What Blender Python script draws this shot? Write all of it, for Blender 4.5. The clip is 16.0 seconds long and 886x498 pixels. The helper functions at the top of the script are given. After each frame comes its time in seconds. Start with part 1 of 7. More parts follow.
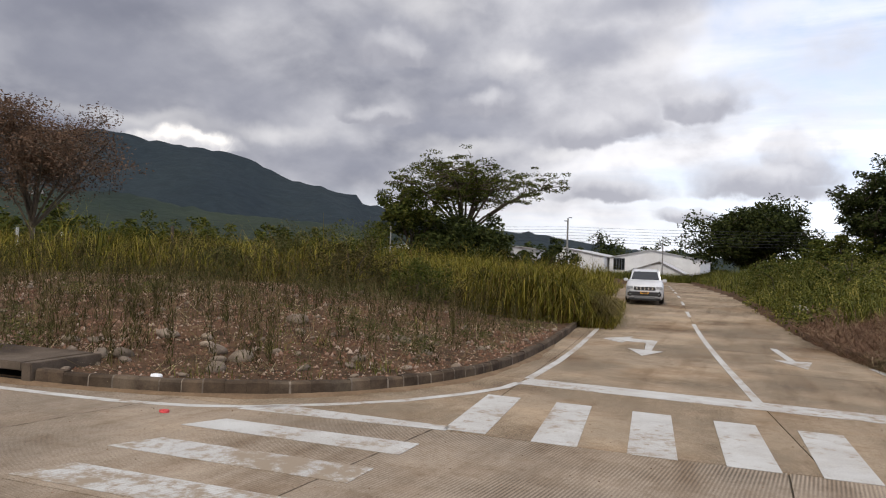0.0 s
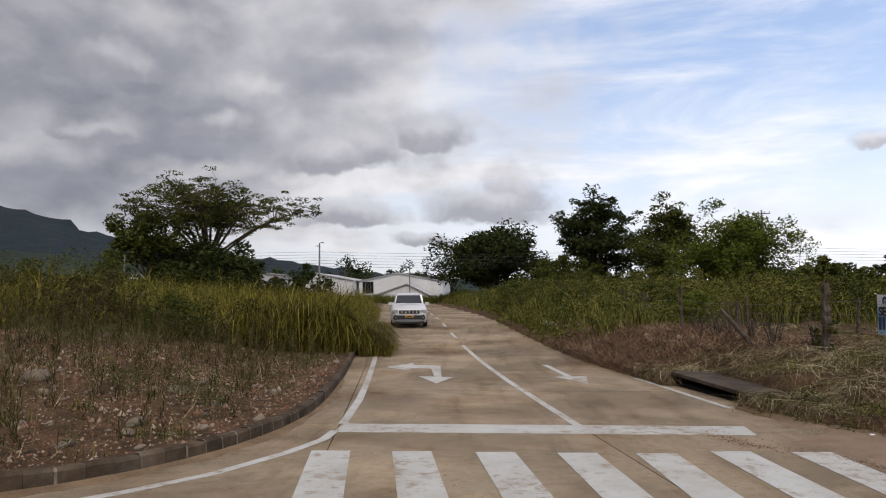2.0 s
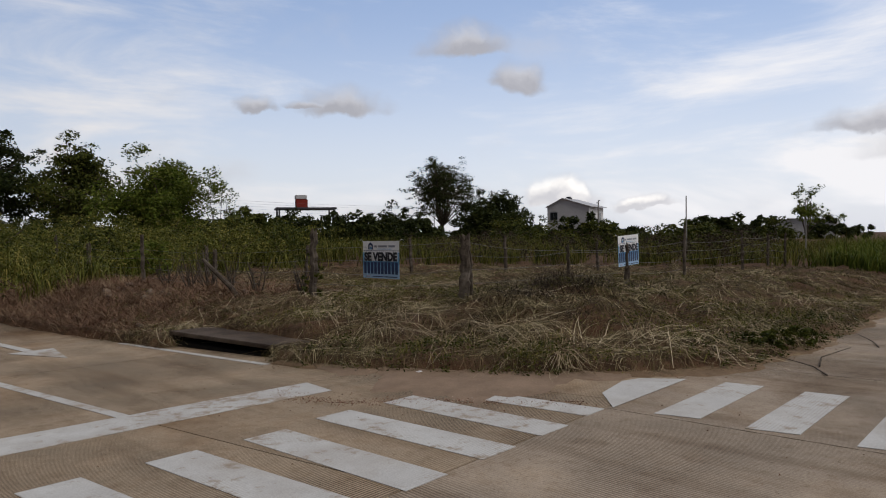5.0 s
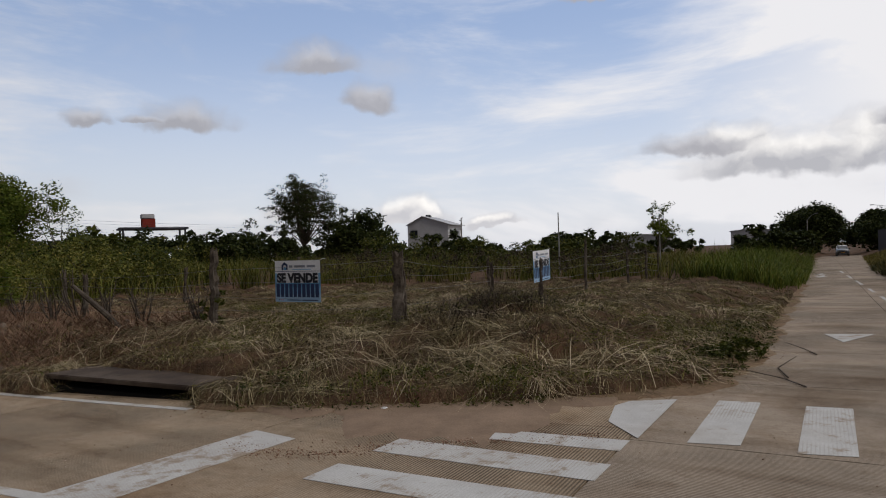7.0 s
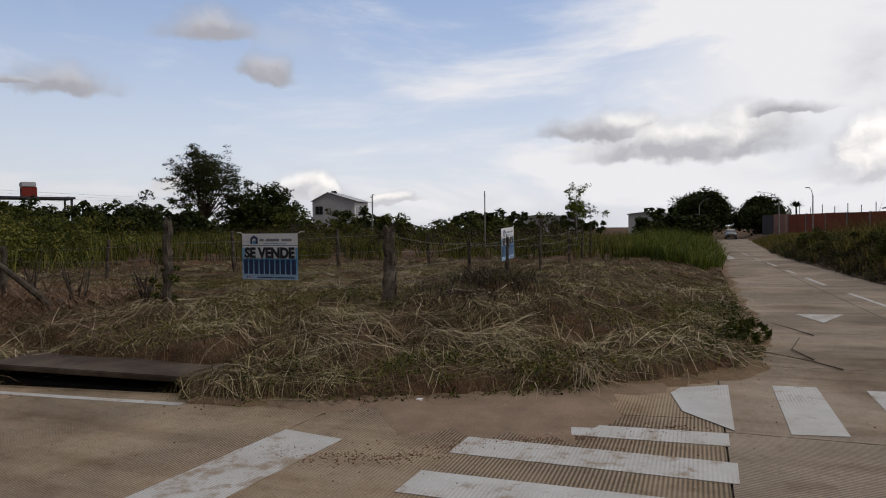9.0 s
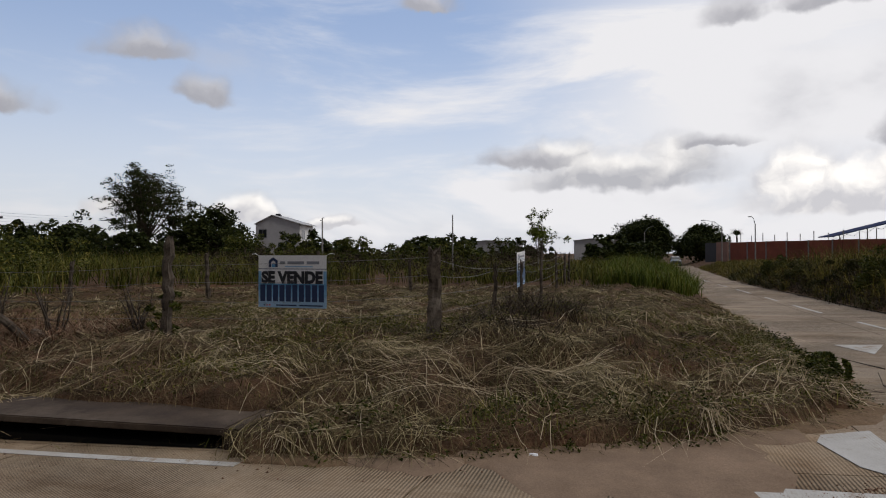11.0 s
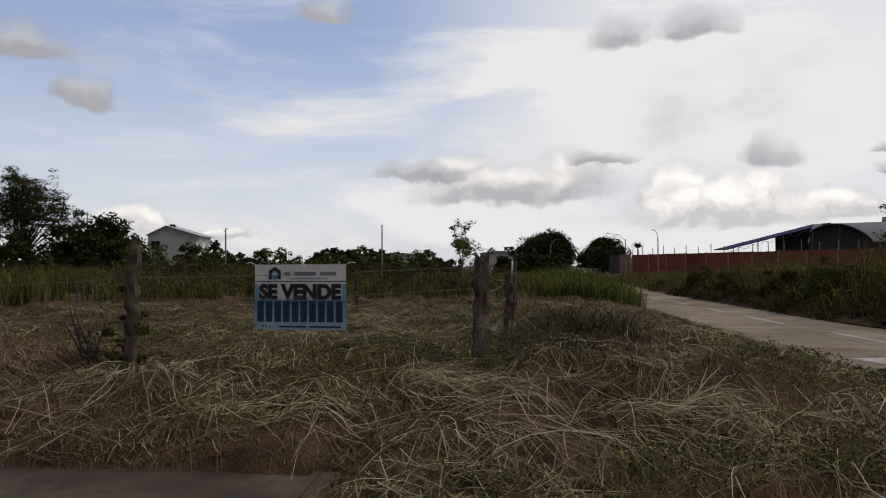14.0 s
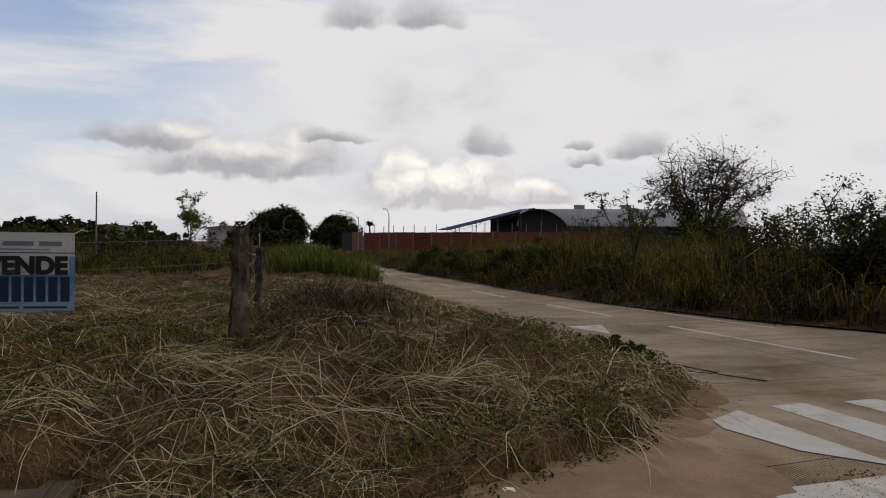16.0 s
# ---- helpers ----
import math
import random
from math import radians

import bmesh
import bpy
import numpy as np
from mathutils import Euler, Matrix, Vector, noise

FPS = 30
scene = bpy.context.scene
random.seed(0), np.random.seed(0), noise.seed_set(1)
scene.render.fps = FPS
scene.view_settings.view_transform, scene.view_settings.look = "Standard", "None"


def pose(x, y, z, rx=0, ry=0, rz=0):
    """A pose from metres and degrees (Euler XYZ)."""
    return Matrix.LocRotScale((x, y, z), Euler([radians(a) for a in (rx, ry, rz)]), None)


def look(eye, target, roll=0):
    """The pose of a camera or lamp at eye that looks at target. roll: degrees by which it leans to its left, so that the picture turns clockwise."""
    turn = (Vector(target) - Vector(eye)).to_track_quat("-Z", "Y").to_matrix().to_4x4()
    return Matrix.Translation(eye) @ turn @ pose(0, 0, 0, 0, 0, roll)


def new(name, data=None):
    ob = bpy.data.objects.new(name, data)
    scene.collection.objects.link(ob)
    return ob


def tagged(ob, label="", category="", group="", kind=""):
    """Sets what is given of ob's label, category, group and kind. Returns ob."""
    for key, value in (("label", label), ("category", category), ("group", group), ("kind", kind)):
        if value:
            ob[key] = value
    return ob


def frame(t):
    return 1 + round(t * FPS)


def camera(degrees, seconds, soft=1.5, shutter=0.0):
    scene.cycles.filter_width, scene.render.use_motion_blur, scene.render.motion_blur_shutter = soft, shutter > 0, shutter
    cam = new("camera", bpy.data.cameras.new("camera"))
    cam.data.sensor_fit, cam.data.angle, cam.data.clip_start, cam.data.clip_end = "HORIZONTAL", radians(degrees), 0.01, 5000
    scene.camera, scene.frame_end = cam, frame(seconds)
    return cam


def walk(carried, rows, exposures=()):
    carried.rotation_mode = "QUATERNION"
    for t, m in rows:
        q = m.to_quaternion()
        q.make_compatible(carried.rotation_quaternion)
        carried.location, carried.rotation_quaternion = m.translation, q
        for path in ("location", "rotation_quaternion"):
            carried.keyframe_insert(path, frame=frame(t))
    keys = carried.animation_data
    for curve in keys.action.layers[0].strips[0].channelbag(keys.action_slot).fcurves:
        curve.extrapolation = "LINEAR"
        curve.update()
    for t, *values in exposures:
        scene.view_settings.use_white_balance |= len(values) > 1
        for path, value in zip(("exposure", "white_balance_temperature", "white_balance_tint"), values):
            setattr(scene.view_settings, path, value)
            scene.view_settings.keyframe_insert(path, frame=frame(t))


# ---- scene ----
cam = camera(65.5, 16.0, soft=1.1)
PATH = [
    (0, (0.820, 0.205, 1.698), (0.005, 2.030, 1.738), 2.03),
    (0.5, (0.459, 0.333, 1.725), (-0.219, 2.212, 1.820), -1.18),
    (1, (0.163, 0.525, 1.738), (-0.380, 2.448, 1.823), 0.42),
    (1.5, (-0.209, 0.731, 1.790), (-0.427, 2.716, 1.907), -1.55),
    (2, (-0.552, 1.047, 1.790), (-0.653, 3.041, 1.914), -0.17),
    (2.5, (-0.912, 1.314, 1.826), (-0.876, 3.311, 1.936), 0.53),
    (3, (-1.231, 1.745, 1.815), (-0.781, 3.693, 1.866), -0.68),
    (3.5, (-1.530, 2.097, 1.815), (-0.815, 3.965, 1.847), -1.00),
    (4, (-1.745, 2.591, 1.793), (-0.784, 4.345, 1.804), -0.33),
    (4.5, (-1.878, 3.117, 1.806), (-0.661, 4.704, 1.812), -1.65),
    (4.7, (-1.940, 3.300, 1.782), (-0.639, 4.819, 1.769), -1.19),
    (6.8, (-2.086, 5.406, 1.764), (-0.415, 6.505, 1.752), -2.43),
    (7, (-2.129, 5.542, 1.774), (-0.457, 6.640, 1.785), -1.63),
    (7.5, (-2.219, 6.022, 1.770), (-0.482, 7.014, 1.747), -1.38),
    (8, (-2.235, 6.511, 1.747), (-0.466, 7.441, 1.684), -0.86),
    (8.5, (-2.177, 6.984, 1.743), (-0.412, 7.924, 1.721), -0.56),
    (9, (-2.151, 7.562, 1.749), (-0.338, 8.405, 1.691), -0.63),
    (9.2, (-2.114, 7.786, 1.743), (-0.295, 8.615, 1.677), -0.33),
    (11.3, (-1.515, 10.065, 1.714), (0.376, 10.716, 1.715), -0.48),
    (11.5, (-1.424, 10.275, 1.695), (0.476, 10.899, 1.664), -0.57),
    (12, (-1.256, 10.744, 1.693), (0.649, 11.350, 1.644), -0.47),
    (12.5, (-0.923, 11.185, 1.679), (0.997, 11.744, 1.709), 0.74),
    (13, (-0.776, 11.581, 1.667), (1.164, 12.065, 1.713), 1.06),
    (13.5, (-0.580, 11.971, 1.674), (1.375, 12.394, 1.679), 0.57),
    (14, (-0.409, 12.270, 1.669), (1.551, 12.665, 1.719), -0.23),
    (14.5, (-0.268, 12.438, 1.654), (1.723, 12.627, 1.696), 0.49),
    (15, (-0.151, 12.632, 1.639), (1.845, 12.513, 1.658), 0.20),
    (15.5, (-0.141, 12.703, 1.627), (1.845, 12.464, 1.634), 0.29),
    (16, (-0.082, 12.705, 1.632), (1.883, 12.333, 1.618), 0.78),
]
walk(cam, [(t, look(eye, target, roll)) for t, eye, target, roll in PATH],
     [(0, -0.05, 6750, 10), (1.5, -0.27, 6750, 10), (3, -0.46, 6700, 10), (4.5, -0.73, 6700, 10), (8, -0.91, 6700, 10), (12.5, -0.91, 6750, 10), (14.5, -1.0, 6850, 10), (16, -1.05, 6850, 10)])

# ---------------------------------------------------------------- sky and sun
SUN_AZ, SUN_EL = 188.0, 54.0          # clockwise from +y; degrees


def build_world():
    w = bpy.data.worlds.new("sky")
    scene.world = w
    w.use_nodes = True
    nt = w.node_tree
    nt.nodes.clear()
    N, L = nt.nodes.new, nt.links.new

    def math_node(op, a, b=None, clamp=False):
        n = N("ShaderNodeMath")
        n.operation, n.use_clamp = op, clamp
        for i, v in enumerate((a, b)):
            if v is None:
                continue
            if isinstance(v, (int, float)):
                n.inputs[i].default_value = v
            else:
                L(v, n.inputs[i])
        return n.outputs[0]

    def ramp(v, lo, hi, a=0.0, b=1.0):
        n = N("ShaderNodeMapRange")
        n.interpolation_type = "SMOOTHSTEP"
        L(v, n.inputs["Value"])
        for k, x in zip(("From Min", "From Max", "To Min", "To Max"), (lo, hi, a, b)):
            n.inputs[k].default_value = x
        return n.outputs[0]

    def mix(f, a, b):
        n = N("ShaderNodeMix")
        n.data_type = "RGBA"
        for s, v in ((n.inputs["Factor"], f), (n.inputs[6], a), (n.inputs[7], b)):
            if isinstance(v, (int, float)):
                s.default_value = v
            elif isinstance(v, tuple):
                s.default_value = (*v, 1)
            else:
                L(v, s)
        return n.outputs[2]

    def noise_tex(vec, scale, detail=6, rough=0.55, distort=0.0):
        n = N("ShaderNodeTexNoise")
        L(vec, n.inputs["Vector"])
        n.inputs["Scale"].default_value, n.inputs["Detail"].default_value = scale, detail
        n.inputs["Roughness"].default_value, n.inputs["Distortion"].default_value = rough, distort
        return n.outputs["Fac"]

    co = N("ShaderNodeTexCoord").outputs["Generated"]
    sep = N("ShaderNodeSeparateXYZ")
    L(co, sep.inputs[0])
    x, y, z = sep.outputs
    az = math_node("MULTIPLY", math_node("ARCTAN2", x, y), 57.2958)
    el = math_node("MULTIPLY", math_node("ARCSINE", z), 57.2958)
    # cloud deck: a flat layer overhead
    h = math_node("ADD", math_node("MAXIMUM", z, 0.0), 0.48)
    deck = N("ShaderNodeCombineXYZ")
    L(math_node("DIVIDE", x, h), deck.inputs[0])
    L(math_node("DIVIDE", y, h), deck.inputs[1])
    d_big = noise_tex(deck.outputs[0], 2.0, 8, 0.50, 0.1)
    d_fine = noise_tex(deck.outputs[0], 4.6, 9, 0.52, 0.15)
    # heavy cover over the mountains in the north-west, thin veil in the east
    cover = ramp(math_node("ADD", az, math_node("MULTIPLY", el, -0.9)), -50.0, 12.0, 0.30, -0.16)
    d = math_node("ADD", math_node("ADD", math_node("MULTIPLY", d_big, 0.6), math_node("MULTIPLY", d_fine, 0.4)), cover)
    deck_mask = ramp(d, 0.38, 0.60)
    deck_dark = ramp(math_node("ADD", math_node("MULTIPLY", d_fine, 0.7), math_node("ADD", math_node("MULTIPLY", d_big, 0.4), math_node("MULTIPLY", cover, 0.75))), 0.42, 0.96)

    sky = N("ShaderNodeTexSky")
    sky.sky_type, sky.sun_disc = "NISHITA", False
    sky.sun_elevation, sky.sun_rotation = radians(SUN_EL), radians(SUN_AZ)
    sky.dust_density, sky.ozone_density = 1.5, 1.6
    dim = N("ShaderNodeVectorMath")
    dim.operation = "SCALE"
    L(sky.outputs[0], dim.inputs[0])
    dim.inputs["Scale"].default_value = 0.115
    base = mix(0.40, dim.outputs[0], (0.47, 0.61, 0.95))
    # pale veil near the horizon and high in the east
    streak = N("ShaderNodeMapping")
    streak.inputs["Scale"].default_value = (1.0, 1.0, 4.5)
    L(co, streak.inputs["Vector"])
    veil_n = noise_tex(streak.outputs[0], 2.2, 7, 0.6, 0.5)
    veil = math_node("ADD", ramp(el, 1.0, 20.0, 0.62, 0.0), ramp(veil_n, 0.43, 0.72, 0.0, 0.80), True)
    veil_e = math_node("MULTIPLY", ramp(az, 71.0, 95.0), ramp(el, 4.0, 12.0, 0.2, 0.85))
    veil = math_node("ADD", veil, veil_e, True)
    base = mix(veil, base, (0.77, 0.78, 0.825))
    tone = mix(deck_dark, (0.64, 0.65, 0.70), (0.175, 0.188, 0.245))
    base = mix(math_node("MULTIPLY", deck_mask, ramp(el, 2.0, 7.0, 0.35, 1.0)), base, tone)

    # single clouds: (azimuth, elevation, half width, half height, kind)
    wob = N("ShaderNodeCombineXYZ")
    L(az, wob.inputs[0])
    L(el, wob.inputs[1])
    n1 = N("ShaderNodeTexNoise")
    L(wob.outputs[0], n1.inputs["Vector"])
    n1.inputs["Scale"].default_value, n1.inputs["Detail"].default_value, n1.inputs["Roughness"].default_value = 0.34, 6, 0.50
    off = N("ShaderNodeVectorMath")
    off.operation = "MULTIPLY_ADD"
    L(n1.outputs["Color"], off.inputs[0])
    off.inputs[1].default_value = (4.8, 2.6, 0)
    off.inputs[2].default_value = (-2.4, -1.3, 0)
    pos = N("ShaderNodeVectorMath")
    L(off.outputs[0], pos.inputs[0])
    L(wob.outputs[0], pos.inputs[1])

    def blobs(rows, soft, hard):
        out = None
        for a, e, hw, hh in rows:
            s = N("ShaderNodeVectorMath")
            s.operation = "SUBTRACT"
            L(pos.outputs[0], s.inputs[0])
            s.inputs[1].default_value = (a, e, 0)
            m = N("ShaderNodeVectorMath")
            m.operation = "MULTIPLY"
            L(s.outputs[0], m.inputs[0])
            m.inputs[1].default_value = (1 / hw, 1 / hh, 0)
            l = N("ShaderNodeVectorMath")
            l.operation = "LENGTH"
            L(m.outputs[0], l.inputs[0])
            v = ramp(l.outputs["Value"], soft, hard, 1.0, 0.0)
            out = v if out is None else math_node("MAXIMUM", out, v)
        return out

    # the lumps of the heavy cover: dark undersides, pale tops
    under = blobs([(-28.5, 17.6, 6.0, 2.6), (-21.0, 13.8, 4.5, 1.9), (-50, 14.0, 12.0, 3.4), (-40.5, 12.2, 7.0, 2.6), (-34.0, 8.0, 7.5, 2.0), (-12.5, 17.5, 8.0, 1.6), (-24.0, 11.3, 8.0, 1.2),
                   (-62, 17.0, 12.0, 4.0), (-44.0, 20.0, 9.0, 2.2), (-8.0, 20.5, 7.0, 1.4)], 0.1, 1.35)
    tops = blobs([(-26.0, 20.4, 3.6, 1.5), (-18.8, 16.3, 2.4, 1.2), (-4.5, 16.6, 5.5, 1.3), (4.0, 19.2, 7.0, 1.1), (-48.5, 10.2, 7.5, 0.7), (-38.5, 9.9, 4.0, 0.8), (-22.5, 9.6, 4.5, 0.9), (-15.0, 9.4, 3.0, 0.6)], 0.0, 1.5)
    base = mix(math_node("MULTIPLY", under, 0.62), base, (0.245, 0.26, 0.325))
    base = mix(math_node("MULTIPLY", tops, 0.34), base, (0.80, 0.80, 0.82))
    lump = noise_tex(pos.outputs[0], 0.55, 5, 0.50, 0.2)
    sp = N("ShaderNodeSeparateXYZ")
    L(pos.outputs[0], sp.inputs[0])

    def heaps(rows, edge):
        """Heaped clouds with level bases: (azimuth, base, half width, height) each. Gives their cover and how high in the heap a point lies."""
        cover_, high = None, None
        for a, e, hw, hh in rows:
            dx = math_node("DIVIDE", math_node("SUBTRACT", sp.outputs[0], a), hw)
            dy = math_node("DIVIDE", math_node("SUBTRACT", sp.outputs[1], e), hh)
            low = math_node("MULTIPLY", dy, -4.5)
            v = math_node("SQRT", math_node("ADD", math_node("POWER", math_node("ABSOLUTE", dx), 2.0), math_node("POWER", math_node("MAXIMUM", math_node("MAXIMUM", dy, low), 0.0), 2.0)))
            m_ = ramp(v, 1.0 - edge, 1.0, 1.0, 0.0)
            q = math_node("MULTIPLY", m_, math_node("MAXIMUM", dy, 0.0))
            cover_ = m_ if cover_ is None else math_node("MAXIMUM", cover_, m_)
            high = q if high is None else math_node("MAXIMUM", high, q)
        return cover_, high

    def paint_clouds(under_, rows, edge, base_c, top_c, amount, lumpy=1.05):
        c, hgt = heaps(rows, edge)
        lit = math_node("ADD", ramp(hgt, 0.02, 0.62), math_node("MULTIPLY", math_node("SUBTRACT", lump, 0.5), lumpy), True)
        return mix(math_node("MULTIPLY", c, amount), under_, mix(lit, base_c, top_c))

    # bright heaps low in the east and beside the house, the long grey-based bank, then the small grey ones
    base = paint_clouds(base, [(100.5, 3.4, 8.6, 4.2), (97.5, 4.6, 4.2, 4.6), (103.5, 4.4, 3.8, 3.6), (54.2, 2.7, 3.4, 2.8), (60.5, 2.2, 3.2, 1.0), (108.5, 3.6, 4.6, 2.6), (-45.0, 8.3, 5.5, 1.8), (44.5, 3.0, 2.4, 1.2)], 0.5, (0.56, 0.565, 0.61), (1.04, 1.02, 1.0), 0.94, 2.0)
    base = paint_clouds(base, [(84.5, 5.7, 10.5, 3.8), (80.0, 7.4, 4.5, 2.6), (88.5, 6.4, 4.6, 4.0)], 0.6, (0.42, 0.43, 0.475), (0.94, 0.93, 0.925), 0.93)
    base = paint_clouds(base, [(76.8, 7.3, 4.6, 1.9), (91.7, 8.3, 3.6, 1.2), (103.9, 7.9, 2.8, 2.8), (111.6, 7.9, 1.7, 0.9), (112.6, 6.8, 2.2, 0.9), (116.6, 7.4, 2.6, 2.4), (92.9, 17.4, 3.2, 2.6), (98.6, 17.6, 4.2, 2.8), (69.0, 19.6, 3.6, 2.0),
                               (46.6, 15.0, 4.6, 2.6), (51.2, 12.2, 2.8, 2.8), (36.6, 10.3, 4.4, 2.6), (29.8, 10.1, 2.0, 1.5), (33.8, 10.5, 2.8, 0.9)], 0.75, (0.38, 0.385, 0.43), (0.60, 0.605, 0.65), 0.92)
    base = paint_clouds(base, [(0.8, 6.2, 7.2, 3.6), (3.0, 7.2, 4.0, 4.4), (-4.0, 12.2, 4.4, 3.4), (-9.6, 11.0, 4.4, 3.8), (-10.4, 5.9, 5.6, 2.6), (-4.4, 3.8, 3.0, 1.2), (-12.8, 10.4, 5.4, 3.4), (-28.6, 16.4, 5.6, 3.0), (-20.6, 12.6, 4.2, 2.4), (-30.0, 11.4, 5.0, 1.8)], 0.62, (0.30, 0.31, 0.365), (0.53, 0.54, 0.59), 0.92, 0.8)
    bg = N("ShaderNodeBackground")
    L(base, bg.inputs["Color"])
    gain = ramp(az, -60.0, 80.0, 1.28, 2.02)
    L(gain, bg.inputs["Strength"])
    L(bg.outputs[0], N("ShaderNodeOutputWorld").inputs["Surface"])


build_world()
sun = new("sun", bpy.data.lights.new("sun", "SUN"))
sun.data.energy, sun.data.angle, sun.data.color = 2.2, radians(9), (1.0, 0.95, 0.88)
_a, _e = radians(SUN_AZ), radians(SUN_EL)
sun.matrix_world = look((0, 0, 0), (-math.sin(_a) * math.cos(_e), -math.cos(_a) * math.cos(_e), -math.sin(_e)))


# ---------------------------------------------------------------- materials
def material(name, c1, c2, c3=None, scale=3.0, fine=40.0, rough=0.85, bump=0.3, bump_dist=0.02, per_object=0.0, metallic=0.0, stain=0.5):
    """A rough surface: two colours mixed by coarse noise, darkened by fine grain, with stains of a third colour."""
    m = bpy.data.materials.new(name)
    m.use_nodes = True
    nt = m.node_tree
    N, L = nt.nodes.new, nt.links.new
    b = nt.nodes["Principled BSDF"]
    b.inputs["Roughness"].default_value, b.inputs["Metallic"].default_value = rough, metallic
    b.inputs["Specular IOR Level"].default_value = 0.5 if rough < 0.65 else 0.12
    co = N("ShaderNodeNewGeometry").outputs["Position"]

    def noise_tex(s, detail=5, r=0.6):
        n = N("ShaderNodeTexNoise")
        L(co, n.inputs["Vector"])
        n.inputs["Scale"].default_value, n.inputs["Detail"].default_value, n.inputs["Roughness"].default_value = s, detail, r
        return n.outputs["Fac"]

    def mix(f, a, c, blend="MIX"):
        n = N("ShaderNodeMix")
        n.data_type, n.blend_type = "RGBA", blend
        for s, v in ((n.inputs["Factor"], f), (n.inputs[6], a), (n.inputs[7], c)):
            if isinstance(v, (int, float)):
                s.default_value = v
            elif isinstance(v, tuple):
                s.default_value = (*v, 1)
            else:
                L(v, s)
        return n.outputs[2]

    def rng(v, lo, hi, a=0.0, c=1.0):
        n = N("ShaderNodeMapRange")
        L(v, n.inputs["Value"])
        for k, q in zip(("From Min", "From Max", "To Min", "To Max"), (lo, hi, a, c)):
            n.inputs[k].default_value = q
        return n.outputs[0]

    coarse, grain = noise_tex(scale), noise_tex(fine, 3)
    col = mix(rng(coarse, 0.35, 0.65), c1, c2)
    if c3:
        col = mix(rng(noise_tex(scale * 0.31, 7, 0.65), 0.52, 0.68, 0, stain), col, c3)
    col = mix(0.35, col, mix(rng(grain, 0.3, 0.7), (0.35, 0.35, 0.35), (1, 1, 1)), "MULTIPLY")
    if per_object:
        info = N("ShaderNodeObjectInfo").outputs["Random"]
        hv = N("ShaderNodeHueSaturation")
        L(rng(info, 0, 1, 1 - per_object, 1 + per_object), hv.inputs["Value"])
        L(col, hv.inputs["Color"])
        col = hv.outputs[0]
    L(col, b.inputs["Base Color"])
    if bump:
        bp = N("ShaderNodeBump")
        bp.inputs["Strength"].default_value, bp.inputs["Distance"].default_value = bump, bump_dist
        L(grain, bp.inputs["Height"])
        L(bp.outputs[0], b.inputs["Normal"])
    return m


def blade_material(name, stops, rough=0.7, translucent=0.25):
    """Leaves and stems: each one takes its own colour from the ramp."""
    m = bpy.data.materials.new(name)
    m.use_nodes = True
    nt = m.node_tree
    N, L = nt.nodes.new, nt.links.new
    b = nt.nodes["Principled BSDF"]
    b.inputs["Roughness"].default_value = rough
    b.inputs["Specular IOR Level"].default_value = 0.08
    geo = N("ShaderNodeNewGeometry")
    n = N("ShaderNodeTexNoise")
    n.inputs["Scale"].default_value, n.inputs["Detail"].default_value = 0.45, 4
    L(geo.outputs["Position"], n.inputs["Vector"])
    a = N("ShaderNodeMath")
    a.operation = "MULTIPLY_ADD"
    L(n.outputs["Fac"], a.inputs[0])
    a.inputs[1].default_value = 0.9
    a.inputs[2].default_value = -0.45
    s = N("ShaderNodeMath")
    s.use_clamp = True
    L(geo.outputs["Random Per Island"], s.inputs[0])
    L(a.outputs[0], s.inputs[1])
    r = N("ShaderNodeValToRGB")
    while len(r.color_ramp.elements) < len(stops):
        r.color_ramp.elements.new(0.5)
    for i, (e, c) in enumerate(zip(r.color_ramp.elements, stops)):
        e.position, e.color = i / (len(stops) - 1), (*c, 1)
    L(s.outputs[0], r.inputs[0])
    L(r.outputs[0], b.inputs["Base Color"])
    t = N("ShaderNodeBsdfTranslucent")
    L(r.outputs[0], t.inputs["Color"])
    mx = N("ShaderNodeMixShader")
    mx.inputs[0].default_value = translucent
    L(b.outputs[0], mx.inputs[1])
    L(t.outputs[0], mx.inputs[2])
    L(mx.outputs[0], nt.nodes["Material Output"].inputs["Surface"])
    return m


def plain(name, c, rough=0.5, metallic=0.0, coat=0.0):
    return_mat = material(name, c, tuple(v * 0.88 for v in c), None, 2.0, 60.0, rough, 0.04, 0.002, 0, metallic)
    return_mat.node_tree.nodes["Principled BSDF"].inputs["Coat Weight"].default_value = coat
    return return_mat


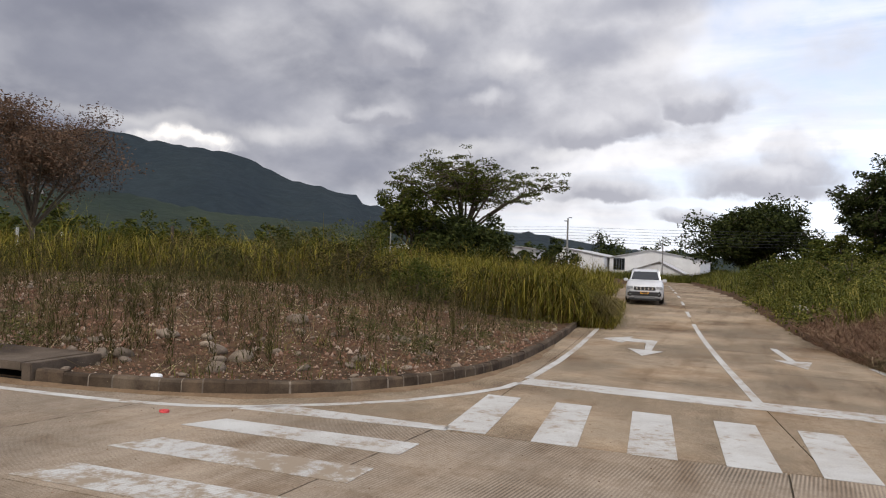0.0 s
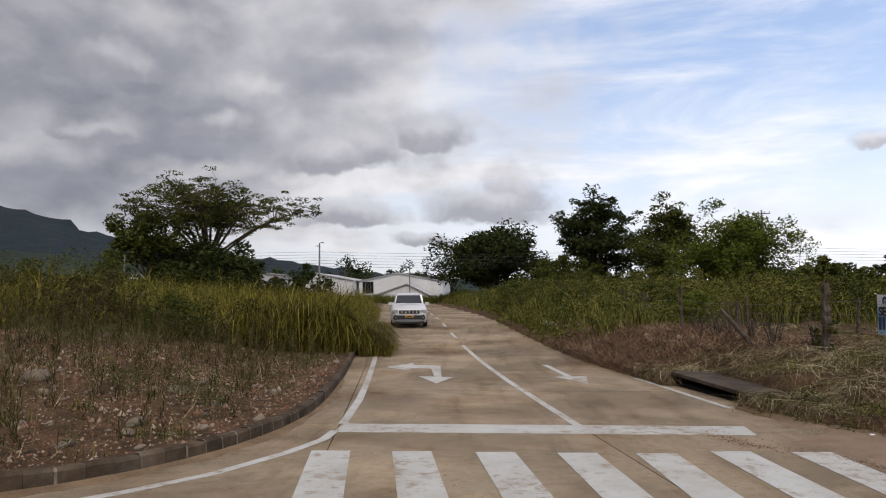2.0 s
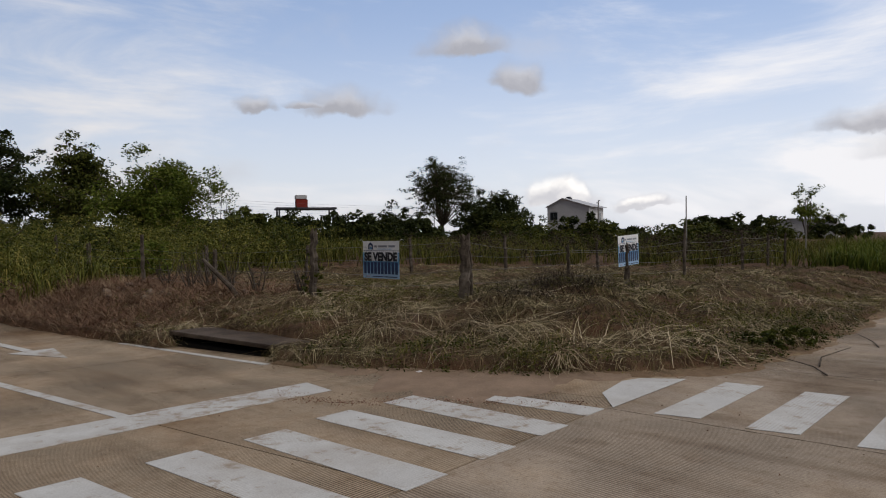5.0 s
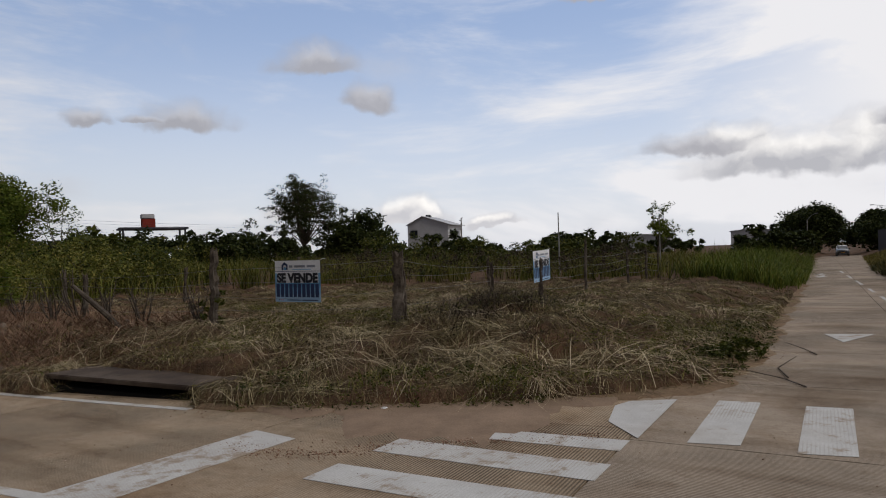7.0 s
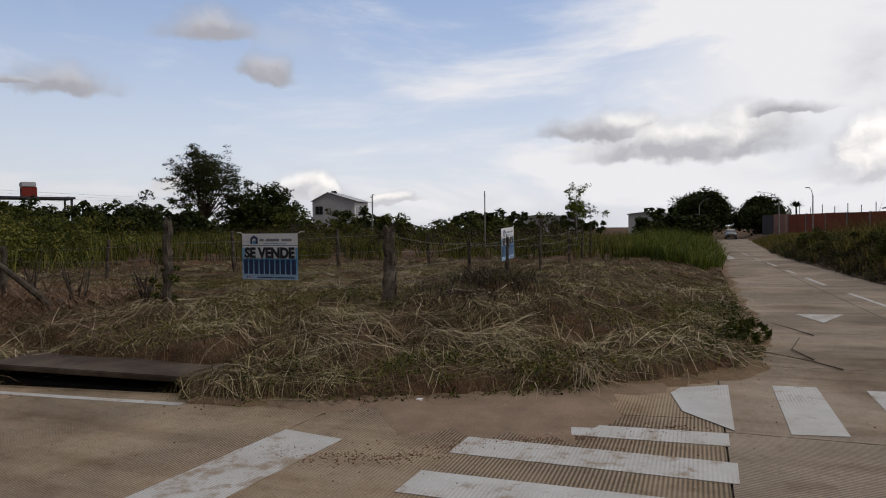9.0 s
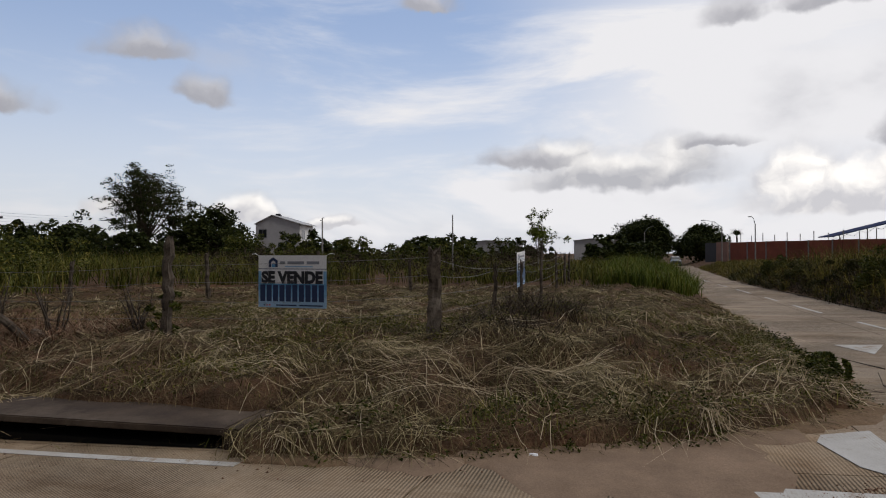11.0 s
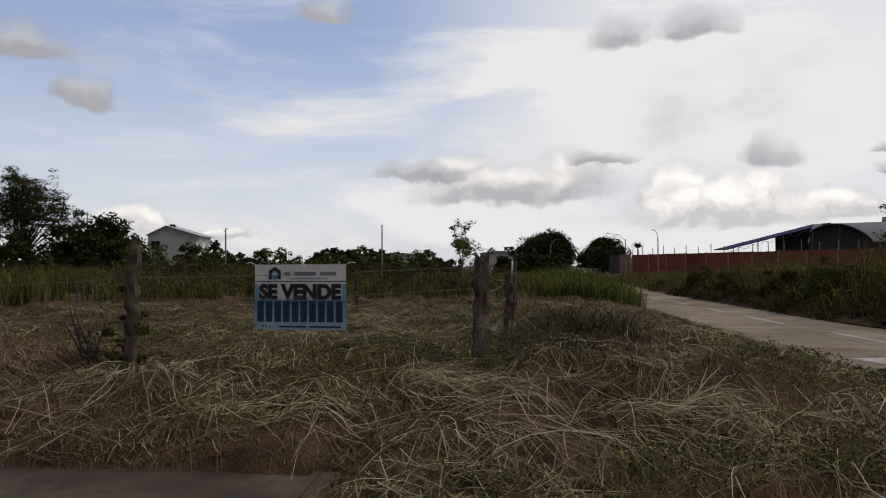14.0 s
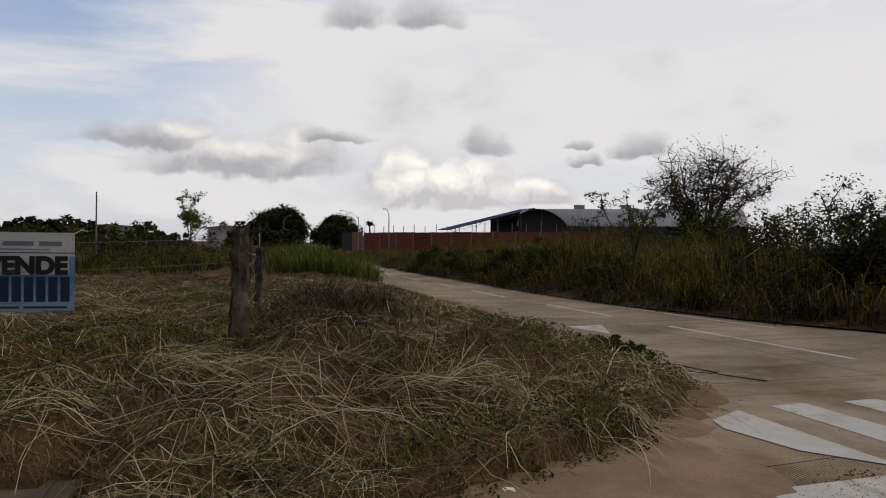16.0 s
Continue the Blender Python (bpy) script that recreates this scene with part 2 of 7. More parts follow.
def paint_material(name="road_paint", wear=0.80):
    """White road paint, worn through to the concrete in patches and along the grooves."""
    m = material(name, (0.54, 0.535, 0.515), (0.46, 0.445, 0.425), (0.36, 0.31, 0.26), 2.0, 70.0, 0.75, 0.15, 0.004)
    nt = m.node_tree
    N, L = nt.nodes.new, nt.links.new
    b = nt.nodes["Principled BSDF"]
    old = b.inputs["Base Color"].links[0].from_socket
    geo = N("ShaderNodeNewGeometry").outputs["Position"]
    n, w = N("ShaderNodeTexNoise"), N("ShaderNodeTexNoise")
    for k, s, d in ((n, 5.0, 8), (w, 0.45, 3)):
        L(geo, k.inputs["Vector"])
        k.inputs["Scale"].default_value, k.inputs["Detail"].default_value, k.inputs["Roughness"].default_value = s, d, 0.75
    r = N("ShaderNodeMath")
    r.operation = "MULTIPLY_ADD"
    L(w.outputs["Fac"], r.inputs[0])
    r.inputs[1].default_value = 0.55
    L(n.outputs["Fac"], r.inputs[2])
    g = N("ShaderNodeMapRange")
    L(r.outputs[0], g.inputs["Value"])
    for k, q in zip(("From Min", "From Max"), (wear, wear + 0.13)):
        g.inputs[k].default_value = q
    x = N("ShaderNodeMix")
    x.data_type = "RGBA"
    L(g.outputs[0], x.inputs["Factor"])
    L(old, x.inputs[6])
    x.inputs[7].default_value = (0.27, 0.215, 0.16, 1)
    # the broom grooves show through where the paint is thin
    wv = N("ShaderNodeTexWave")
    wv.bands_direction = "Y"
    mp = N("ShaderNodeMapping")
    mp.inputs["Rotation"].default_value = (0, 0, radians(-4.6))
    L(geo, mp.inputs["Vector"])
    L(mp.outputs[0], wv.inputs["Vector"])
    for k, q in (("Scale", 8.8), ("Distortion", 0.15), ("Detail", 2.0), ("Detail Scale", 1.0)):
        wv.inputs[k].default_value = q
    lo = N("ShaderNodeMapRange")
    L(wv.outputs["Fac"], lo.inputs["Value"])
    for k, q in zip(("From Min", "From Max", "To Min", "To Max"), (0.0, 0.45, 0.55, 0.0)):
        lo.inputs[k].default_value = q
    thin = N("ShaderNodeMapRange")
    L(w.outputs["Fac"], thin.inputs["Value"])
    for k, q in zip(("From Min", "From Max"), (0.40, 0.60)):
        thin.inputs[k].default_value = q
    both = N("ShaderNodeMath")
    both.operation = "MULTIPLY"
    L(lo.outputs[0], both.inputs[0])
    L(thin.outputs[0], both.inputs[1])
    z = N("ShaderNodeMix")
    z.data_type = "RGBA"
    L(both.outputs[0], z.inputs["Factor"])
    L(x.outputs[2], z.inputs[6])
    z.inputs[7].default_value = (0.25, 0.20, 0.15, 1)
    L(z.outputs[2], b.inputs["Base Color"])
    return m


def slab_material(name, c1, c2, c3, turn, low, high):
    """Tan concrete with broom grooves, dust and darker tyre paths."""
    m = material(name, c1, c2, c3, 0.8, 55.0, 0.9, 0.25, 0.004, 0.09, 0, 0.8)
    nt = m.node_tree
    N, L = nt.nodes.new, nt.links.new
    b = nt.nodes["Principled BSDF"]
    old = b.inputs["Base Color"].links[0].from_socket
    geo = N("ShaderNodeNewGeometry").outputs["Position"]
    wv = N("ShaderNodeTexWave")
    wv.bands_direction = "Y"
    mp = N("ShaderNodeMapping")
    mp.inputs["Rotation"].default_value = (0, 0, radians(turn))
    L(geo, mp.inputs["Vector"])
    L(mp.outputs[0], wv.inputs["Vector"])
    for k, q in (("Scale", 8.8), ("Distortion", 0.15), ("Detail", 2.0), ("Detail Scale", 1.0)):
        wv.inputs[k].default_value = q
    patch = N("ShaderNodeTexNoise")
    L(geo, patch.inputs["Vector"])
    patch.inputs["Scale"].default_value, patch.inputs["Detail"].default_value = 0.35, 4
    rg = N("ShaderNodeMapRange")
    L(patch.outputs["Fac"], rg.inputs["Value"])
    for k, q in zip(("From Min", "From Max", "To Min", "To Max"), (0.40, 0.56, low, high)):
        rg.inputs[k].default_value = q
    x = N("ShaderNodeMix")
    x.data_type, x.blend_type = "RGBA", "MULTIPLY"
    L(rg.outputs[0], x.inputs["Factor"])
    L(old, x.inputs[6])
    L(wv.outputs["Color"], x.inputs[7])
    # smears along the way of travel, blotches of dust, specks
    col = x.outputs[2]
    for scl, det, lo, hi, amount, tint, stretch in ((1.0, 6, 0.50, 0.72, 0.55, (0.46, 0.37, 0.28), (2.2, 0.22, 1.0)), (1.6, 7, 0.52, 0.70, 0.45, (0.60, 0.50, 0.40), (1, 1, 1)), (26.0, 3, 0.64, 0.72, 0.65, (0.35, 0.28, 0.22), (1, 1, 1)), (95.0, 3, 0.48, 0.68, 0.55, (0.50, 0.44, 0.38), (1, 1, 1)), (8.0, 6, 0.50, 0.68, 0.4, (0.62, 0.54, 0.46), (1, 1, 1)), (0.5, 5, 0.54, 0.70, 0.5, (1.22, 1.18, 1.12), (1, 1, 1))):
        mp2 = N("ShaderNodeMapping")
        mp2.inputs["Rotation"].default_value = (0, 0, radians(turn))
        mp2.inputs["Scale"].default_value = stretch
        L(geo, mp2.inputs["Vector"])
        nz = N("ShaderNodeTexNoise")
        L(mp2.outputs[0], nz.inputs["Vector"])
        nz.inputs["Scale"].default_value, nz.inputs["Detail"].default_value, nz.inputs["Roughness"].default_value = scl, det, 0.62
        r2 = N("ShaderNodeMapRange")
        L(nz.outputs["Fac"], r2.inputs["Value"])
        for k, q in zip(("From Min", "From Max", "To Min", "To Max"), (lo, hi, 0.0, amount)):
            r2.inputs[k].default_value = q
        y = N("ShaderNodeMix")
        y.data_type, y.blend_type = "RGBA", "MULTIPLY"
        L(r2.outputs[0], y.inputs["Factor"])
        L(col, y.inputs[6])
        y.inputs[7].default_value = (*tint, 1)
        col = y.outputs[2]
    L(col, b.inputs["Base Color"])
    return m


CONCRETE = slab_material("street_concrete", (0.425, 0.325, 0.225), (0.335, 0.265, 0.19), (0.22, 0.125, 0.06), -4.6, 0.15, 0.75)
MAINROAD = slab_material("main_road_concrete", (0.40, 0.322, 0.245), (0.325, 0.265, 0.205), (0.20, 0.14, 0.09), 95.0, 0.08, 0.6)
DIRT = material("washed_dirt", (0.215, 0.145, 0.09), (0.15, 0.10, 0.062), (0.27, 0.20, 0.135), 2.5, 30, 1.0, 0.8, 0.02)
SAND = material("washed_sand", (0.28, 0.198, 0.14), (0.21, 0.148, 0.104), (0.17, 0.115, 0.075), 2.2, 45, 1.0, 0.6, 0.012)
PAINT = paint_material()
FADED = paint_material("faded_road_paint", 0.70)
JOINT = material("joint_filler", (0.07, 0.06, 0.05), (0.11, 0.09, 0.07), None, 4, 60, 0.95)
KERB = material("kerb_concrete", (0.105, 0.074, 0.050), (0.050, 0.036, 0.026), (0.17, 0.135, 0.10), 3.2, 45, 0.95, 0.7, 0.012, 0.22)
MORTAR = material("pale_mortar", (0.24, 0.20, 0.16), (0.13, 0.105, 0.085), None, 9, 60, 0.95, 0.6, 0.01, 0.3)
INLET = material("inlet_concrete", (0.085, 0.062, 0.046), (0.050, 0.037, 0.029), (0.22, 0.175, 0.135), 1.6, 40, 0.92, 0.4, 0.008)
SOIL = material("soil", (0.135, 0.080, 0.048), (0.055, 0.035, 0.021), (0.185, 0.090, 0.052), 2.2, 26, 1.0, 0.9, 0.05)
STONE = material("stone", (0.22, 0.175, 0.135), (0.15, 0.115, 0.09), (0.32, 0.25, 0.19), 6, 60, 0.95, 0.5, 0.01, 0.35)
BARK = material("bark", (0.12, 0.095, 0.07), (0.07, 0.055, 0.045), None, 5, 40, 0.95, 0.8, 0.02)
POSTWOOD = material("weathered_post_wood", (0.11, 0.088, 0.07), (0.05, 0.04, 0.032), (0.22, 0.19, 0.16), 7, 50, 0.95, 0.9, 0.015)
WIRE = plain("galvanised_wire", (0.23, 0.22, 0.21), 0.55, 0.6)
POLE = material("concrete_pole", (0.30, 0.29, 0.28), (0.22, 0.21, 0.20), None, 2, 30, 0.9)
METAL = plain("grey_metal", (0.28, 0.29, 0.30), 0.45, 0.7)
WHITEWALL = material("white_render", (0.72, 0.72, 0.72), (0.64, 0.64, 0.65), (0.52, 0.51, 0.50), 0.5, 20, 0.9, 0.2, 0.01)
GREYWALL = material("grey_render", (0.52, 0.52, 0.54), (0.46, 0.46, 0.48), (0.38, 0.37, 0.36), 0.5, 20, 0.9, 0.2, 0.01)
SHEETROOF = material("sheet_roof", (0.50, 0.50, 0.51), (0.43, 0.43, 0.44), (0.34, 0.31, 0.29), 0.4, 20, 0.6, 0.2, 0.01)
BRICK = material("brick", (0.27, 0.085, 0.055), (0.21, 0.065, 0.045), (0.15, 0.06, 0.05), 0.8, 30, 0.92, 0.4, 0.01, 0.15)
DARKGLASS = plain("dark_glass", (0.02, 0.022, 0.026), 0.08, 0.0, 0.5)
# near-black that stands in for the shade inside the drain pits
PIT_SHADE = plain("pit_shade_black", (0.012, 0.011, 0.010), 0.9)
SHEDDARK = material("dark_sheet", (0.05, 0.05, 0.06), (0.035, 0.035, 0.045), None, 0.6, 20, 0.6)
REDPAINT = plain("red_paint", (0.23, 0.032, 0.022), 0.7)
# forest colour with the blue of distant haze mixed in
HILL = material("hazy_forested_mountain", (0.019, 0.028, 0.036), (0.025, 0.035, 0.041), (0.034, 0.044, 0.042), 0.0022, 0.02, 1.0, 0.6, 20.0)
FOOTHILL = material("green_foothill", (0.022, 0.033, 0.026), (0.032, 0.043, 0.029), (0.015, 0.022, 0.022), 0.006, 0.04, 1.0, 0.6, 8.0)
G_YELLOW = blade_material("tall_grass", [(0.030, 0.034, 0.008), (0.080, 0.080, 0.014), (0.165, 0.150, 0.022), (0.29, 0.235, 0.045), (0.13, 0.080, 0.034)])
G_GREEN = blade_material("green_weeds", [(0.025, 0.031, 0.007), (0.066, 0.076, 0.015), (0.128, 0.132, 0.026), (0.22, 0.185, 0.048)], 0.6, 0.12)
G_DRY = blade_material("dry_weeds", [(0.055, 0.048, 0.018), (0.095, 0.074, 0.030), (0.145, 0.105, 0.05), (0.22, 0.165, 0.09), (0.075, 0.045, 0.022)], 0.85, 0.05)
G_STRAW = blade_material("cut_straw", [(0.026, 0.020, 0.010), (0.060, 0.047, 0.021), (0.120, 0.096, 0.044), (0.225, 0.182, 0.092), (0.50, 0.42, 0.26)], 0.75, 0.03)
G_MOWN = blade_material("mown_grass", [(0.020, 0.023, 0.007), (0.060, 0.062, 0.018), (0.125, 0.112, 0.036), (0.22, 0.172, 0.075)], 0.8, 0.05)
G_BANK = blade_material("bank_grass", [(0.016, 0.018, 0.006), (0.044, 0.042, 0.011), (0.100, 0.090, 0.018), (0.22, 0.18, 0.040), (0.085, 0.055, 0.025)])
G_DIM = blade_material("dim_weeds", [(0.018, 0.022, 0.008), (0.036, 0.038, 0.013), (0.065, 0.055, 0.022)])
G_OLIVE = blade_material("olive_weeds", [(0.035, 0.04, 0.014), (0.06, 0.065, 0.02), (0.095, 0.09, 0.03), (0.12, 0.10, 0.05)])
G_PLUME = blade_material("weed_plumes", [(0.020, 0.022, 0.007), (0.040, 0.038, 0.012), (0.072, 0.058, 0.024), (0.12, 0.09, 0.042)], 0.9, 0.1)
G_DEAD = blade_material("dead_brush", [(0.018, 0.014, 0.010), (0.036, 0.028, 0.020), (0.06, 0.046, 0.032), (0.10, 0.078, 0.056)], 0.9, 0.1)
L_DARK = blade_material("dark_foliage", [(0.011, 0.017, 0.005), (0.021, 0.030, 0.008), (0.036, 0.046, 0.011), (0.055, 0.060, 0.017)], 0.6, 0.12)
L_MID = blade_material("mid_foliage", [(0.022, 0.030, 0.007), (0.045, 0.056, 0.011), (0.072, 0.082, 0.015), (0.105, 0.10, 0.024)], 0.6, 0.15)
L_LIGHT = blade_material("light_foliage", [(0.045, 0.066, 0.010), (0.075, 0.105, 0.015), (0.11, 0.135, 0.02), (0.14, 0.145, 0.035)])
L_BROWN = blade_material("brown_foliage", [(0.075, 0.045, 0.030), (0.115, 0.070, 0.046), (0.165, 0.105, 0.070)], 0.9, 0.1)


# ---------------------------------------------------------------- the lie of the land
def grade(x, y):
    """Height of the carriageway at (x, y): a shallow dip across the junction, then a rise up the side street."""
    x, y = np.asarray(x, float), np.asarray(y, float)
    z = np.interp(y, [-400, -5, 0, 9, 18, 22, 25, 29, 32, 35.5, 38.5, 43, 50, 62, 80], [0.2, 0.12, 0.0, -0.22, -0.44, -0.48, -0.48, -0.42, -0.33, -0.22, -0.09, 0.05, 0.14, 0.18, 0.2])
    return z - 0.009 * np.clip(x - 5, 0, 20)


def street_centre(y):
    return 1.0 - 0.125 * (y - 12)


NW = [(-3000, -240), (-60, 2.0), (-30, 4.6), (-15, 6.0), (-10, 6.4), (-7.8, 6.65), (-6.4, 7.0), (-5.4, 7.5), (-4.55, 8.3), (-3.95, 9.4), (-3.62, 10.6), (-3.45, 12), (-3.45, 13.5),
      (-3.75, 16.5), (-4.2, 20), (-5.0, 26), (-6.0, 34), (-8.1, 50), (-11.5, 78), (-13, 90), (-13, 3000), (-3000, 3000)]
NE = [(-6, 3000), (-6, 92), (-4.3, 78), (-0.5, 50), (1.8, 32), (2.55, 26), (3.1, 22), (3.6, 18.7), (4.0, 15.5), (4.25, 13.4), (4.7, 12.0), (5.3, 10.8), (6.0, 9.6), (6.9, 8.6), (8.2, 7.75),
      (10, 7.65), (13.2, 7.85), (22, 8.5), (40, 9.8), (56, 11), (90, 13.6), (140, 17.5), (3000, 240), (3000, 3000)]
SO = [(3000, 235), (140, 11), (90, 8.6), (65, 7.4), (51, 6.6), (37, 5.0), (28.7, 4.2), (19.4, 3.1), (15.3, 2.2), (13.9, 1.7), (12, 0.9), (9, -0.4), (4, -1.9), (-4, -2.6), (-30, -4.6), (-60, -7), (-3000, -245), (-3000, -3000), (3000, -3000)]


def inside_distance(px, py, poly):
    """Signed distance to a closed outline: above zero inside."""
    px, py = np.asarray(px, float), np.asarray(py, float)
    best, odd = np.full(px.shape, 1e9), np.zeros(px.shape, bool)
    for (ax, ay), (bx, by) in zip(poly, poly[1:] + poly[:1]):
        dx, dy = bx - ax, by - ay
        t = np.clip(((px - ax) * dx + (py - ay) * dy) / (dx * dx + dy * dy), 0, 1)
        best = np.minimum(best, np.hypot(px - ax - t * dx, py - ay - t * dy))
        if ay != by:
            odd ^= ((ay > py) != (by > py)) & (px < (bx - ax) * (py - ay) / (by - ay) + ax)
    return np.where(odd, best, -best)


def rolling(x, y, s):
    """Cheap smooth unevenness between about -1 and 1."""
    return (np.sin(x * s + 1.3 * np.sin(y * s * 0.7)) + np.sin(y * s * 1.27 + 0.9 * np.sin(x * s * 0.6 + 2)) + 0.6 * np.sin((x + y) * s * 2.3 + 1)) / 2.6


def smooth(v):
    v = np.clip(v, 0, 1)
    return v * v * (3 - 2 * v)


def terrain(x, y):
    """Height of the open ground, below the slabs under the road."""
    x, y = np.asarray(x, float), np.asarray(y, float)
    g = grade(x, y)
    a, b, c = (inside_distance(x, y, p) for p in (NW, NE, SO))
    lift_a = 0.14 + 0.40 * smooth(a / 14) + (0.62 * smooth((a - 1) / 10) + 0.14 * rolling(x, y, 0.55) * smooth(a / 5)) * smooth((48 - y) / 10) + 0.05 * rolling(x, y, 1.9) * smooth(a / 1.5)
    lift_b = 0.15 + 0.58 * smooth(b / 3.6) + 0.06 * smooth((b - 5) / 14) + 0.11 * rolling(x, y, 2.4) * smooth(b / 1.6) + 0.09 * rolling(x + 3, y - 5, 4.6) * smooth(b / 1.2) + 0.07 * np.abs(rolling(x - 4, y + 2, 3.1)) * smooth(b / 1.0) + 0.35 * np.exp(-((x - 10.2) ** 2 / 2.2 + (y - 12.3) ** 2 / 0.9))
    lift_c = 0.06 + 0.55 * smooth(c / 3) + 0.06 * rolling(x, y, 1.5) * smooth(c / 2)
    d = np.maximum(np.maximum(a, b), c)
    lift = np.where(a >= d, lift_a, np.where(b >= d, lift_b, lift_c))
    f = np.clip((d + 0.02) / 0.14, 0, 1)
    # pits of the two drain inlets
    e = x - (4.42 - 0.115 * (y - 14.4))
    f = np.where((e > -0.75) & (e < 0.80) & (y > 14.35) & (y < 17.75), 0.0, f)
    f = np.where((x > -11.4) & (x < -8.35) & (y > 5.5) & (y < 7.35), 0.0, f)
    return g - 0.14 * (1 - f) + lift * f


def surface(x, y):
    return np.maximum(terrain(x, y), grade(x, y))


def mesh_object(name, verts, faces, mat=None, parent=None, label="", smooth_shade=False):
    me = bpy.data.meshes.new(name)
    me.from_pydata(verts, [], faces)
    if smooth_shade:
        me.polygons.foreach_set("use_smooth", [True] * len(me.polygons))
    if mat:
        me.materials.append(mat)
    me.update()
    ob = new(name, me)
    ob.parent = parent
    return tagged(ob, label)


def part(name, bm, mat, parent, label=""):
    """A bmesh as one mesh object under a thing or a part."""
    me = bpy.data.meshes.new(name)
    bm.to_mesh(me)
    bm.free()
    if mat:
        me.materials.append(mat)
    ob = new(name, me)
    ob.parent = parent
    return tagged(ob, label)


def thing(name, m, label, category, group="", kind=""):
    e = new(name)
    e.matrix_basis = m
    return tagged(e, label, category, group, kind)


def box(bm, lo, hi, bevel=0.0):
    r = bmesh.ops.create_cube(bm, size=1.0)
    vs = r["verts"]
    for v in vs:
        v.co = Vector([lo[i] + (v.co[i] + 0.5) * (hi[i] - lo[i]) for i in range(3)])
    if bevel:
        es = {e for v in vs for e in v.link_edges}
        bmesh.ops.bevel(bm, geom=list(es), offset=bevel, segments=2, affect="EDGES")
    return bm


def boxes(*rows, bevel=0.0):
    bm = bmesh.new()
    for lo, hi in rows:
        box(bm, lo, hi, bevel)
    return bm


def tube(points, radii, sides=6, cap=True):
    """Vertices and faces of a tube through points."""
    verts, faces = [], []
    pts = [Vector(p) for p in points]
    for i, p in enumerate(pts):
        d = (pts[min(i + 1, len(pts) - 1)] - pts[max(i - 1, 0)])
        d = d.normalized() if d.length > 1e-9 else Vector((0, 0, 1))
        u = d.cross(Vector((0, 0, 1)) if abs(d.z) < 0.9 else Vector((1, 0, 0))).normalized()
        v = d.cross(u)
        r = radii[i] if isinstance(radii, (list, tuple)) else radii
        for k in range(sides):
            a = 2 * math.pi * k / sides
            verts.append(p + (u * math.cos(a) + v * math.sin(a)) * r)
    for i in range(len(pts) - 1):
        for k in range(sides):
            a, b = i * sides + k, i * sides + (k + 1) % sides
            faces.append((a, a + sides, b + sides, b))
    if cap:
        faces.append(tuple(range(sides)))
        faces.append(tuple(reversed(range((len(pts) - 1) * sides, len(pts) * sides))))
    return verts, faces


def join(pieces):
    verts, faces = [], []
    for v, f in pieces:
        o = len(verts)
        verts += v
        faces += [tuple(i + o for i in q) for q in f]
    return verts, faces


def grid_lines(dense_lo, dense_hi, step, far):
    mid = list(np.arange(dense_lo, dense_hi + 1e-6, step))
    out, s = [], step
    v = dense_hi
    while v < far:
        s *= 1.22
        v += s
        out.append(v)
    low, s, v = [], step, dense_lo
    while v > -far:
        s *= 1.22
        v -= s
        low.append(v)
    return np.array(low[::-1] + mid + out)


def build_ground():
    xs, ys = grid_lines(-14, 24, 0.2, 4000), grid_lines(-4, 34, 0.2, 4000)
    gx, gy = np.meshgrid(xs, ys)
    gz = terrain(gx.ravel(), gy.ravel())
    n, m = len(xs), len(ys)
    verts = np.column_stack([gx.ravel(), gy.ravel(), gz])
    i = np.arange(n * m).reshape(m, n)
    f = np.stack([i[:-1, :-1], i[:-1, 1:], i[1:, 1:], i[1:, :-1]], -1).reshape(-1, 4)
    ob = mesh_object("ground", verts.tolist(), f.tolist(), SOIL, None, "brown stony soil of the vacant lots", True)
    tagged(ob, category="ground", kind="structure")


build_ground()


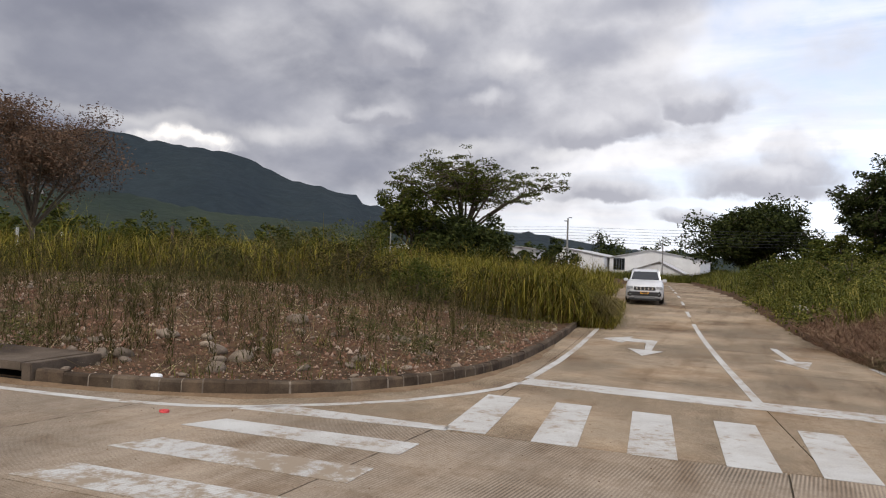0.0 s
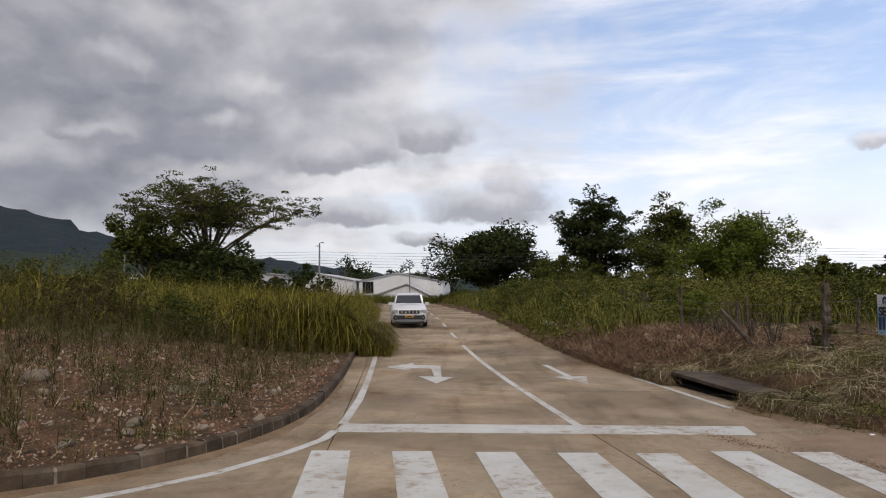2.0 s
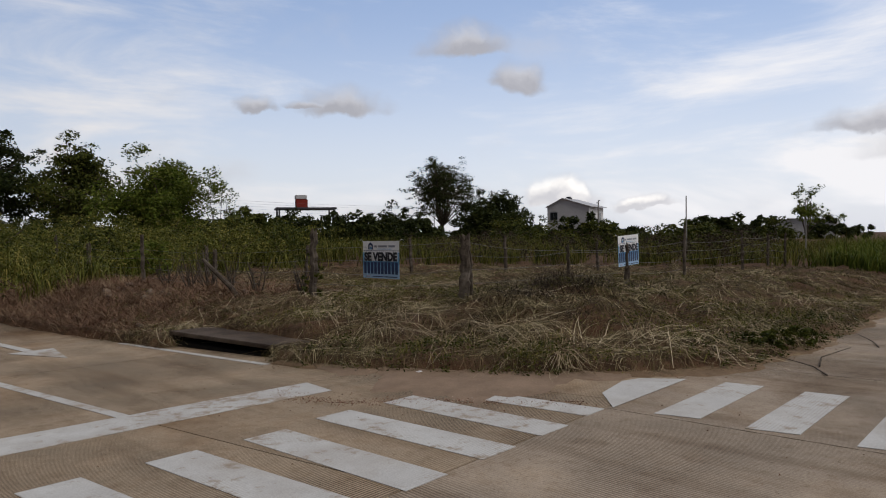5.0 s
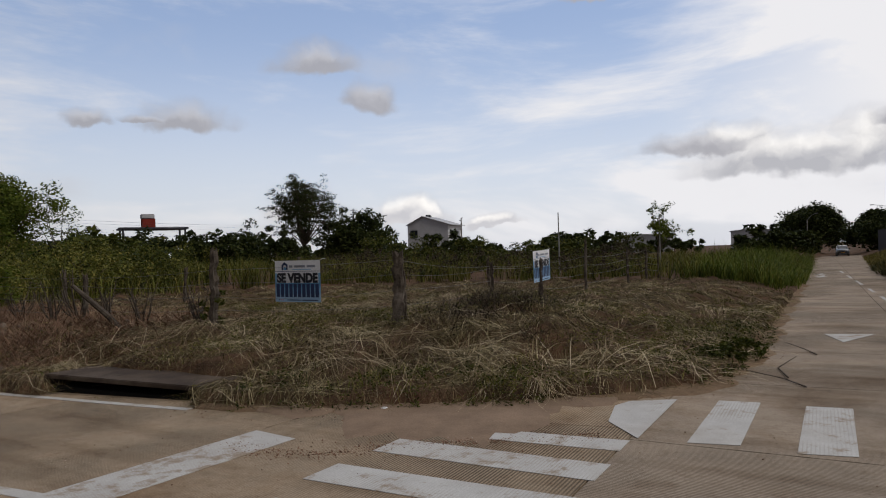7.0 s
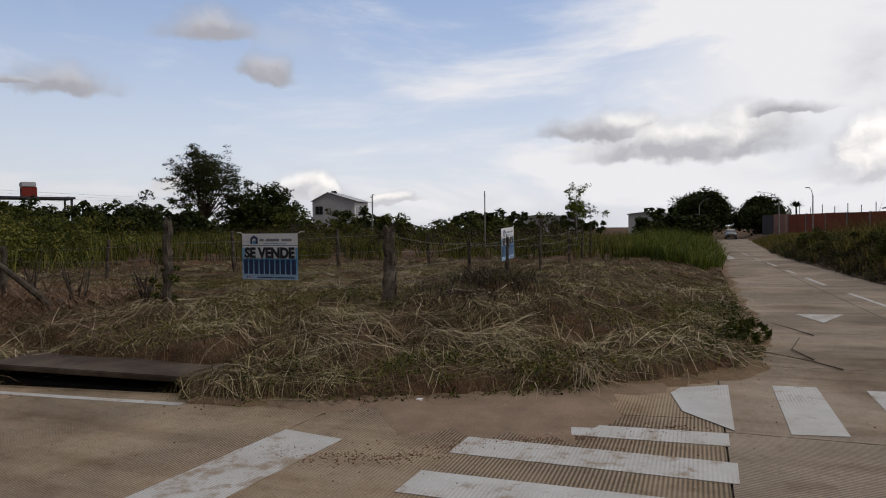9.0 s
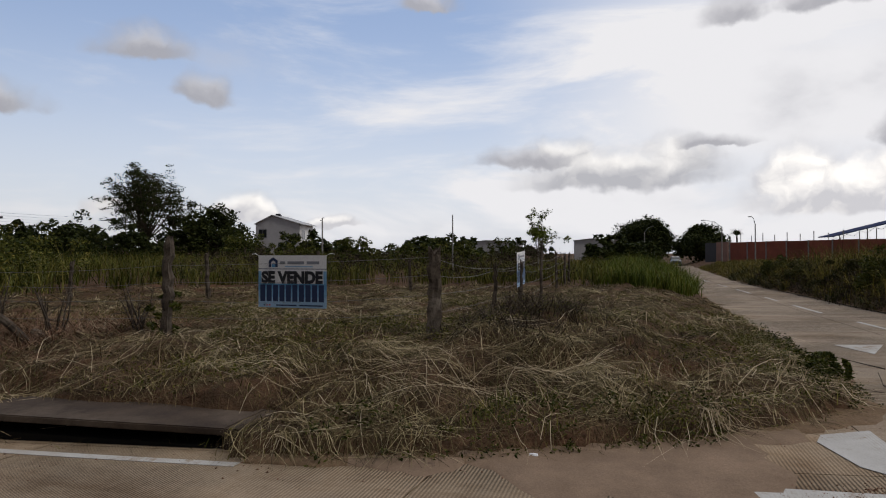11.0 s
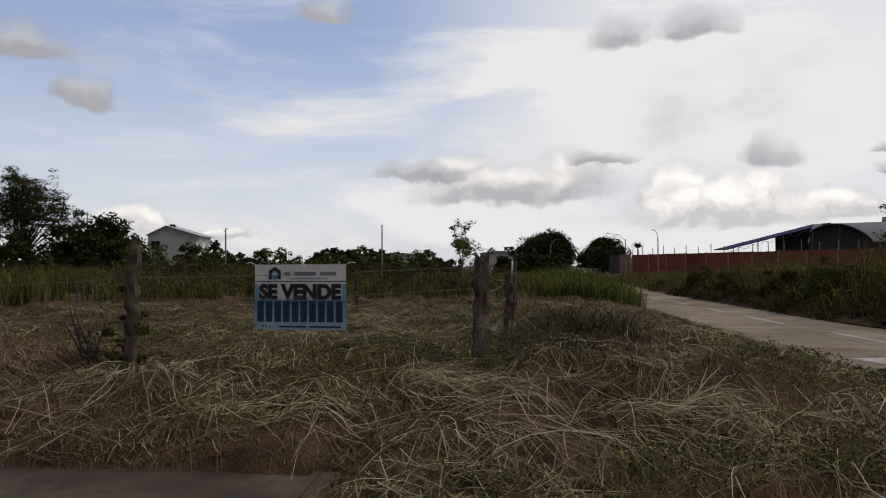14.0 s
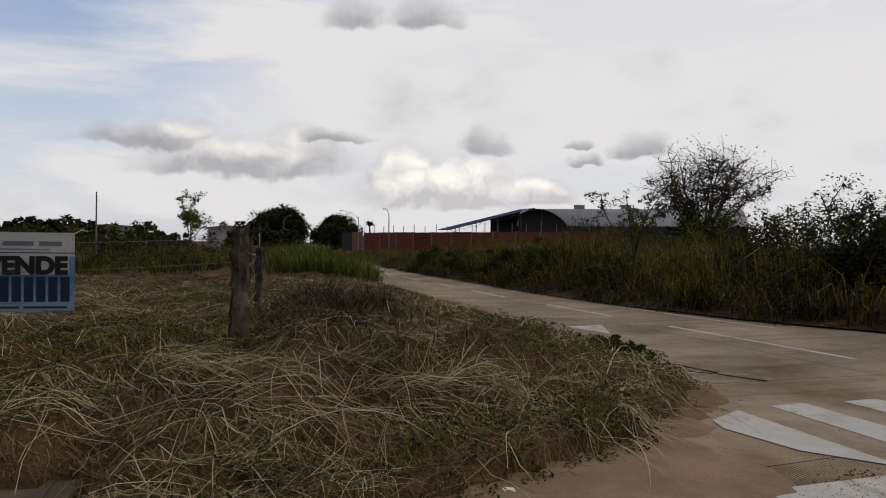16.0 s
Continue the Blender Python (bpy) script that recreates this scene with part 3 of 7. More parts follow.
# ---------------------------------------------------------------- road slabs
def build_road():
    road = thing("road", Matrix(), "tan concrete slab road with worn white markings", "road", kind="structure")

    def slab(corners, mat, g=0.009):
        c = [Vector((x, y)) for x, y in corners]
        mid = sum(c, Vector((0, 0))) / 4
        c = [p + (mid - p).normalized() * g * 1.4 for p in c]
        n = 4
        verts, faces = [], []
        for j in range(n + 1):
            for i in range(n + 1):
                u, v = i / n, j / n
                p = (c[0] * (1 - u) + c[1] * u) * (1 - v) + (c[3] * (1 - u) + c[2] * u) * v
                verts.append((p.x, p.y, float(grade(p.x, p.y))))
        k = len(verts)
        idx = lambda i, j: j * (n + 1) + i
        for j in range(n):
            for i in range(n):
                faces.append((idx(i, j), idx(i + 1, j), idx(i + 1, j + 1), idx(i, j + 1)))
        rim = [idx(i, 0) for i in range(n)] + [idx(n, j) for j in range(n)] + [idx(n - i, n) for i in range(n)] + [idx(0, n - j) for j in range(n)]
        verts += [(verts[q][0], verts[q][1], verts[q][2] - 0.1) for q in rim]
        for q in range(len(rim)):
            w = (q + 1) % len(rim)
            faces.append((rim[q], k + q, k + w, rim[w]))
        mesh_object("slab", verts, faces, mat, road)

    north = lambda x: 7.5 + 0.08 * x
    for i in range(-14, 34):
        for j in range(4):
            x0, x1 = i * 3.6 + 1.2, i * 3.6 + 4.8
            w = 3.4
            slab([(x0, north(x0) - w * (j + 1)), (x1, north(x1) - w * (j + 1)), (x1, north(x1) - w * j), (x0, north(x0) - w * j)], MAINROAD)
    cols = (-11.4, -7.5, -3.75, 0.0, 3.7, 7.4, 11.1)
    for r in range(19):
        ya, yb = 7.5 + 4.5 * r, 12.0 + 4.5 * r
        for c in range(6):
            if r > 1 and c in (0, 5) or r > 2 and c in (0, 1, 4, 5) and r > 2:
                continue
            p = []
            for k, y in ((c, ya), (c + 1, ya), (c + 1, yb), (c, yb)):
                x = street_centre(y) + cols[k]
                p.append((x, north(x) if r == 0 and y == ya else y))
            slab(p, CONCRETE)
        if r > 2:     # the gutter strips beside the lanes
            for lo, hi in ((-4.6, -3.75), (3.7, 4.4)):
                slab([(street_centre(ya) + lo, ya), (street_centre(ya) + hi, ya), (street_centre(yb) + hi, yb), (street_centre(yb) + lo, yb)], CONCRETE)
    # dark filler under the joints
    xs, ys = np.arange(-50, 124, 2.0), np.arange(-8, 94, 2.0)
    v = [(x, y, float(grade(x, y)) - 0.02) for y in ys for x in xs]
    n = len(xs)
    keep = []
    for j in range(len(ys) - 1):
        for i in range(n - 1):
            x, y = xs[i] + 1, ys[j] + 1
            if (abs(y - north(x) + 7) < 7.5) or (abs(x - street_centre(y)) < 2.6 and y > 6) or (y < 16 and abs(x) < 9 and y > 5):
                keep.append((j * n + i, j * n + i + 1, (j + 1) * n + i + 1, (j + 1) * n + i))
    used = sorted({q for f in keep for q in f})
    to = {q: k for k, q in enumerate(used)}
    mesh_object("joint_filler", [v[q] for q in used], [tuple(to[q] for q in f) for f in keep], JOINT, road, "dark joint filler")


# ---------------------------------------------------------------- paint
def strip(name, left, right, parent, steps=6, lift=0.006, mat=None):
    """A painted band between two lines of points, laid on the road."""
    def along(line, t):
        t *= len(line) - 1
        i = min(int(t), len(line) - 2)
        f = t - i
        return line[i][0] * (1 - f) + line[i + 1][0] * f, line[i][1] * (1 - f) + line[i + 1][1] * f
    v, f = [], []
    for k in range(steps + 1):
        for line in (left, right):
            x, y = along(line, k / steps)
            v.append((x, y, float(grade(x, y)) + lift))
    top = len(v)
    v += [(x, y, z - 0.005) for x, y, z in v]
    for k in range(steps):
        a = 2 * k
        f.append((a, a + 1, a + 3, a + 2))
    for a, b in [(2 * k, 2 * k + 2) for k in range(steps)] + [(2 * k + 3, 2 * k + 1) for k in range(steps)] + [(1, 0), (2 * steps, 2 * steps + 1)]:
        f.append((a, b, b + top, a + top))
    return mesh_object(name, v, f, mat or PAINT, parent)


def line_paint(name, pts, width, parent, steps=None):
    l, r = [], []
    for i, p in enumerate(pts):
        a, b = pts[max(i - 1, 0)], pts[min(i + 1, len(pts) - 1)]
        dx, dy = b[0] - a[0], b[1] - a[1]
        q = math.hypot(dx, dy)
        nx, ny = -dy / q * width / 2, dx / q * width / 2
        l.append((p[0] + nx, p[1] + ny))
        r.append((p[0] - nx, p[1] - ny))
    return strip(name, r, l, parent, steps or max(4, 3 * (len(pts) - 1)))


def poly_paint(name, pts, parent):
    """A painted figure from its outline."""
    bm = bmesh.new()
    vs = [bm.verts.new((x, y, float(grade(x, y)) + 0.007)) for x, y in pts]
    fc = bm.faces.new(vs)
    if fc.normal.z < 0:
        fc.normal_flip()
    ex = bmesh.ops.extrude_face_region(bm, geom=[fc])
    for g in ex["geom"]:
        if isinstance(g, bmesh.types.BMVert):
            g.co.z += 0.003
    bmesh.ops.recalc_face_normals(bm, faces=bm.faces)
    return part(name, bm, PAINT, parent)


def build_paint():
    mark = lambda name, label: thing(name, Matrix(), label, "road marking", "road markings", "structure")
    a = mark("crosswalk", "worn white crosswalk stripes across the side street mouth")
    tops = [-2.70, -1.66, -0.60, 0.43, 1.41, 2.38, 3.38]
    lows = [-2.30, -1.28, -0.28, 0.66, 1.50, 2.47, 3.40]
    for p, q in zip(tops, lows):
        low = 7.46 + 0.075 * max(q, -1.0)
        top = 9.93 if p < 2 else 10.1
        strip("stripe", [(q, low), (p, top)], [(q + 0.49, low + 0.03), (p + 0.50, top + 0.02)], a)
    strip("stripe", [(4.34, 7.82), (4.22, 9.55)], [(4.74, 7.85), (4.62, 9.45)], a)
    b = mark("crosswalk", "faded white crosswalk stripes across the main road")
    for k in range(5):
        y0 = 7.42 - 1.03 * k
        strip("stripe", [(-4.85 + 0.12 * k, y0 - 0.50), (-2.25 + 0.06 * k, y0 - 0.30 if k else y0 - 0.1)], [(-4.65 + 0.10 * k, y0), (-2.28 + 0.06 * k, y0 + 0.20 if k else y0 + 0.12)], b, mat=FADED if k > 1 else None)
    c = mark("crosswalk", "white crosswalk stripes across the main road")
    poly_paint("stripe", [(4.84, 7.80), (6.95, 7.95), (6.62, 8.47), (6.30, 8.55), (5.45, 8.33)], c)
    for k in range(7):
        y0 = 7.32 - 0.98 * k
        strip("stripe", [(4.97, y0 - 0.48), (7.10, y0 - 0.34)], [(4.88, y0), (7.06, y0 + 0.14)], c)
    s = mark("stop_line", "white stop line across the side street")
    strip("line", [(-2.70, 11.28), (3.42, 11.25)], [(-2.68, 12.02), (3.52, 12.0)], s, 10)
    e = mark("edge_line", "white edge line round the kerbed corner")
    line_paint("line", [(-24, 4.6), (-14, 5.6), (-8.6, 6.12), (-7.2, 6.28), (-6.3, 6.42), (-5.4, 6.72), (-4.75, 7.15), (-4.05, 7.9), (-3.5, 8.62), (-2.98, 9.8), (-2.72, 10.7), (-2.70, 11.4)], 0.14, e, 60)
    line_paint("line", [(-2.70, 12.0), (-2.95, 15.0), (-3.35, 18.5), (-3.95, 23.5), (-4.6, 29), (-5.4, 36)], 0.15, e, 30)
    e2 = mark("edge_line", "white edge line beside the drain inlet")
    line_paint("line", [(4.02, 13.95), (3.86, 15.6), (3.72, 17.4), (3.5, 19.2)], 0.13, e2, 8)
    m = mark("centre_line", "white centre line of the side street")
    line_paint("line", [(0.98, 12.0), (street_centre(18), 18), (street_centre(25), 25), (street_centre(29.6), 29.6)], 0.15, m, 14)
    for k in range(7):
        y = 32.5 + 6.0 * k
        line_paint("dash", [(street_centre(y), y), (street_centre(y + 2.6), y + 2.6)], 0.14, m)
    d = mark("lane_line", "broken white lane line of the main road")
    ly = lambda x: 4.83 + 0.106 * (x - 17)
    for x0, x1 in ((9.6, 14.6), (17.0, 21.1), (24.6, 28.4), (30.8, 33.4), (37, 41), (44, 48), (52, 56)):
        line_paint("dash", [(x0, ly(x0)), (x1, ly(x1))], 0.13, d)
    line_paint("edge", [(13.6, 2.55), (16.5, 3.05), (19.6, 3.45)], 0.13, d)
    arr = mark("arrow", "white straight and left turn lane arrow")
    poly_paint("figure", [(-3.35, 21.9), (-2.55, 20.9), (-2.55, 21.55), (-1.95, 21.45), (-1.72, 19.4), (-2.15, 19.45), (-1.58, 17.9), (-1.22, 19.25), (-1.52, 19.3), (-1.72, 22.3), (-2.60, 22.55), (-2.60, 23.2)], arr)
    arr = mark("arrow", "white straight ahead lane arrow")
    poly_paint("figure", [(2.08, 17.9), (2.28, 19.55), (1.92, 19.5), (1.58, 22.6), (1.40, 22.65), (1.72, 19.5), (1.42, 19.45)], arr)
    arr = mark("arrow", "white straight ahead arrow on the main road")
    poly_paint("figure", [(13.65, 6.45), (15.25, 5.95), (15.12, 6.9)], arr)
    for x in (46, 49):
        arr = mark("arrow", "white lane arrow far along the main road")
        y = ly(x) + 1.6
        poly_paint("figure", [(x, y), (x + 1.5, y - 0.4), (x + 1.5, y - 0.1), (x + 3, y - 0.1), (x + 3, y + 0.1), (x + 1.5, y + 0.1), (x + 1.5, y + 0.4)], arr)


build_paint()


# ---------------------------------------------------------------- plants
rng = np.random.default_rng(7)


def from_arrays(name, verts, quads, tris, mat, parent=None):
    """A mesh straight from arrays: quads (n, 4) and tris (n, 3)."""
    me = bpy.data.meshes.new(name)
    me.vertices.add(len(verts))
    me.vertices.foreach_set("co", np.asarray(verts, np.float32).ravel())
    loops = np.concatenate([np.asarray(quads, np.int32).ravel(), np.asarray(tris, np.int32).ravel()])
    me.loops.add(len(loops))
    me.loops.foreach_set("vertex_index", loops)
    nq, nt = len(quads), len(tris)
    me.polygons.add(nq + nt)
    me.polygons.foreach_set("loop_start", np.concatenate([np.arange(nq) * 4, nq * 4 + np.arange(nt) * 3]).astype(np.int32))
    me.update(calc_edges=True)
    me.validate()
    me.materials.append(mat)
    ob = new(name, me)
    ob.parent = parent
    return ob


def blades(name, base, length, width, tilt, bend, mat, label, category="grass", azimuth=None, lift=0.0):
    """Many blades or stems: each two segments long, tapering, leaning by tilt and bending on (degrees)."""
    n = len(base)
    az = rng.uniform(0, 2 * np.pi, n) if azimuth is None else azimuth
    t1, t2 = np.radians(tilt), np.radians(tilt + bend)
    L = np.asarray(length)[:, None] * 0.5
    d1 = np.column_stack([np.sin(t1) * np.cos(az), np.sin(t1) * np.sin(az), np.cos(t1)])
    d2 = np.column_stack([np.sin(t2) * np.cos(az), np.sin(t2) * np.sin(az), np.cos(t2)])
    face = az + np.pi / 2 + rng.normal(0, 0.5, n)
    w = np.column_stack([np.cos(face), np.sin(face), np.zeros(n)]) * np.asarray(width)[:, None] * 0.5
    b = np.asarray(base) + np.array([0, 0, lift])
    m = b + d1 * L
    e = m + d2 * L
    verts = np.stack([b - w, b + w, m + w * 0.8, m - w * 0.8, e], 1).reshape(-1, 3)
    i = np.arange(n)[:, None] * 5
    ob = from_arrays(name, verts, i + np.array([[0, 1, 2, 3]]), i + np.array([[3, 2, 4]]), mat)
    return tagged(ob, label, category, kind="stuff")


def scatter(n, lo, hi, keep, clump=0.0, clump_size=0.5):
    """About n points over a rectangle, kept where keep(x, y) is above a random number, set on the ground."""
    x = rng.uniform(lo[0], hi[0], n)
    y = rng.uniform(lo[1], hi[1], n)
    if clump:
        k = max(1, int(n * clump))
        c = rng.integers(0, k, n)
        x = x[c] + rng.normal(0, clump_size, n)
        y = y[c] + rng.normal(0, clump_size, n)
    ok = keep(x, y) > rng.uniform(0, 1, n)
    x, y = x[ok], y[ok]
    return np.column_stack([x, y, surface(x, y)])


def leaves(centres, radius, per, size, flat=1.0):
    """Small pointed leaves in clumps round the centres: vertices and quads."""
    c = np.repeat(np.asarray(centres, float), per, 0)
    n = len(c)
    r = np.repeat(np.broadcast_to(np.asarray(radius, float), (len(centres),)), per)[:, None]
    v = rng.normal(0, 1, (n, 3))
    v /= np.linalg.norm(v, axis=1)[:, None]
    p = c + v * r * rng.uniform(0.25, 1, (n, 1)) ** 0.6 * np.array([1, 1, flat])
    a = rng.normal(0, 1, (n, 3))
    a[:, 2] *= 0.6
    a /= np.linalg.norm(a, axis=1)[:, None]
    b = np.cross(a, rng.normal(0, 1, (n, 3)))
    b /= np.linalg.norm(b, axis=1)[:, None]
    s = size * rng.uniform(0.6, 1.3, (n, 1))
    verts = np.stack([p - a * s, p + b * s * 0.42, p + a * s, p - b * s * 0.42], 1).reshape(-1, 3)
    return verts, np.arange(n)[:, None] * 4 + np.array([[0, 1, 2, 3]])


def tree(x, y, h, w, label, mat=None, seed=1, trunk=0.28, trunk_r=0.16, limbs=7, subs=5, leaf=0.16, per=60, flat=0.55, lean=0.0, bare=False, clump=0.09, low=0.25, name="tree", z=None, asym=0.0, lift=0.6, reach=1.0):
    """A tree: tapered trunk and limbs to points of its crown, with leaf clumps round the twigs."""
    rnd = random.Random(seed)
    z0 = float(surface(x, y)) - 0.05 if z is None else z
    t = thing(name, pose(x, y, z0), label, "tree" if name == "tree" else name)
    tubes, tips = [], []
    fork = Vector((lean * h * 0.3, 0, h * trunk))
    tubes.append(tube([(0, 0, 0), fork * 0.35 + Vector((rnd.uniform(-.1, .1), rnd.uniform(-.1, .1), 0)), fork * 0.7, fork], [trunk_r * 1.25, trunk_r, trunk_r * 0.9, trunk_r * 0.8], 8))

    def limb(a, b, r, sag, n=4):
        pts, rad = [], []
        side = Vector((rnd.uniform(-1, 1), rnd.uniform(-1, 1), rnd.uniform(-0.3, 0.6))) * (b - a).length * 0.12
        for i in range(n + 1):
            f = i / n
            pts.append(a.lerp(b, f) + side * math.sin(f * math.pi) + Vector((0, 0, sag * math.sin(f * math.pi) * (b - a).length)))
            rad.append(r * (1 - 0.75 * f) + 0.006)
        tubes.append(tube(pts, rad, 5, False))
        return pts

    cz, rz, rw = h * (low + 1) / 2, h * (1 - low) / 2, w / 2
    for i in range(limbs):
        ang = 2 * math.pi * (i + rnd.uniform(-0.35, 0.35)) / limbs
        el = rnd.uniform(-0.35, 1.0) * math.pi / 2
        k = rnd.uniform(0.72, 1.0)
        tgt = Vector((math.cos(ang) * math.cos(el) * rw * k * (1 + asym * math.cos(ang)) + lean * h * 0.3, math.sin(ang) * math.cos(el) * rw * k, cz + math.sin(el) * rz * k * 0.95))
        main = limb(fork * rnd.uniform(0.75, 1.0), tgt, trunk_r * 0.55, 0.10)
        tips.append(tgt)
        for j in range(subs):
            a = main[rnd.choice((2, 2, 3, 3, 4))]
            dirn = Vector((rnd.gauss(0, 1), rnd.gauss(0, 1), rnd.gauss(0.15, lift))).normalized() * reach
            b = a + dirn * w * rnd.uniform(0.12, 0.25)
            sub = limb(a, b, trunk_r * 0.18, 0.05, 3)
            tips.append(b)
            for q in range(4 if bare else 2):
                e = sub[rnd.choice((1, 2, 3))] + Vector((rnd.gauss(0, 1), rnd.gauss(0, 1), rnd.gauss(0.3, 0.7))).normalized() * w * rnd.uniform(0.06, 0.13)
                limb(b if q == 0 else sub[2], e, trunk_r * 0.07, 0.03, 2)
                tips.append(e)
    v, f = join(tubes)
    mesh_object("trunk", v, f, BARK, t, "", True)
    if per:
        lv, lq = leaves([tuple(p) for p in tips], w * clump * np.array([rnd.uniform(0.6, 1.2) for _ in tips]), per, leaf, flat)
        ob = from_arrays("crown", lv, lq, np.zeros((0, 3), int), mat, t)
    return t


def bush(x, y, w, h, label, mat, seed=1, n=70, per=60, leaf=0.12, depth=None, name="bush", category="bush", lift=0.0):
    """A shrub: stems from its foot and leaf clumps over an uneven dome."""
    rnd = random.Random(seed)
    t = thing(name, pose(x, y, float(surface(x, y)) - 0.03 + lift), label, category)
    depth = depth or w
    cs, tubes = [], []
    for i in range(n):
        a = rnd.uniform(0, 2 * math.pi)
        e = math.asin(rnd.uniform(0.0, 1.0))
        k = rnd.uniform(0.55, 0.95) * (1 + 0.14 * math.sin(3 * a + seed) + 0.08 * math.sin(5 * a + 2 * seed))
        cs.append((math.cos(a) * math.cos(e) * w / 2 * k, math.sin(a) * math.cos(e) * depth / 2 * k, max(0.12 * h, h * 0.92 * math.sin(e) * k)))
        if i % 6 == 0:
            tubes.append(tube([(rnd.uniform(-.1, .1) * w, rnd.uniform(-.1, .1) * w, 0), (cs[-1][0] * .4, cs[-1][1] * .4, cs[-1][2] * .6), cs[-1]], [0.02 * h + .01, 0.014 * h + .006, 0.004], 4, False))
    v, f = join(tubes)
    mesh_object("branchwork", v, f, BARK, t)
    lv, lq = leaves(cs, [min(w, h) * rnd.uniform(0.10, 0.2) for _ in cs], per, leaf, 0.75)
    from_arrays("foliage", lv, lq, np.zeros((0, 3), int), mat, t)
    return t


# ---------------------------------------------------------------- mountains
def ridge(name, label, crest, dist, depth, mat, base, rough, seed):
    """A range of hills: crest as (azimuth, elevation) pairs seen from the junction, falling away to both sides."""
    az = np.linspace(crest[0][0], crest[-1][0], 220)
    el = np.interp(az, [c[0] for c in crest], [c[1] for c in crest])
    rs = np.linspace(-1, 1, 25)
    verts, n = [], len(rs)
    r2 = np.random.default_rng(seed)
    bumps = np.convolve(r2.normal(0, 1, 260), np.ones(5) / 5, "same")[:220]
    for i, (a, e) in enumerate(zip(az, el)):
        top = dist * math.tan(math.radians(e)) + bumps[i] * rough
        for k, r in enumerate(rs):
            d = dist + r * depth
            prof = (1 - abs(r)) ** 0.8
            g = 1 + 0.10 * math.sin(i * 0.35 + 2.0 * r) * (1 - prof) * 2
            verts.append((d * math.sin(math.radians(a)), d * math.cos(math.radians(a)), base + (top - base) * prof * g + r2.normal(0, rough * 0.5) * (0.2 + prof)))
    faces = [(i * n + k, (i + 1) * n + k, (i + 1) * n + k + 1, i * n + k + 1) for i in range(219) for k in range(n - 1)]
    ob = mesh_object(name, verts, faces, mat, None, label, True)
    tagged(ob, category="mountain", kind="structure")


ridge("backdrop_mountain", "dark forested mountain tinted blue for haze, under heavy cloud",
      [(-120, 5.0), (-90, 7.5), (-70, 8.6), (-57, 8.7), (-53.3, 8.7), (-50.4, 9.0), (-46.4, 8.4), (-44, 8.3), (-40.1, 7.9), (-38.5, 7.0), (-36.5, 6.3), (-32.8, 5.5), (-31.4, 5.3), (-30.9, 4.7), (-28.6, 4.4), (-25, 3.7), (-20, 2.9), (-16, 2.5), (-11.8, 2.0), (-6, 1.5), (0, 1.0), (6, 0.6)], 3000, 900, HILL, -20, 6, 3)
ridge("backdrop_foothill", "green foothills below the mountain",
      [(-120, 3.5), (-80, 4.4), (-62, 4.6), (-56, 4.5), (-50, 4.3), (-44, 3.6), (-38, 3.2), (-32, 2.8), (-26, 2.2), (-18, 1.8), (-10, 1.3), (0, 0.6), (6, 0.3)], 1500, 500, FOOTHILL, -15, 4, 4)

build_road()

# ---------------------------------------------------------------- grass and weeds, the stony corner lot
def nw(x, y):
    return inside_distance(x, y, NW)


def ne(x, y):
    return inside_distance(x, y, NE)


def so(x, y):
    return inside_distance(x, y, SO)


U = rng.uniform


def tall_nw(x, y):
    """Where the tall grass stands on the corner lot."""
    edge = 27.0 + 0.18 * (x + 8) + 1.2 * np.sin(x * 0.9) + 0.7 * np.sin(x * 2.3)
    near_kerb = np.where(x > -9.5, edge - 3.0 * smooth((x + 9.5) / 4), edge)
    west = np.where(x < -11, near_kerb - 0.55 * (-11 - x), near_kerb)
    return smooth((y - west) / 1.5) * smooth((nw(x, y) + 0.7) / 0.6)


p = scatter(95000, (-45, 14), (-3, 60), lambda x, y: tall_nw(x, y) * np.where(y > 40, 0.5, 1.0), 0.035, 0.22)
n = len(p)
blades("tall_grass", p, U(1.0, 2.6, n) * (1.0 + 0.42 * rolling(p[:, 0], p[:, 1], 0.55) + 0.30 * rolling(p[:, 0], p[:, 1], 1.7)).clip(0.35, 1.6) * (0.4 + 0.68 * smooth((nw(p[:, 0], p[:, 1]) + 0.6) / 2.0)), U(0.014, 0.038, n), U(2, 42, n), U(25, 145, n), G_YELLOW, "tall yellow-green grass on the corner lot")
# the clump that leans over the kerb by the parked car
p = scatter(30000, (-9.0, 25.0), (-3.4, 38), lambda x, y: smooth((nw(x, y) + 1.45) / 0.5) * smooth((y - 24.5) / 1.5) * smooth((38 - y) / 2), 0.025, 0.2)
n = len(p)
blades("tall_grass", p, U(1.4, 3.5, n) * (0.5 + 0.5 * smooth((33 - p[:, 1]) / 6)) * (0.95 + 0.25 * rolling(p[:, 0], p[:, 1], 1.6)) * (0.3 + 0.7 * smooth((nw(p[:, 0], p[:, 1]) + 1.1) / 2.2)), U(0.016, 0.04, n), U(4, 40, n), U(40, 145, n), G_YELLOW, "tall grass arching over the kerb by the parked car", azimuth=rng.normal(-0.6, 1.0, n))


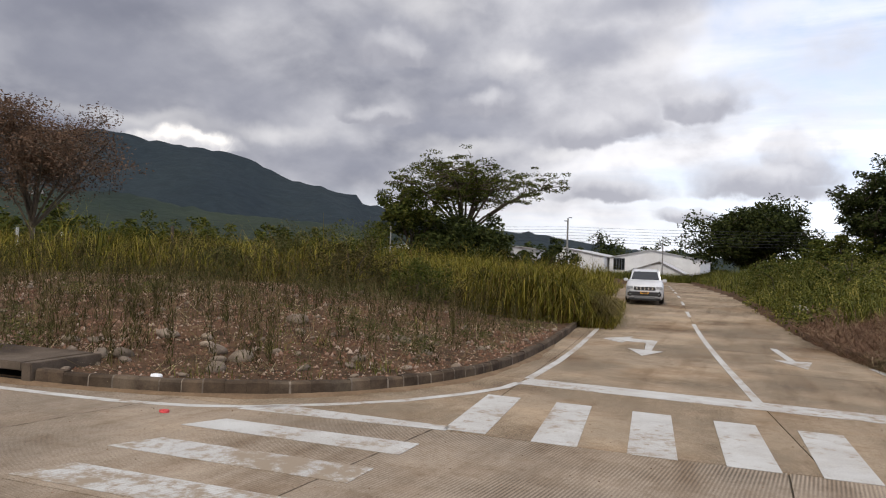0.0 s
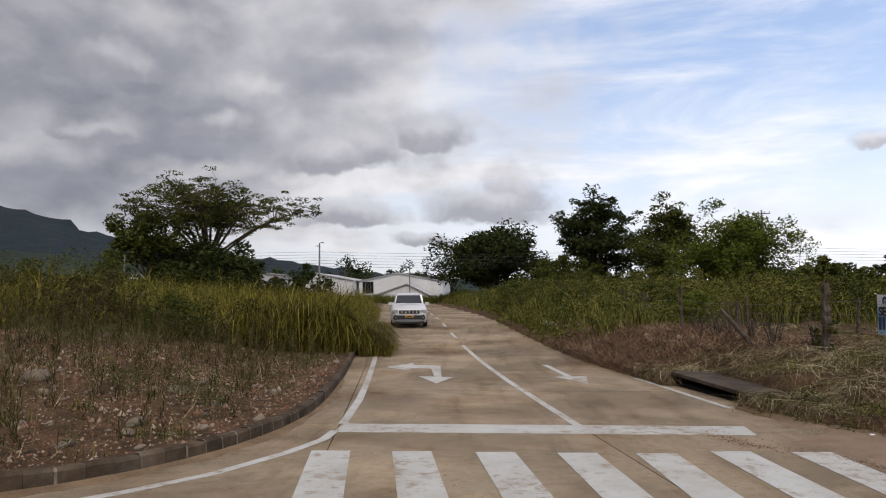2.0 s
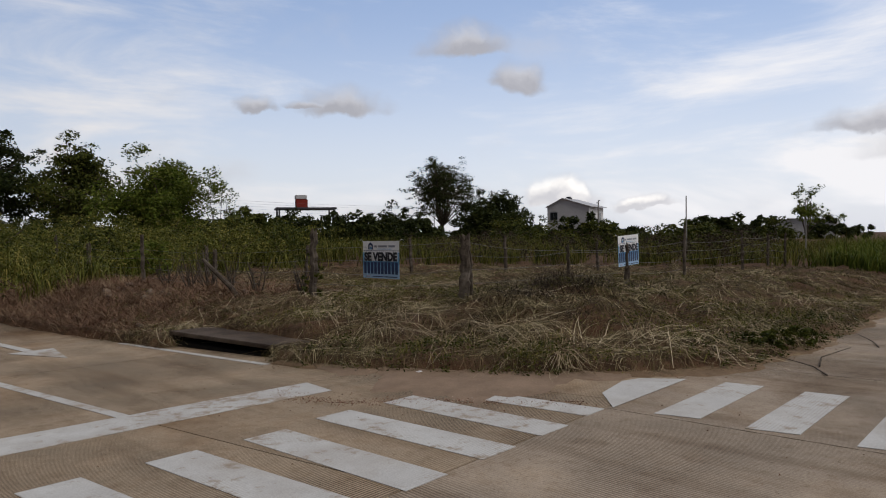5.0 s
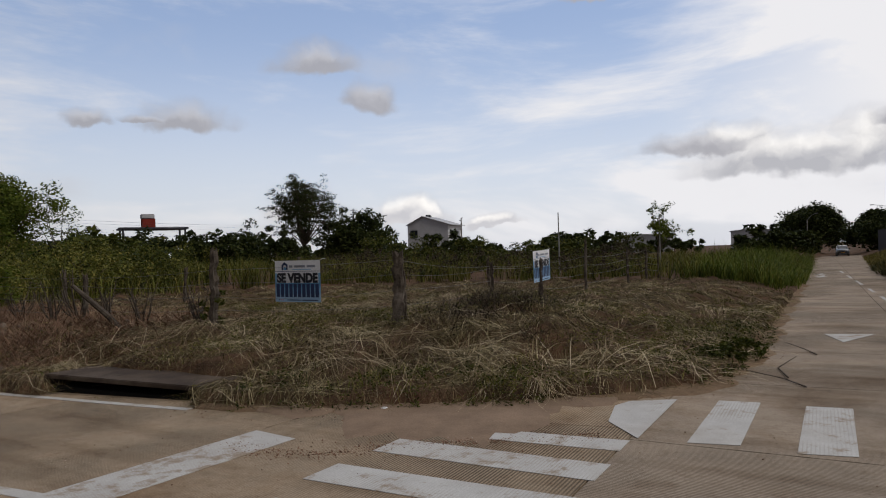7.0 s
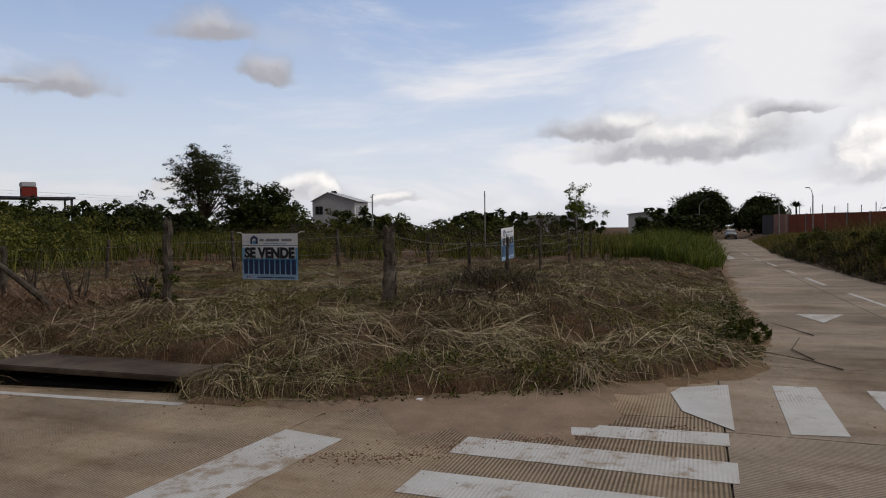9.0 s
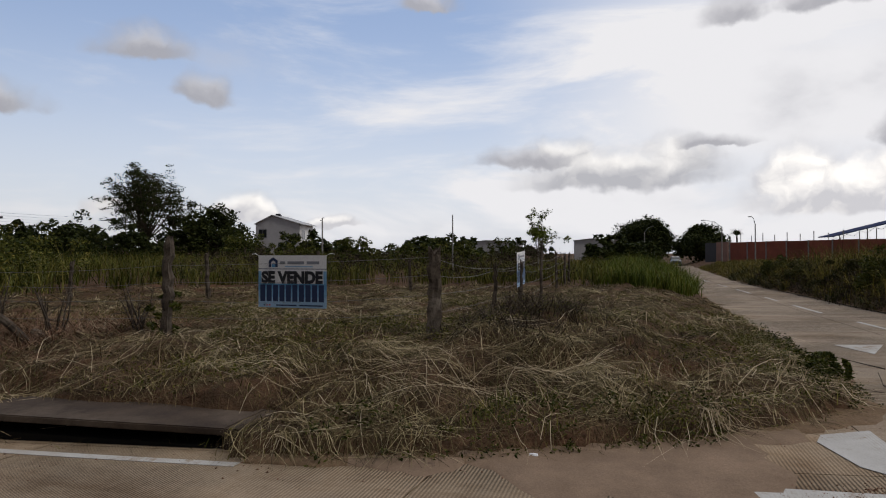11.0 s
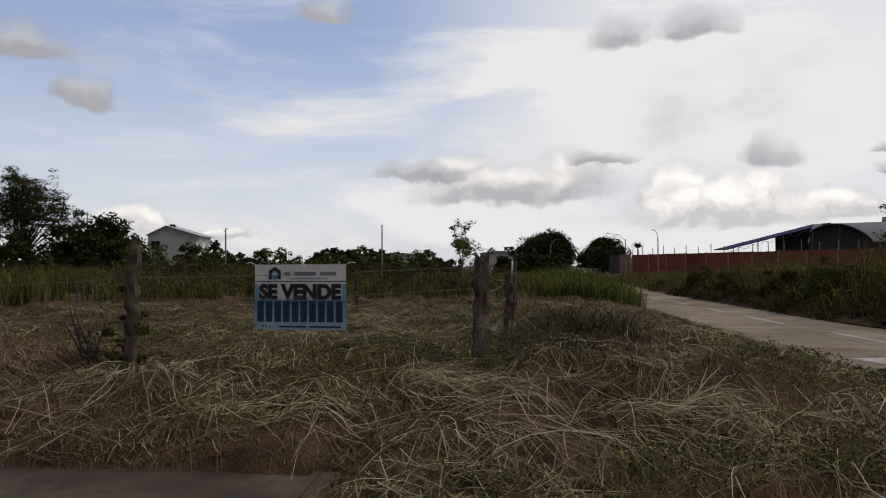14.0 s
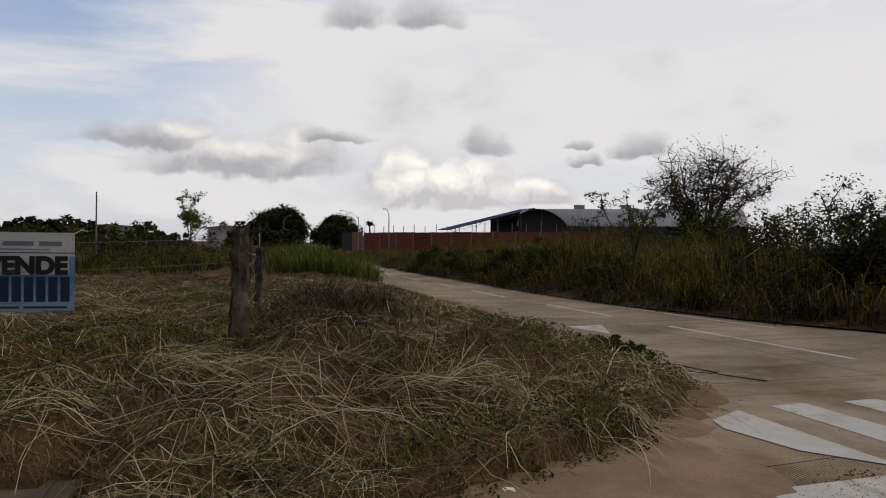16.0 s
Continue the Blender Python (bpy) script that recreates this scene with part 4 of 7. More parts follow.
# blades that fall over the kerb on to the slabs
p = scatter(13000, (-7.2, 25.0), (-3.2, 34), lambda x, y: smooth((nw(x, y) + 1.0) / 0.5) * (nw(x, y) < 0.6) * smooth((y - 25.0) / 1.5), 0.03, 0.15)
n = len(p)
blades("hanging_grass", p, U(0.8, 2.1, n) * (0.6 + 0.4 * smooth((33 - p[:, 1]) / 5)), U(0.016, 0.036, n), U(15, 55, n), U(50, 110, n), blade_material("fallen_grass", [(0.045, 0.034, 0.014), (0.10, 0.078, 0.028), (0.17, 0.135, 0.045), (0.27, 0.215, 0.085)]), "grass fallen over the kerb on to the road", azimuth=rng.normal(-0.3, 0.7, n), lift=0.1)


def rubble_nw(x, y):
    return smooth((nw(x, y) - 0.25) / 0.5) * (1 - 0.75 * tall_nw(x, y))


p = scatter(24000, (-34, 6.5), (-3.3, 31), lambda x, y: rubble_nw(x, y) * (0.25 + 0.75 * smooth((nw(x, y) - 1.2) / 4)) * (0.45 + 0.55 * smooth(rolling(x, y, 0.9) + 0.5)), 0.05, 0.12)
n = len(p)
blades("dry_weed", p, U(0.15, 0.6, n) * (0.8 + 0.5 * rolling(p[:, 0], p[:, 1], 0.9)), U(0.005, 0.013, n), U(0, 25, n), U(0, 45, n), G_DRY, "thin dry brown weeds on stony soil", "weeds")
p = scatter(15000, (-30, 6.5), (-3.3, 30), lambda x, y: rubble_nw(x, y) * smooth((rolling(x, y, 0.7) - 0.0) / 0.5), 0.02, 0.16)
n = len(p)
blades("green_weed", p, U(0.1, 0.40, n), U(0.005, 0.012, n), U(5, 45, n), U(10, 70, n), G_GREEN, "low green weeds between the stones", "weeds")
# upright plumes of weed standing out of the rubble
p = scatter(1900, (-26, 7), (-3.6, 28), lambda x, y: rubble_nw(x, y) * smooth((nw(x, y) - 0.4) / 1.2) * (0.35 + 0.65 * smooth(rolling(x, y, 1.3) + 0.4)))
q = np.repeat(p, 46, 0) + np.column_stack([rng.normal(0, 0.03, len(p) * 46), rng.normal(0, 0.03, len(p) * 46), U(0, 1.0, len(p) * 46) ** 1.1 * np.repeat(U(0.35, 1.5, len(p)), 46)])
n = len(q)
blades("weed_plume", q, U(0.06, 0.22, n), U(0.008, 0.018, n), U(5, 45, n), U(0, 35, n), G_PLUME, "upright feathery brown weed plumes", "weeds")
# dead stalks lying over the rubble
p = scatter(8200, (-24, 6.6), (-3.3, 24), rubble_nw)
n = len(p)
blades("dead_stalk", p, U(0.25, 0.8, n), U(0.006, 0.012, n), U(55, 92, n), U(-10, 20, n), G_STRAW, "pale dead stalks lying on the rubble", "weeds", lift=0.02)

# ---------------------------------------------------------------- the cut lot on the other corner
def cut(x, y):
    """Where the straw lies: inside the far corner lot and nearer than the standing growth."""
    r = np.hypot(x - 1, y - 8)
    lim = 31 + 1.5 * np.sin(np.arctan2(x, y) * 9)
    red = 1 - 0.8 * smooth((y - 18.5) / 3) * smooth((8.5 - x) / 1.5)
    street = np.where((y > 24) & (x < 9), smooth((28 - y) / 2), 1.0)
    return smooth((ne(x, y) + 0.15) / 0.3) * smooth((lim - r) / 1.5) * street * red


def off_slab(x, y):
    """Low over the drain's cover slab, one elsewhere."""
    d = x - (4.45 - 0.115 * (y - 14.4))
    return np.where((d > -0.7) & (d < 0.85) & (y > 14.3) & (y < 17.5), 0.04, 1.0)


def stems(name, base, length, width, azimuth, mat, label, arch=0.05, curl=0.5, category="straw"):
    """Fallen stems: thin ribbons of four segments that lie along the ground, each with a slight arch and curl."""
    n = len(base)
    az = azimuth.copy()
    turn = rng.normal(0, curl, n) / 4
    L = np.asarray(length) / 4
    x, y = base[:, 0].copy(), base[:, 1].copy()
    up = base[:, 2] - surface(x, y)
    rise = U(0.2, 1.0, n) ** 2 * arch
    rows = []
    for k in range(5):
        f = k / 4
        z = surface(x, y) + up * (1 - 0.5 * f) + rise * (4 * f * (1 - f) + 0.7 * f) * np.asarray(length)
        w = np.asarray(width) * (1.0, 0.95, 0.85, 0.7, 0.25)[k] * 0.5
        sx, sy = -np.sin(az) * w, np.cos(az) * w
        rows += [np.column_stack([x - sx, y - sy, z - 0.3 * w]), np.column_stack([x + sx, y + sy, z + 0.3 * w])]
        x, y, az = x + np.cos(az) * L, y + np.sin(az) * L, az + turn
    verts = np.stack(rows, 1).reshape(-1, 3)
    quads = np.concatenate([np.arange(n)[:, None] * 10 + np.array([[2 * k, 2 * k + 1, 2 * k + 3, 2 * k + 2]]) for k in range(4)])
    return tagged(from_arrays(name, verts, quads, np.zeros((0, 3), int), mat), label, category, kind="stuff")


def near(x, y, r, least):
    """One close to the walk's end, falling off with distance."""
    return np.clip(r / np.hypot(x + 1, y - 11), least, 1) ** 1.4


# swathes: bundles of stems that fell together
c = scatter(15000, (3, 7), (33, 33), lambda x, y: cut(x, y) * off_slab(x, y) * (0.06 + 0.94 * smooth((rolling(x, y, 1.9) + 0.30) / 0.6)) * near(x, y, 8.5, 0.12))
k = 20
m = len(c)
az0 = np.repeat(1.3 * np.pi * rolling(c[:, 0], c[:, 1], 0.7) + rng.normal(0, 1.7, m), k)
n = m * k
p = np.repeat(c, k, 0) + np.column_stack([rng.normal(0, 0.15, n), rng.normal(0, 0.15, n), np.zeros(n)])
p[:, 2] = surface(p[:, 0], p[:, 1]) + np.repeat(U(0.0, 0.09, m), k) + U(0, 0.04, n)
wide = 1 + 0.07 * np.hypot(p[:, 0], p[:, 1] - 11)
ok = cut(p[:, 0], p[:, 1]) * off_slab(p[:, 0], p[:, 1]) > 0.3
p, wide, az0 = p[ok], wide[ok], az0[ok]
n = len(p)
stems("cut_straw", p, U(0.15, 0.70, n), U(0.0025, 0.0055, n) * wide, az0 + rng.normal(0, 0.45, n), G_STRAW, "cut dry straw lying in swathes", 0.06, 0.25)
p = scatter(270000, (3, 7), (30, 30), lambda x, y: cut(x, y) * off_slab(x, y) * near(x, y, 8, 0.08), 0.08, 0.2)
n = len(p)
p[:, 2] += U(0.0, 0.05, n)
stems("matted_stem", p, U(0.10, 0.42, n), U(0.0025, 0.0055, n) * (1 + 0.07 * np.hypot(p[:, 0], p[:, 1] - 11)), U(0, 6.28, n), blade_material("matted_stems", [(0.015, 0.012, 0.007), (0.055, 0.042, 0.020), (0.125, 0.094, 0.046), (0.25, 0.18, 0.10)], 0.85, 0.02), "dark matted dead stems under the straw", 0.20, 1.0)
# long pale single stems on top, a few fallen over the lip
PALE = blade_material("pale_straw", [(0.17, 0.125, 0.070), (0.31, 0.24, 0.145), (0.56, 0.47, 0.33)], 0.7, 0.1)
p = scatter(9000, (3.2, 7), (22, 24), lambda x, y: cut(x, y) * (0.15 + 0.85 * off_slab(x, y)) * smooth((rolling(x, y, 1.2) + 0.5) / 0.6) * near(x, y, 8, 0.10), 0.06, 0.22)
n = len(p)
p[:, 2] += U(0.05, 0.16, n)
stems("straw_stem", p, U(0.35, 1.4, n), U(0.0035, 0.007, n) * (1 + 0.04 * np.hypot(p[:, 0], p[:, 1] - 11)), 1.3 * np.pi * rolling(p[:, 0], p[:, 1], 0.7) + rng.normal(0, 1.2, n), PALE, "long pale straw stems lying over the verge", 0.12, 0.35)
p = scatter(3600, (3.8, 7.4), (14, 14.2), lambda x, y: smooth((ne(x, y) - 0.05) / 0.1) * smooth((0.55 - ne(x, y)) / 0.2) * smooth((rolling(x, y, 2.3) + 0.2) / 0.4), 0.03, 0.1)
n = len(p)
p[:, 2] += U(0.05, 0.18, n)
out_az = np.where(p[:, 1] < 8.6, -1.6, -2.6)
stems("hanging_straw", p, U(0.35, 1.0, n), U(0.004, 0.008, n), out_az + rng.normal(0, 0.7, n), PALE, "straw stems hanging over the lip of the verge", 0.10, 0.6)
p = scatter(100000, (3, 7), (34, 34), lambda x, y: cut(x, y) * off_slab(x, y) * np.clip(10 / np.hypot(x + 1, y - 11), 0.25, 1), 0.12, 0.25)
n = len(p)
blades("mown_grass", p, U(0.04, 0.17, n), U(0.005, 0.012, n) * (1 + 0.05 * p[:, 0]), U(5, 70, n), U(0, 60, n), G_MOWN, "short mown grass and stubble")
# green weeds at the lip of the verge
p = scatter(9000, (3.6, 7), (16, 20), lambda x, y: smooth((ne(x, y) + 0.05) / 0.2) * smooth((2.6 - ne(x, y)) / 1.6) * smooth((rolling(x, y, 1.1) + 0.55) / 0.5) * np.where((y > 13.6) & (x < 6), 0.05, 1), 0.02, 0.12)
n = len(p)
blades("verge_weed", p, U(0.06, 0.26, n), U(0.006, 0.014, n), U(5, 60, n), U(10, 70, n), G_GREEN, "thin green weeds along the verge", "weeds", lift=0.03)
# heaps of dark dead brush: the large one by the corner post, smaller ones in the swathes
for hx, hy, ax, ay, count, tall in ((10.4, 12.4, 3.0, 0.7, 20000, 1.0), (8.9, 12.9, 0.5, 0.4, 4500, 0.7), (8.3, 10.5, 0.5, 0.22, 3600, 0.45), (7.2, 17.2, 0.6, 0.5, 2500, 0.5), (12.2, 9.4, 0.7, 0.2, 3000, 0.4)):
    p = scatter(count, (hx - 2.6, hy - 2), (hx + 3.4, hy + 2), lambda x, y: np.exp(-((x - hx) ** 2 / ax + (y - hy) ** 2 / ay)), 0.05, 0.1)
    n = len(p)
    blades("brush_heap", p, U(0.25, 0.7, n) * tall, U(0.005, 0.012, n), U(35, 88, n), U(-10, 50, n), G_DEAD, "heap of dark dead brush by the corner post" if tall == 1.0 else "small tangle of dark dead brush in the cut straw", "brush", lift=0.03)
# reddish cut brush on the street side of the lot
p = scatter(52000, (2.6, 17), (9.5, 31), lambda x, y: smooth((ne(x, y) + 0.1) / 0.3) * smooth((30.5 - y) / 2) * smooth((y - 17.5) / 4), 0.05, 0.22)
n = len(p)
blades("cut_brush", p, U(0.2, 0.7, n), U(0.008, 0.016, n), U(50, 95, n), U(-10, 25, n), blade_material("red_brown_brush", [(0.065, 0.036, 0.024), (0.14, 0.075, 0.050), (0.22, 0.135, 0.085), (0.30, 0.22, 0.14)], 0.85, 0.1), "red-brown cut brush beside the street", "brush", lift=0.03)


def band_ne(x, y):
    r = np.hypot(x - 1, y - 8)
    lim = 31 + 1.5 * np.sin(np.arctan2(x, y) * 9)
    inner = smooth((r - lim) / 1.2)
    return inner * smooth((ne(x, y) + 0.25) / 0.5)


p = scatter(74000, (8, 9), (85, 60), lambda x, y: band_ne(x, y) * np.where(np.hypot(x, y) > 48, 0.45, 1.0), 0.03, 0.25)
n = len(p)
blades("tall_grass", p, U(0.9, 2.3, n) * (0.78 + 0.24 * rolling(p[:, 0], p[:, 1], 0.45) + 0.2 * rolling(p[:, 0], p[:, 1], 1.3)).clip(0.3, 1.4), U(0.018, 0.045, n), U(2, 34, n), U(15, 110, n), blade_material("green_grass", [(0.022, 0.028, 0.008), (0.050, 0.060, 0.012), (0.095, 0.10, 0.018), (0.155, 0.145, 0.03), (0.11, 0.08, 0.03)]), "dense tall green grass behind the fence")
p = scatter(26000, (26, 9.5), (62, 17), lambda x, y: band_ne(x, y) * smooth((5.5 - ne(x, y)) / 2), 0.03, 0.25)
n = len(p)
blades("lush_grass", p, U(0.9, 2.0, n) * (0.9 + 0.25 * rolling(p[:, 0], p[:, 1], 0.9)), U(0.02, 0.05, n), U(2, 38, n), U(20, 120, n), blade_material("lush_grass", [(0.030, 0.044, 0.008), (0.062, 0.088, 0.014), (0.105, 0.135, 0.020), (0.17, 0.18, 0.035)]), "lush bright green grass beside the main road")
# leafy growth beside the street
p = scatter(72000, (-5.5, 27), (22, 92), lambda x, y: smooth((ne(x, y) - 0.15) / 0.5) * smooth((y - 26.5 - 0.30 * np.clip(x - 4, 0, 20)) / 1.2) * smooth((20 - x) / 5) * np.where(y > 58, 0.6, 1), 0.02, 0.3)
n = len(p)
blades("street_weed", p, U(0.6, 2.1, n) * np.clip(0.4 + 0.28 * ne(p[:, 0], p[:, 1]), 0.4, 1) * (0.9 + 0.35 * rolling(p[:, 0], p[:, 1], 0.8)), U(0.018, 0.045, n), U(3, 35, n), U(20, 95, n), G_GREEN, "dense leafy green weeds beside the street", "weeds")



def leaf_mass(name, n, lo, hi, keep, height, per, size, radius, mat, label):
    """Leafy weeds as one tangled mass: clumps of leaves up to the height that height(x, y) gives."""
    p = scatter(n, lo, hi, keep)
    h = height(p[:, 0], p[:, 1])
    p[:, 2] += h * U(0.15, 1.0, len(p)) ** 0.7
    v, q = leaves(p, radius * U(0.6, 1.3, len(p)), per, size, 0.8)
    tagged(from_arrays(name, v, q, np.zeros((0, 3), int), mat), label, "weeds", kind="stuff")


leaf_mass("leafy_weed", 4200, (0.0, 26.5), (24, 62), lambda x, y: smooth((ne(x, y) + 0.25) / 0.4) * smooth((y - 27.0 - 0.28 * np.clip(x - 4, 0, 20)) / 1.2) * smooth((22 - x) / 5),
          lambda x, y: np.clip(0.45 + 0.33 * ne(x, y), 0.4, 2.0) * (0.8 + 0.5 * rolling(x, y, 0.8)), 24, 0.06, 0.28, G_GREEN, "dense leafy green growth beside the street")
leaf_mass("lip_weed", 7500, (3.6, 7), (16, 20), lambda x, y: smooth((ne(x, y) + 0.25) / 0.2) * smooth((1.0 - ne(x, y)) / 0.8) * smooth((rolling(x, y, 1.5) + 0.3) / 0.5) * np.where((y > 13.4) & (x < 6), 0.0, 1),
          lambda x, y: 0.05 + 0.20 * smooth((ne(x, y) + 0.3) / 0.7), 16, 0.024, 0.09, blade_material("lip_leaves", [(0.014, 0.019, 0.005), (0.034, 0.042, 0.010), (0.068, 0.074, 0.017), (0.12, 0.11, 0.032)], 0.6, 0.1), "small leafy weeds spilling over the verge")
leaf_mass("ground_weed", 13000, (4, 8), (20, 24), lambda x, y: cut(x, y) * (off_slab(x, y) > 0.5) * smooth((rolling(x, y, 0.75) + 0.25) / 0.4) * np.clip(10 / np.hypot(x, y - 11), 0.1, 1), lambda x, y: 0.14 + 0 * x, 12, 0.018, 0.12, G_GREEN, "green weeds growing through the cut straw")
leaf_mass("rubble_weed", 7000, (-22, 7), (-3.5, 24), lambda x, y: rubble_nw(x, y) * smooth((rolling(x + 7, y, 0.8) - 0.1) / 0.4), lambda x, y: 0.42 + 0.25 * rolling(x, y, 1.7), 14, 0.026, 0.15, G_OLIVE, "low olive weeds on the rubble")
# brown leaves whose dark colour paints shade under the tall grass tops
leaf_mass("grass_foot_shade", 4200, (-30, 14), (-5, 34), lambda x, y: smooth((tall_nw(x, y) - 0.02) / 0.2) * smooth((1.0 - tall_nw(x - 0.25 * (x < -11), y - 1.2)) / 0.2 + 0.04) * smooth(rolling(x, y, 0.6) + 0.75), lambda x, y: 1.25 + 0.5 * rolling(x, y, 0.7), 22, 0.045, 0.26, G_PLUME, "dark brown growth painting shade at the foot of the tall grass")
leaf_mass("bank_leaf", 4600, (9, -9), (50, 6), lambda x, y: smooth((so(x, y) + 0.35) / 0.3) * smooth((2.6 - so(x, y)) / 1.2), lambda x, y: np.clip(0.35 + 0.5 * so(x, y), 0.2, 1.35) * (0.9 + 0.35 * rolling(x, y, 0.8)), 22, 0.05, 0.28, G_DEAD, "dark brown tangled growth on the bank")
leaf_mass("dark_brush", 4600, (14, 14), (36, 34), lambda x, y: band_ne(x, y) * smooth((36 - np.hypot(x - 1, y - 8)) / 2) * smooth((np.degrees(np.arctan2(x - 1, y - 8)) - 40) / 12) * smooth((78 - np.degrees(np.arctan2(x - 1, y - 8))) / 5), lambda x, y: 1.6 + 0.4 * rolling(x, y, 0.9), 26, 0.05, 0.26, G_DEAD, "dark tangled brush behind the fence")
# rough grass closing the far end of the street
p = scatter(9000, (-18, 92.5), (-2, 104), lambda x, y: 1 + 0 * x, 0.03, 0.3)
n = len(p)
blades("far_grass", p, U(0.7, 1.5, n), U(0.03, 0.06, n), U(2, 25, n), U(10, 70, n), G_GREEN, "rough green grass at the end of the street")

# ---------------------------------------------------------------- the bank across the main road
p = scatter(110000, (9, -14), (100, 9), lambda x, y: smooth((so(x, y) + 0.15) / 0.5) * smooth((9 - so(x, y)) / 2), 0.03, 0.22)
n = len(p)
grow = np.clip(0.42 + 0.36 * so(p[:, 0], p[:, 1]), 0.42, 1)
blades("bank_grass", p, U(1.0, 2.6, n) * grow * (0.95 + 0.3 * rolling(p[:, 0], p[:, 1], 0.7) + 0.15 * rolling(p[:, 0], p[:, 1], 1.9)) * np.where(p[:, 0] > 48, 0.36, 1), U(0.016, 0.04, n), U(2, 34, n), U(15, 110, n), G_BANK, "tall yellow-green grass on the roadside bank")
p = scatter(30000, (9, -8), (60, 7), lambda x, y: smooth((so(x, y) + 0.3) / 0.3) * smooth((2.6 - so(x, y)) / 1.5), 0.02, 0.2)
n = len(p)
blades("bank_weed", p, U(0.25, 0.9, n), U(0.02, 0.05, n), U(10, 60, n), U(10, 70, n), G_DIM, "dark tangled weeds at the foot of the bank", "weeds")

# ---------------------------------------------------------------- trees and shrubs
tree(-29.9, 74.7, 11.6, 19.5, "spreading acacia with thin feathery dark green crown", L_MID, 17, 0.42, 0.30, 19, 9, 0.15, 44, 0.30, 0.0, clump=0.045, low=0.66, lift=0.18, reach=0.85)
bush(-27.6, 69.5, 13.5, 7.0, "dense dark shrub under the acacia", L_DARK, 5, 200, 110, 0.25)
tree(-34.5, 70.3, 8.8, 9.0, "small round tree with open crown", L_MID, 6, 0.3, 0.16, 9, 6, 0.22, 60, 0.8, low=0.3)
tree(-34.5, 25.0, 8.4, 10.0, "leafless brown tree with dense fine twigs", L_BROWN, 21, 0.30, 0.12, 14, 9, 0.08, 40, 0.6, bare=True, low=0.40)
tree(13.6, 84.0, 11.4, 12.0, "broad dark green roadside tree", L_DARK, 31, 0.2, 0.3, 13, 8, 0.20, 70, 0.6, clump=0.085, low=0.12)
tree(21.6, 83.0, 10.0, 11.5, "dark green roadside tree with an uneven crown", L_MID, 37, 0.2, 0.25, 12, 8, 0.20, 60, 0.6, clump=0.085, low=0.12)
tree(1.4, 93.0, 8.0, 14.5, "low dark spreading tree by the street end", L_DARK, 32, 0.15, 0.25, 15, 8, 0.24, 95, 0.8, clump=0.10, low=0.02)
bush(9.2, 81.0, 9.5, 5.6, "rounded mid-green shrub by the street", L_MID, 33, 130, 90, 0.2)
tree(20.7, 58.0, 6.4, 9.0, "bright green feathery young tree", L_LIGHT, 34, 0.12, 0.1, 15, 8, 0.14, 75, 0.8, clump=0.10, low=0.05)
tree(24.6, 56.5, 6.4, 4.6, "thin sapling with arching twigs", L_LIGHT, 35, 0.2, 0.05, 6, 4, 0.10, 22, 0.8, low=0.1)
for i, (bx, by, bw, bh) in enumerate(((33, 68.6, 7, 4.2), (38, 66, 8, 4.4), (41.5, 63.5, 5, 4.0), (44.2, 62, 6, 4.1), (48.5, 59, 6.5, 4.2), (24, 50, 7, 3.0), (28, 54, 7, 3.1), (20, 44, 5, 2.7))):
    bush(bx, by, bw, bh, "dark rounded tree far behind the lot", L_DARK if i < 5 else L_MID, 40 + i, 80, 60, 0.22)
tree(76.6, 83.4, 13.2, 11.5, "tall airy tree with layered dark crown", L_DARK, 51, 0.22, 0.22, 26, 9, 0.15, 30, 0.45, clump=0.07, low=0.14, lift=0.4)
bush(82.3, 77.0, 15.5, 8.2, "wide dense dark tree", L_DARK, 52, 200, 90, 0.3)
bush(70.0, 88.0, 7, 6.8, "dense dark tree beside the tall one", L_DARK, 53, 70, 70, 0.3)
tree(166, 20.6, 8.7, 11.5, "round clipped dark street tree", L_DARK, 61, 0.2, 0.3, 22, 7, 0.34, 110, 1.0, clump=0.19, low=0.08, reach=0.6)
tree(138, 8.0, 5.2, 8.6, "round dark street tree beside the road", L_DARK, 62, 0.2, 0.25, 22, 7, 0.30, 110, 1.0, clump=0.19, low=0.02, reach=0.6)
tree(56.7, 22.2, 5.3, 4.0, "slender leafy sapling above the grass", L_LIGHT, 63, 0.3, 0.05, 7, 4, 0.12, 20, 0.8, low=0.3)
for i, (t, d, h, w) in enumerate(((60, 52, 3.2, 4), (64, 60, 3.4, 5), (67, 56, 3.2, 4), (56, 62, 3.6, 5), (69.5, 48, 3.0, 3), (52, 66, 3.5, 6), (73.5, 70, 3.6, 5))):
    bush(d * math.sin(radians(t)), 8 + d * math.cos(radians(t)), w, h, "leafy shrub rising out of the grass", L_MID, 70 + i, 45, 45, 0.16)
tree(32.3, -7.2, 6.0, 6.4, "leafless tree with fine twigs above a dark base", L_DARK, 81, 0.25, 0.085, 22, 16, 0.06, 2, 0.6, bare=True, low=0.42, lift=0.9, reach=0.75)
bush(32.4, -7.0, 5.0, 3.3, "dark shrub round the bare tree", L_DARK, 82, 70, 60, 0.14)
tree(22.0, 1.9, 3.9, 2.7, "thin leafy sapling standing on the bank", L_MID, 83, 0.3, 0.045, 6, 5, 0.055, 16, 0.8, lean=-0.15, low=0.4, clump=0.055)
tree(15.0, -0.9, 2.9, 3.2, "dark thorny shrub tree on the bank", L_DARK, 84, 0.2, 0.06, 9, 6, 0.05, 40, 0.8, low=0.1, clump=0.10)
bush(15.0, -2.2, 3.6, 1.9, "dark leafy shrub on the bank", L_DARK, 85, 90, 70, 0.10)
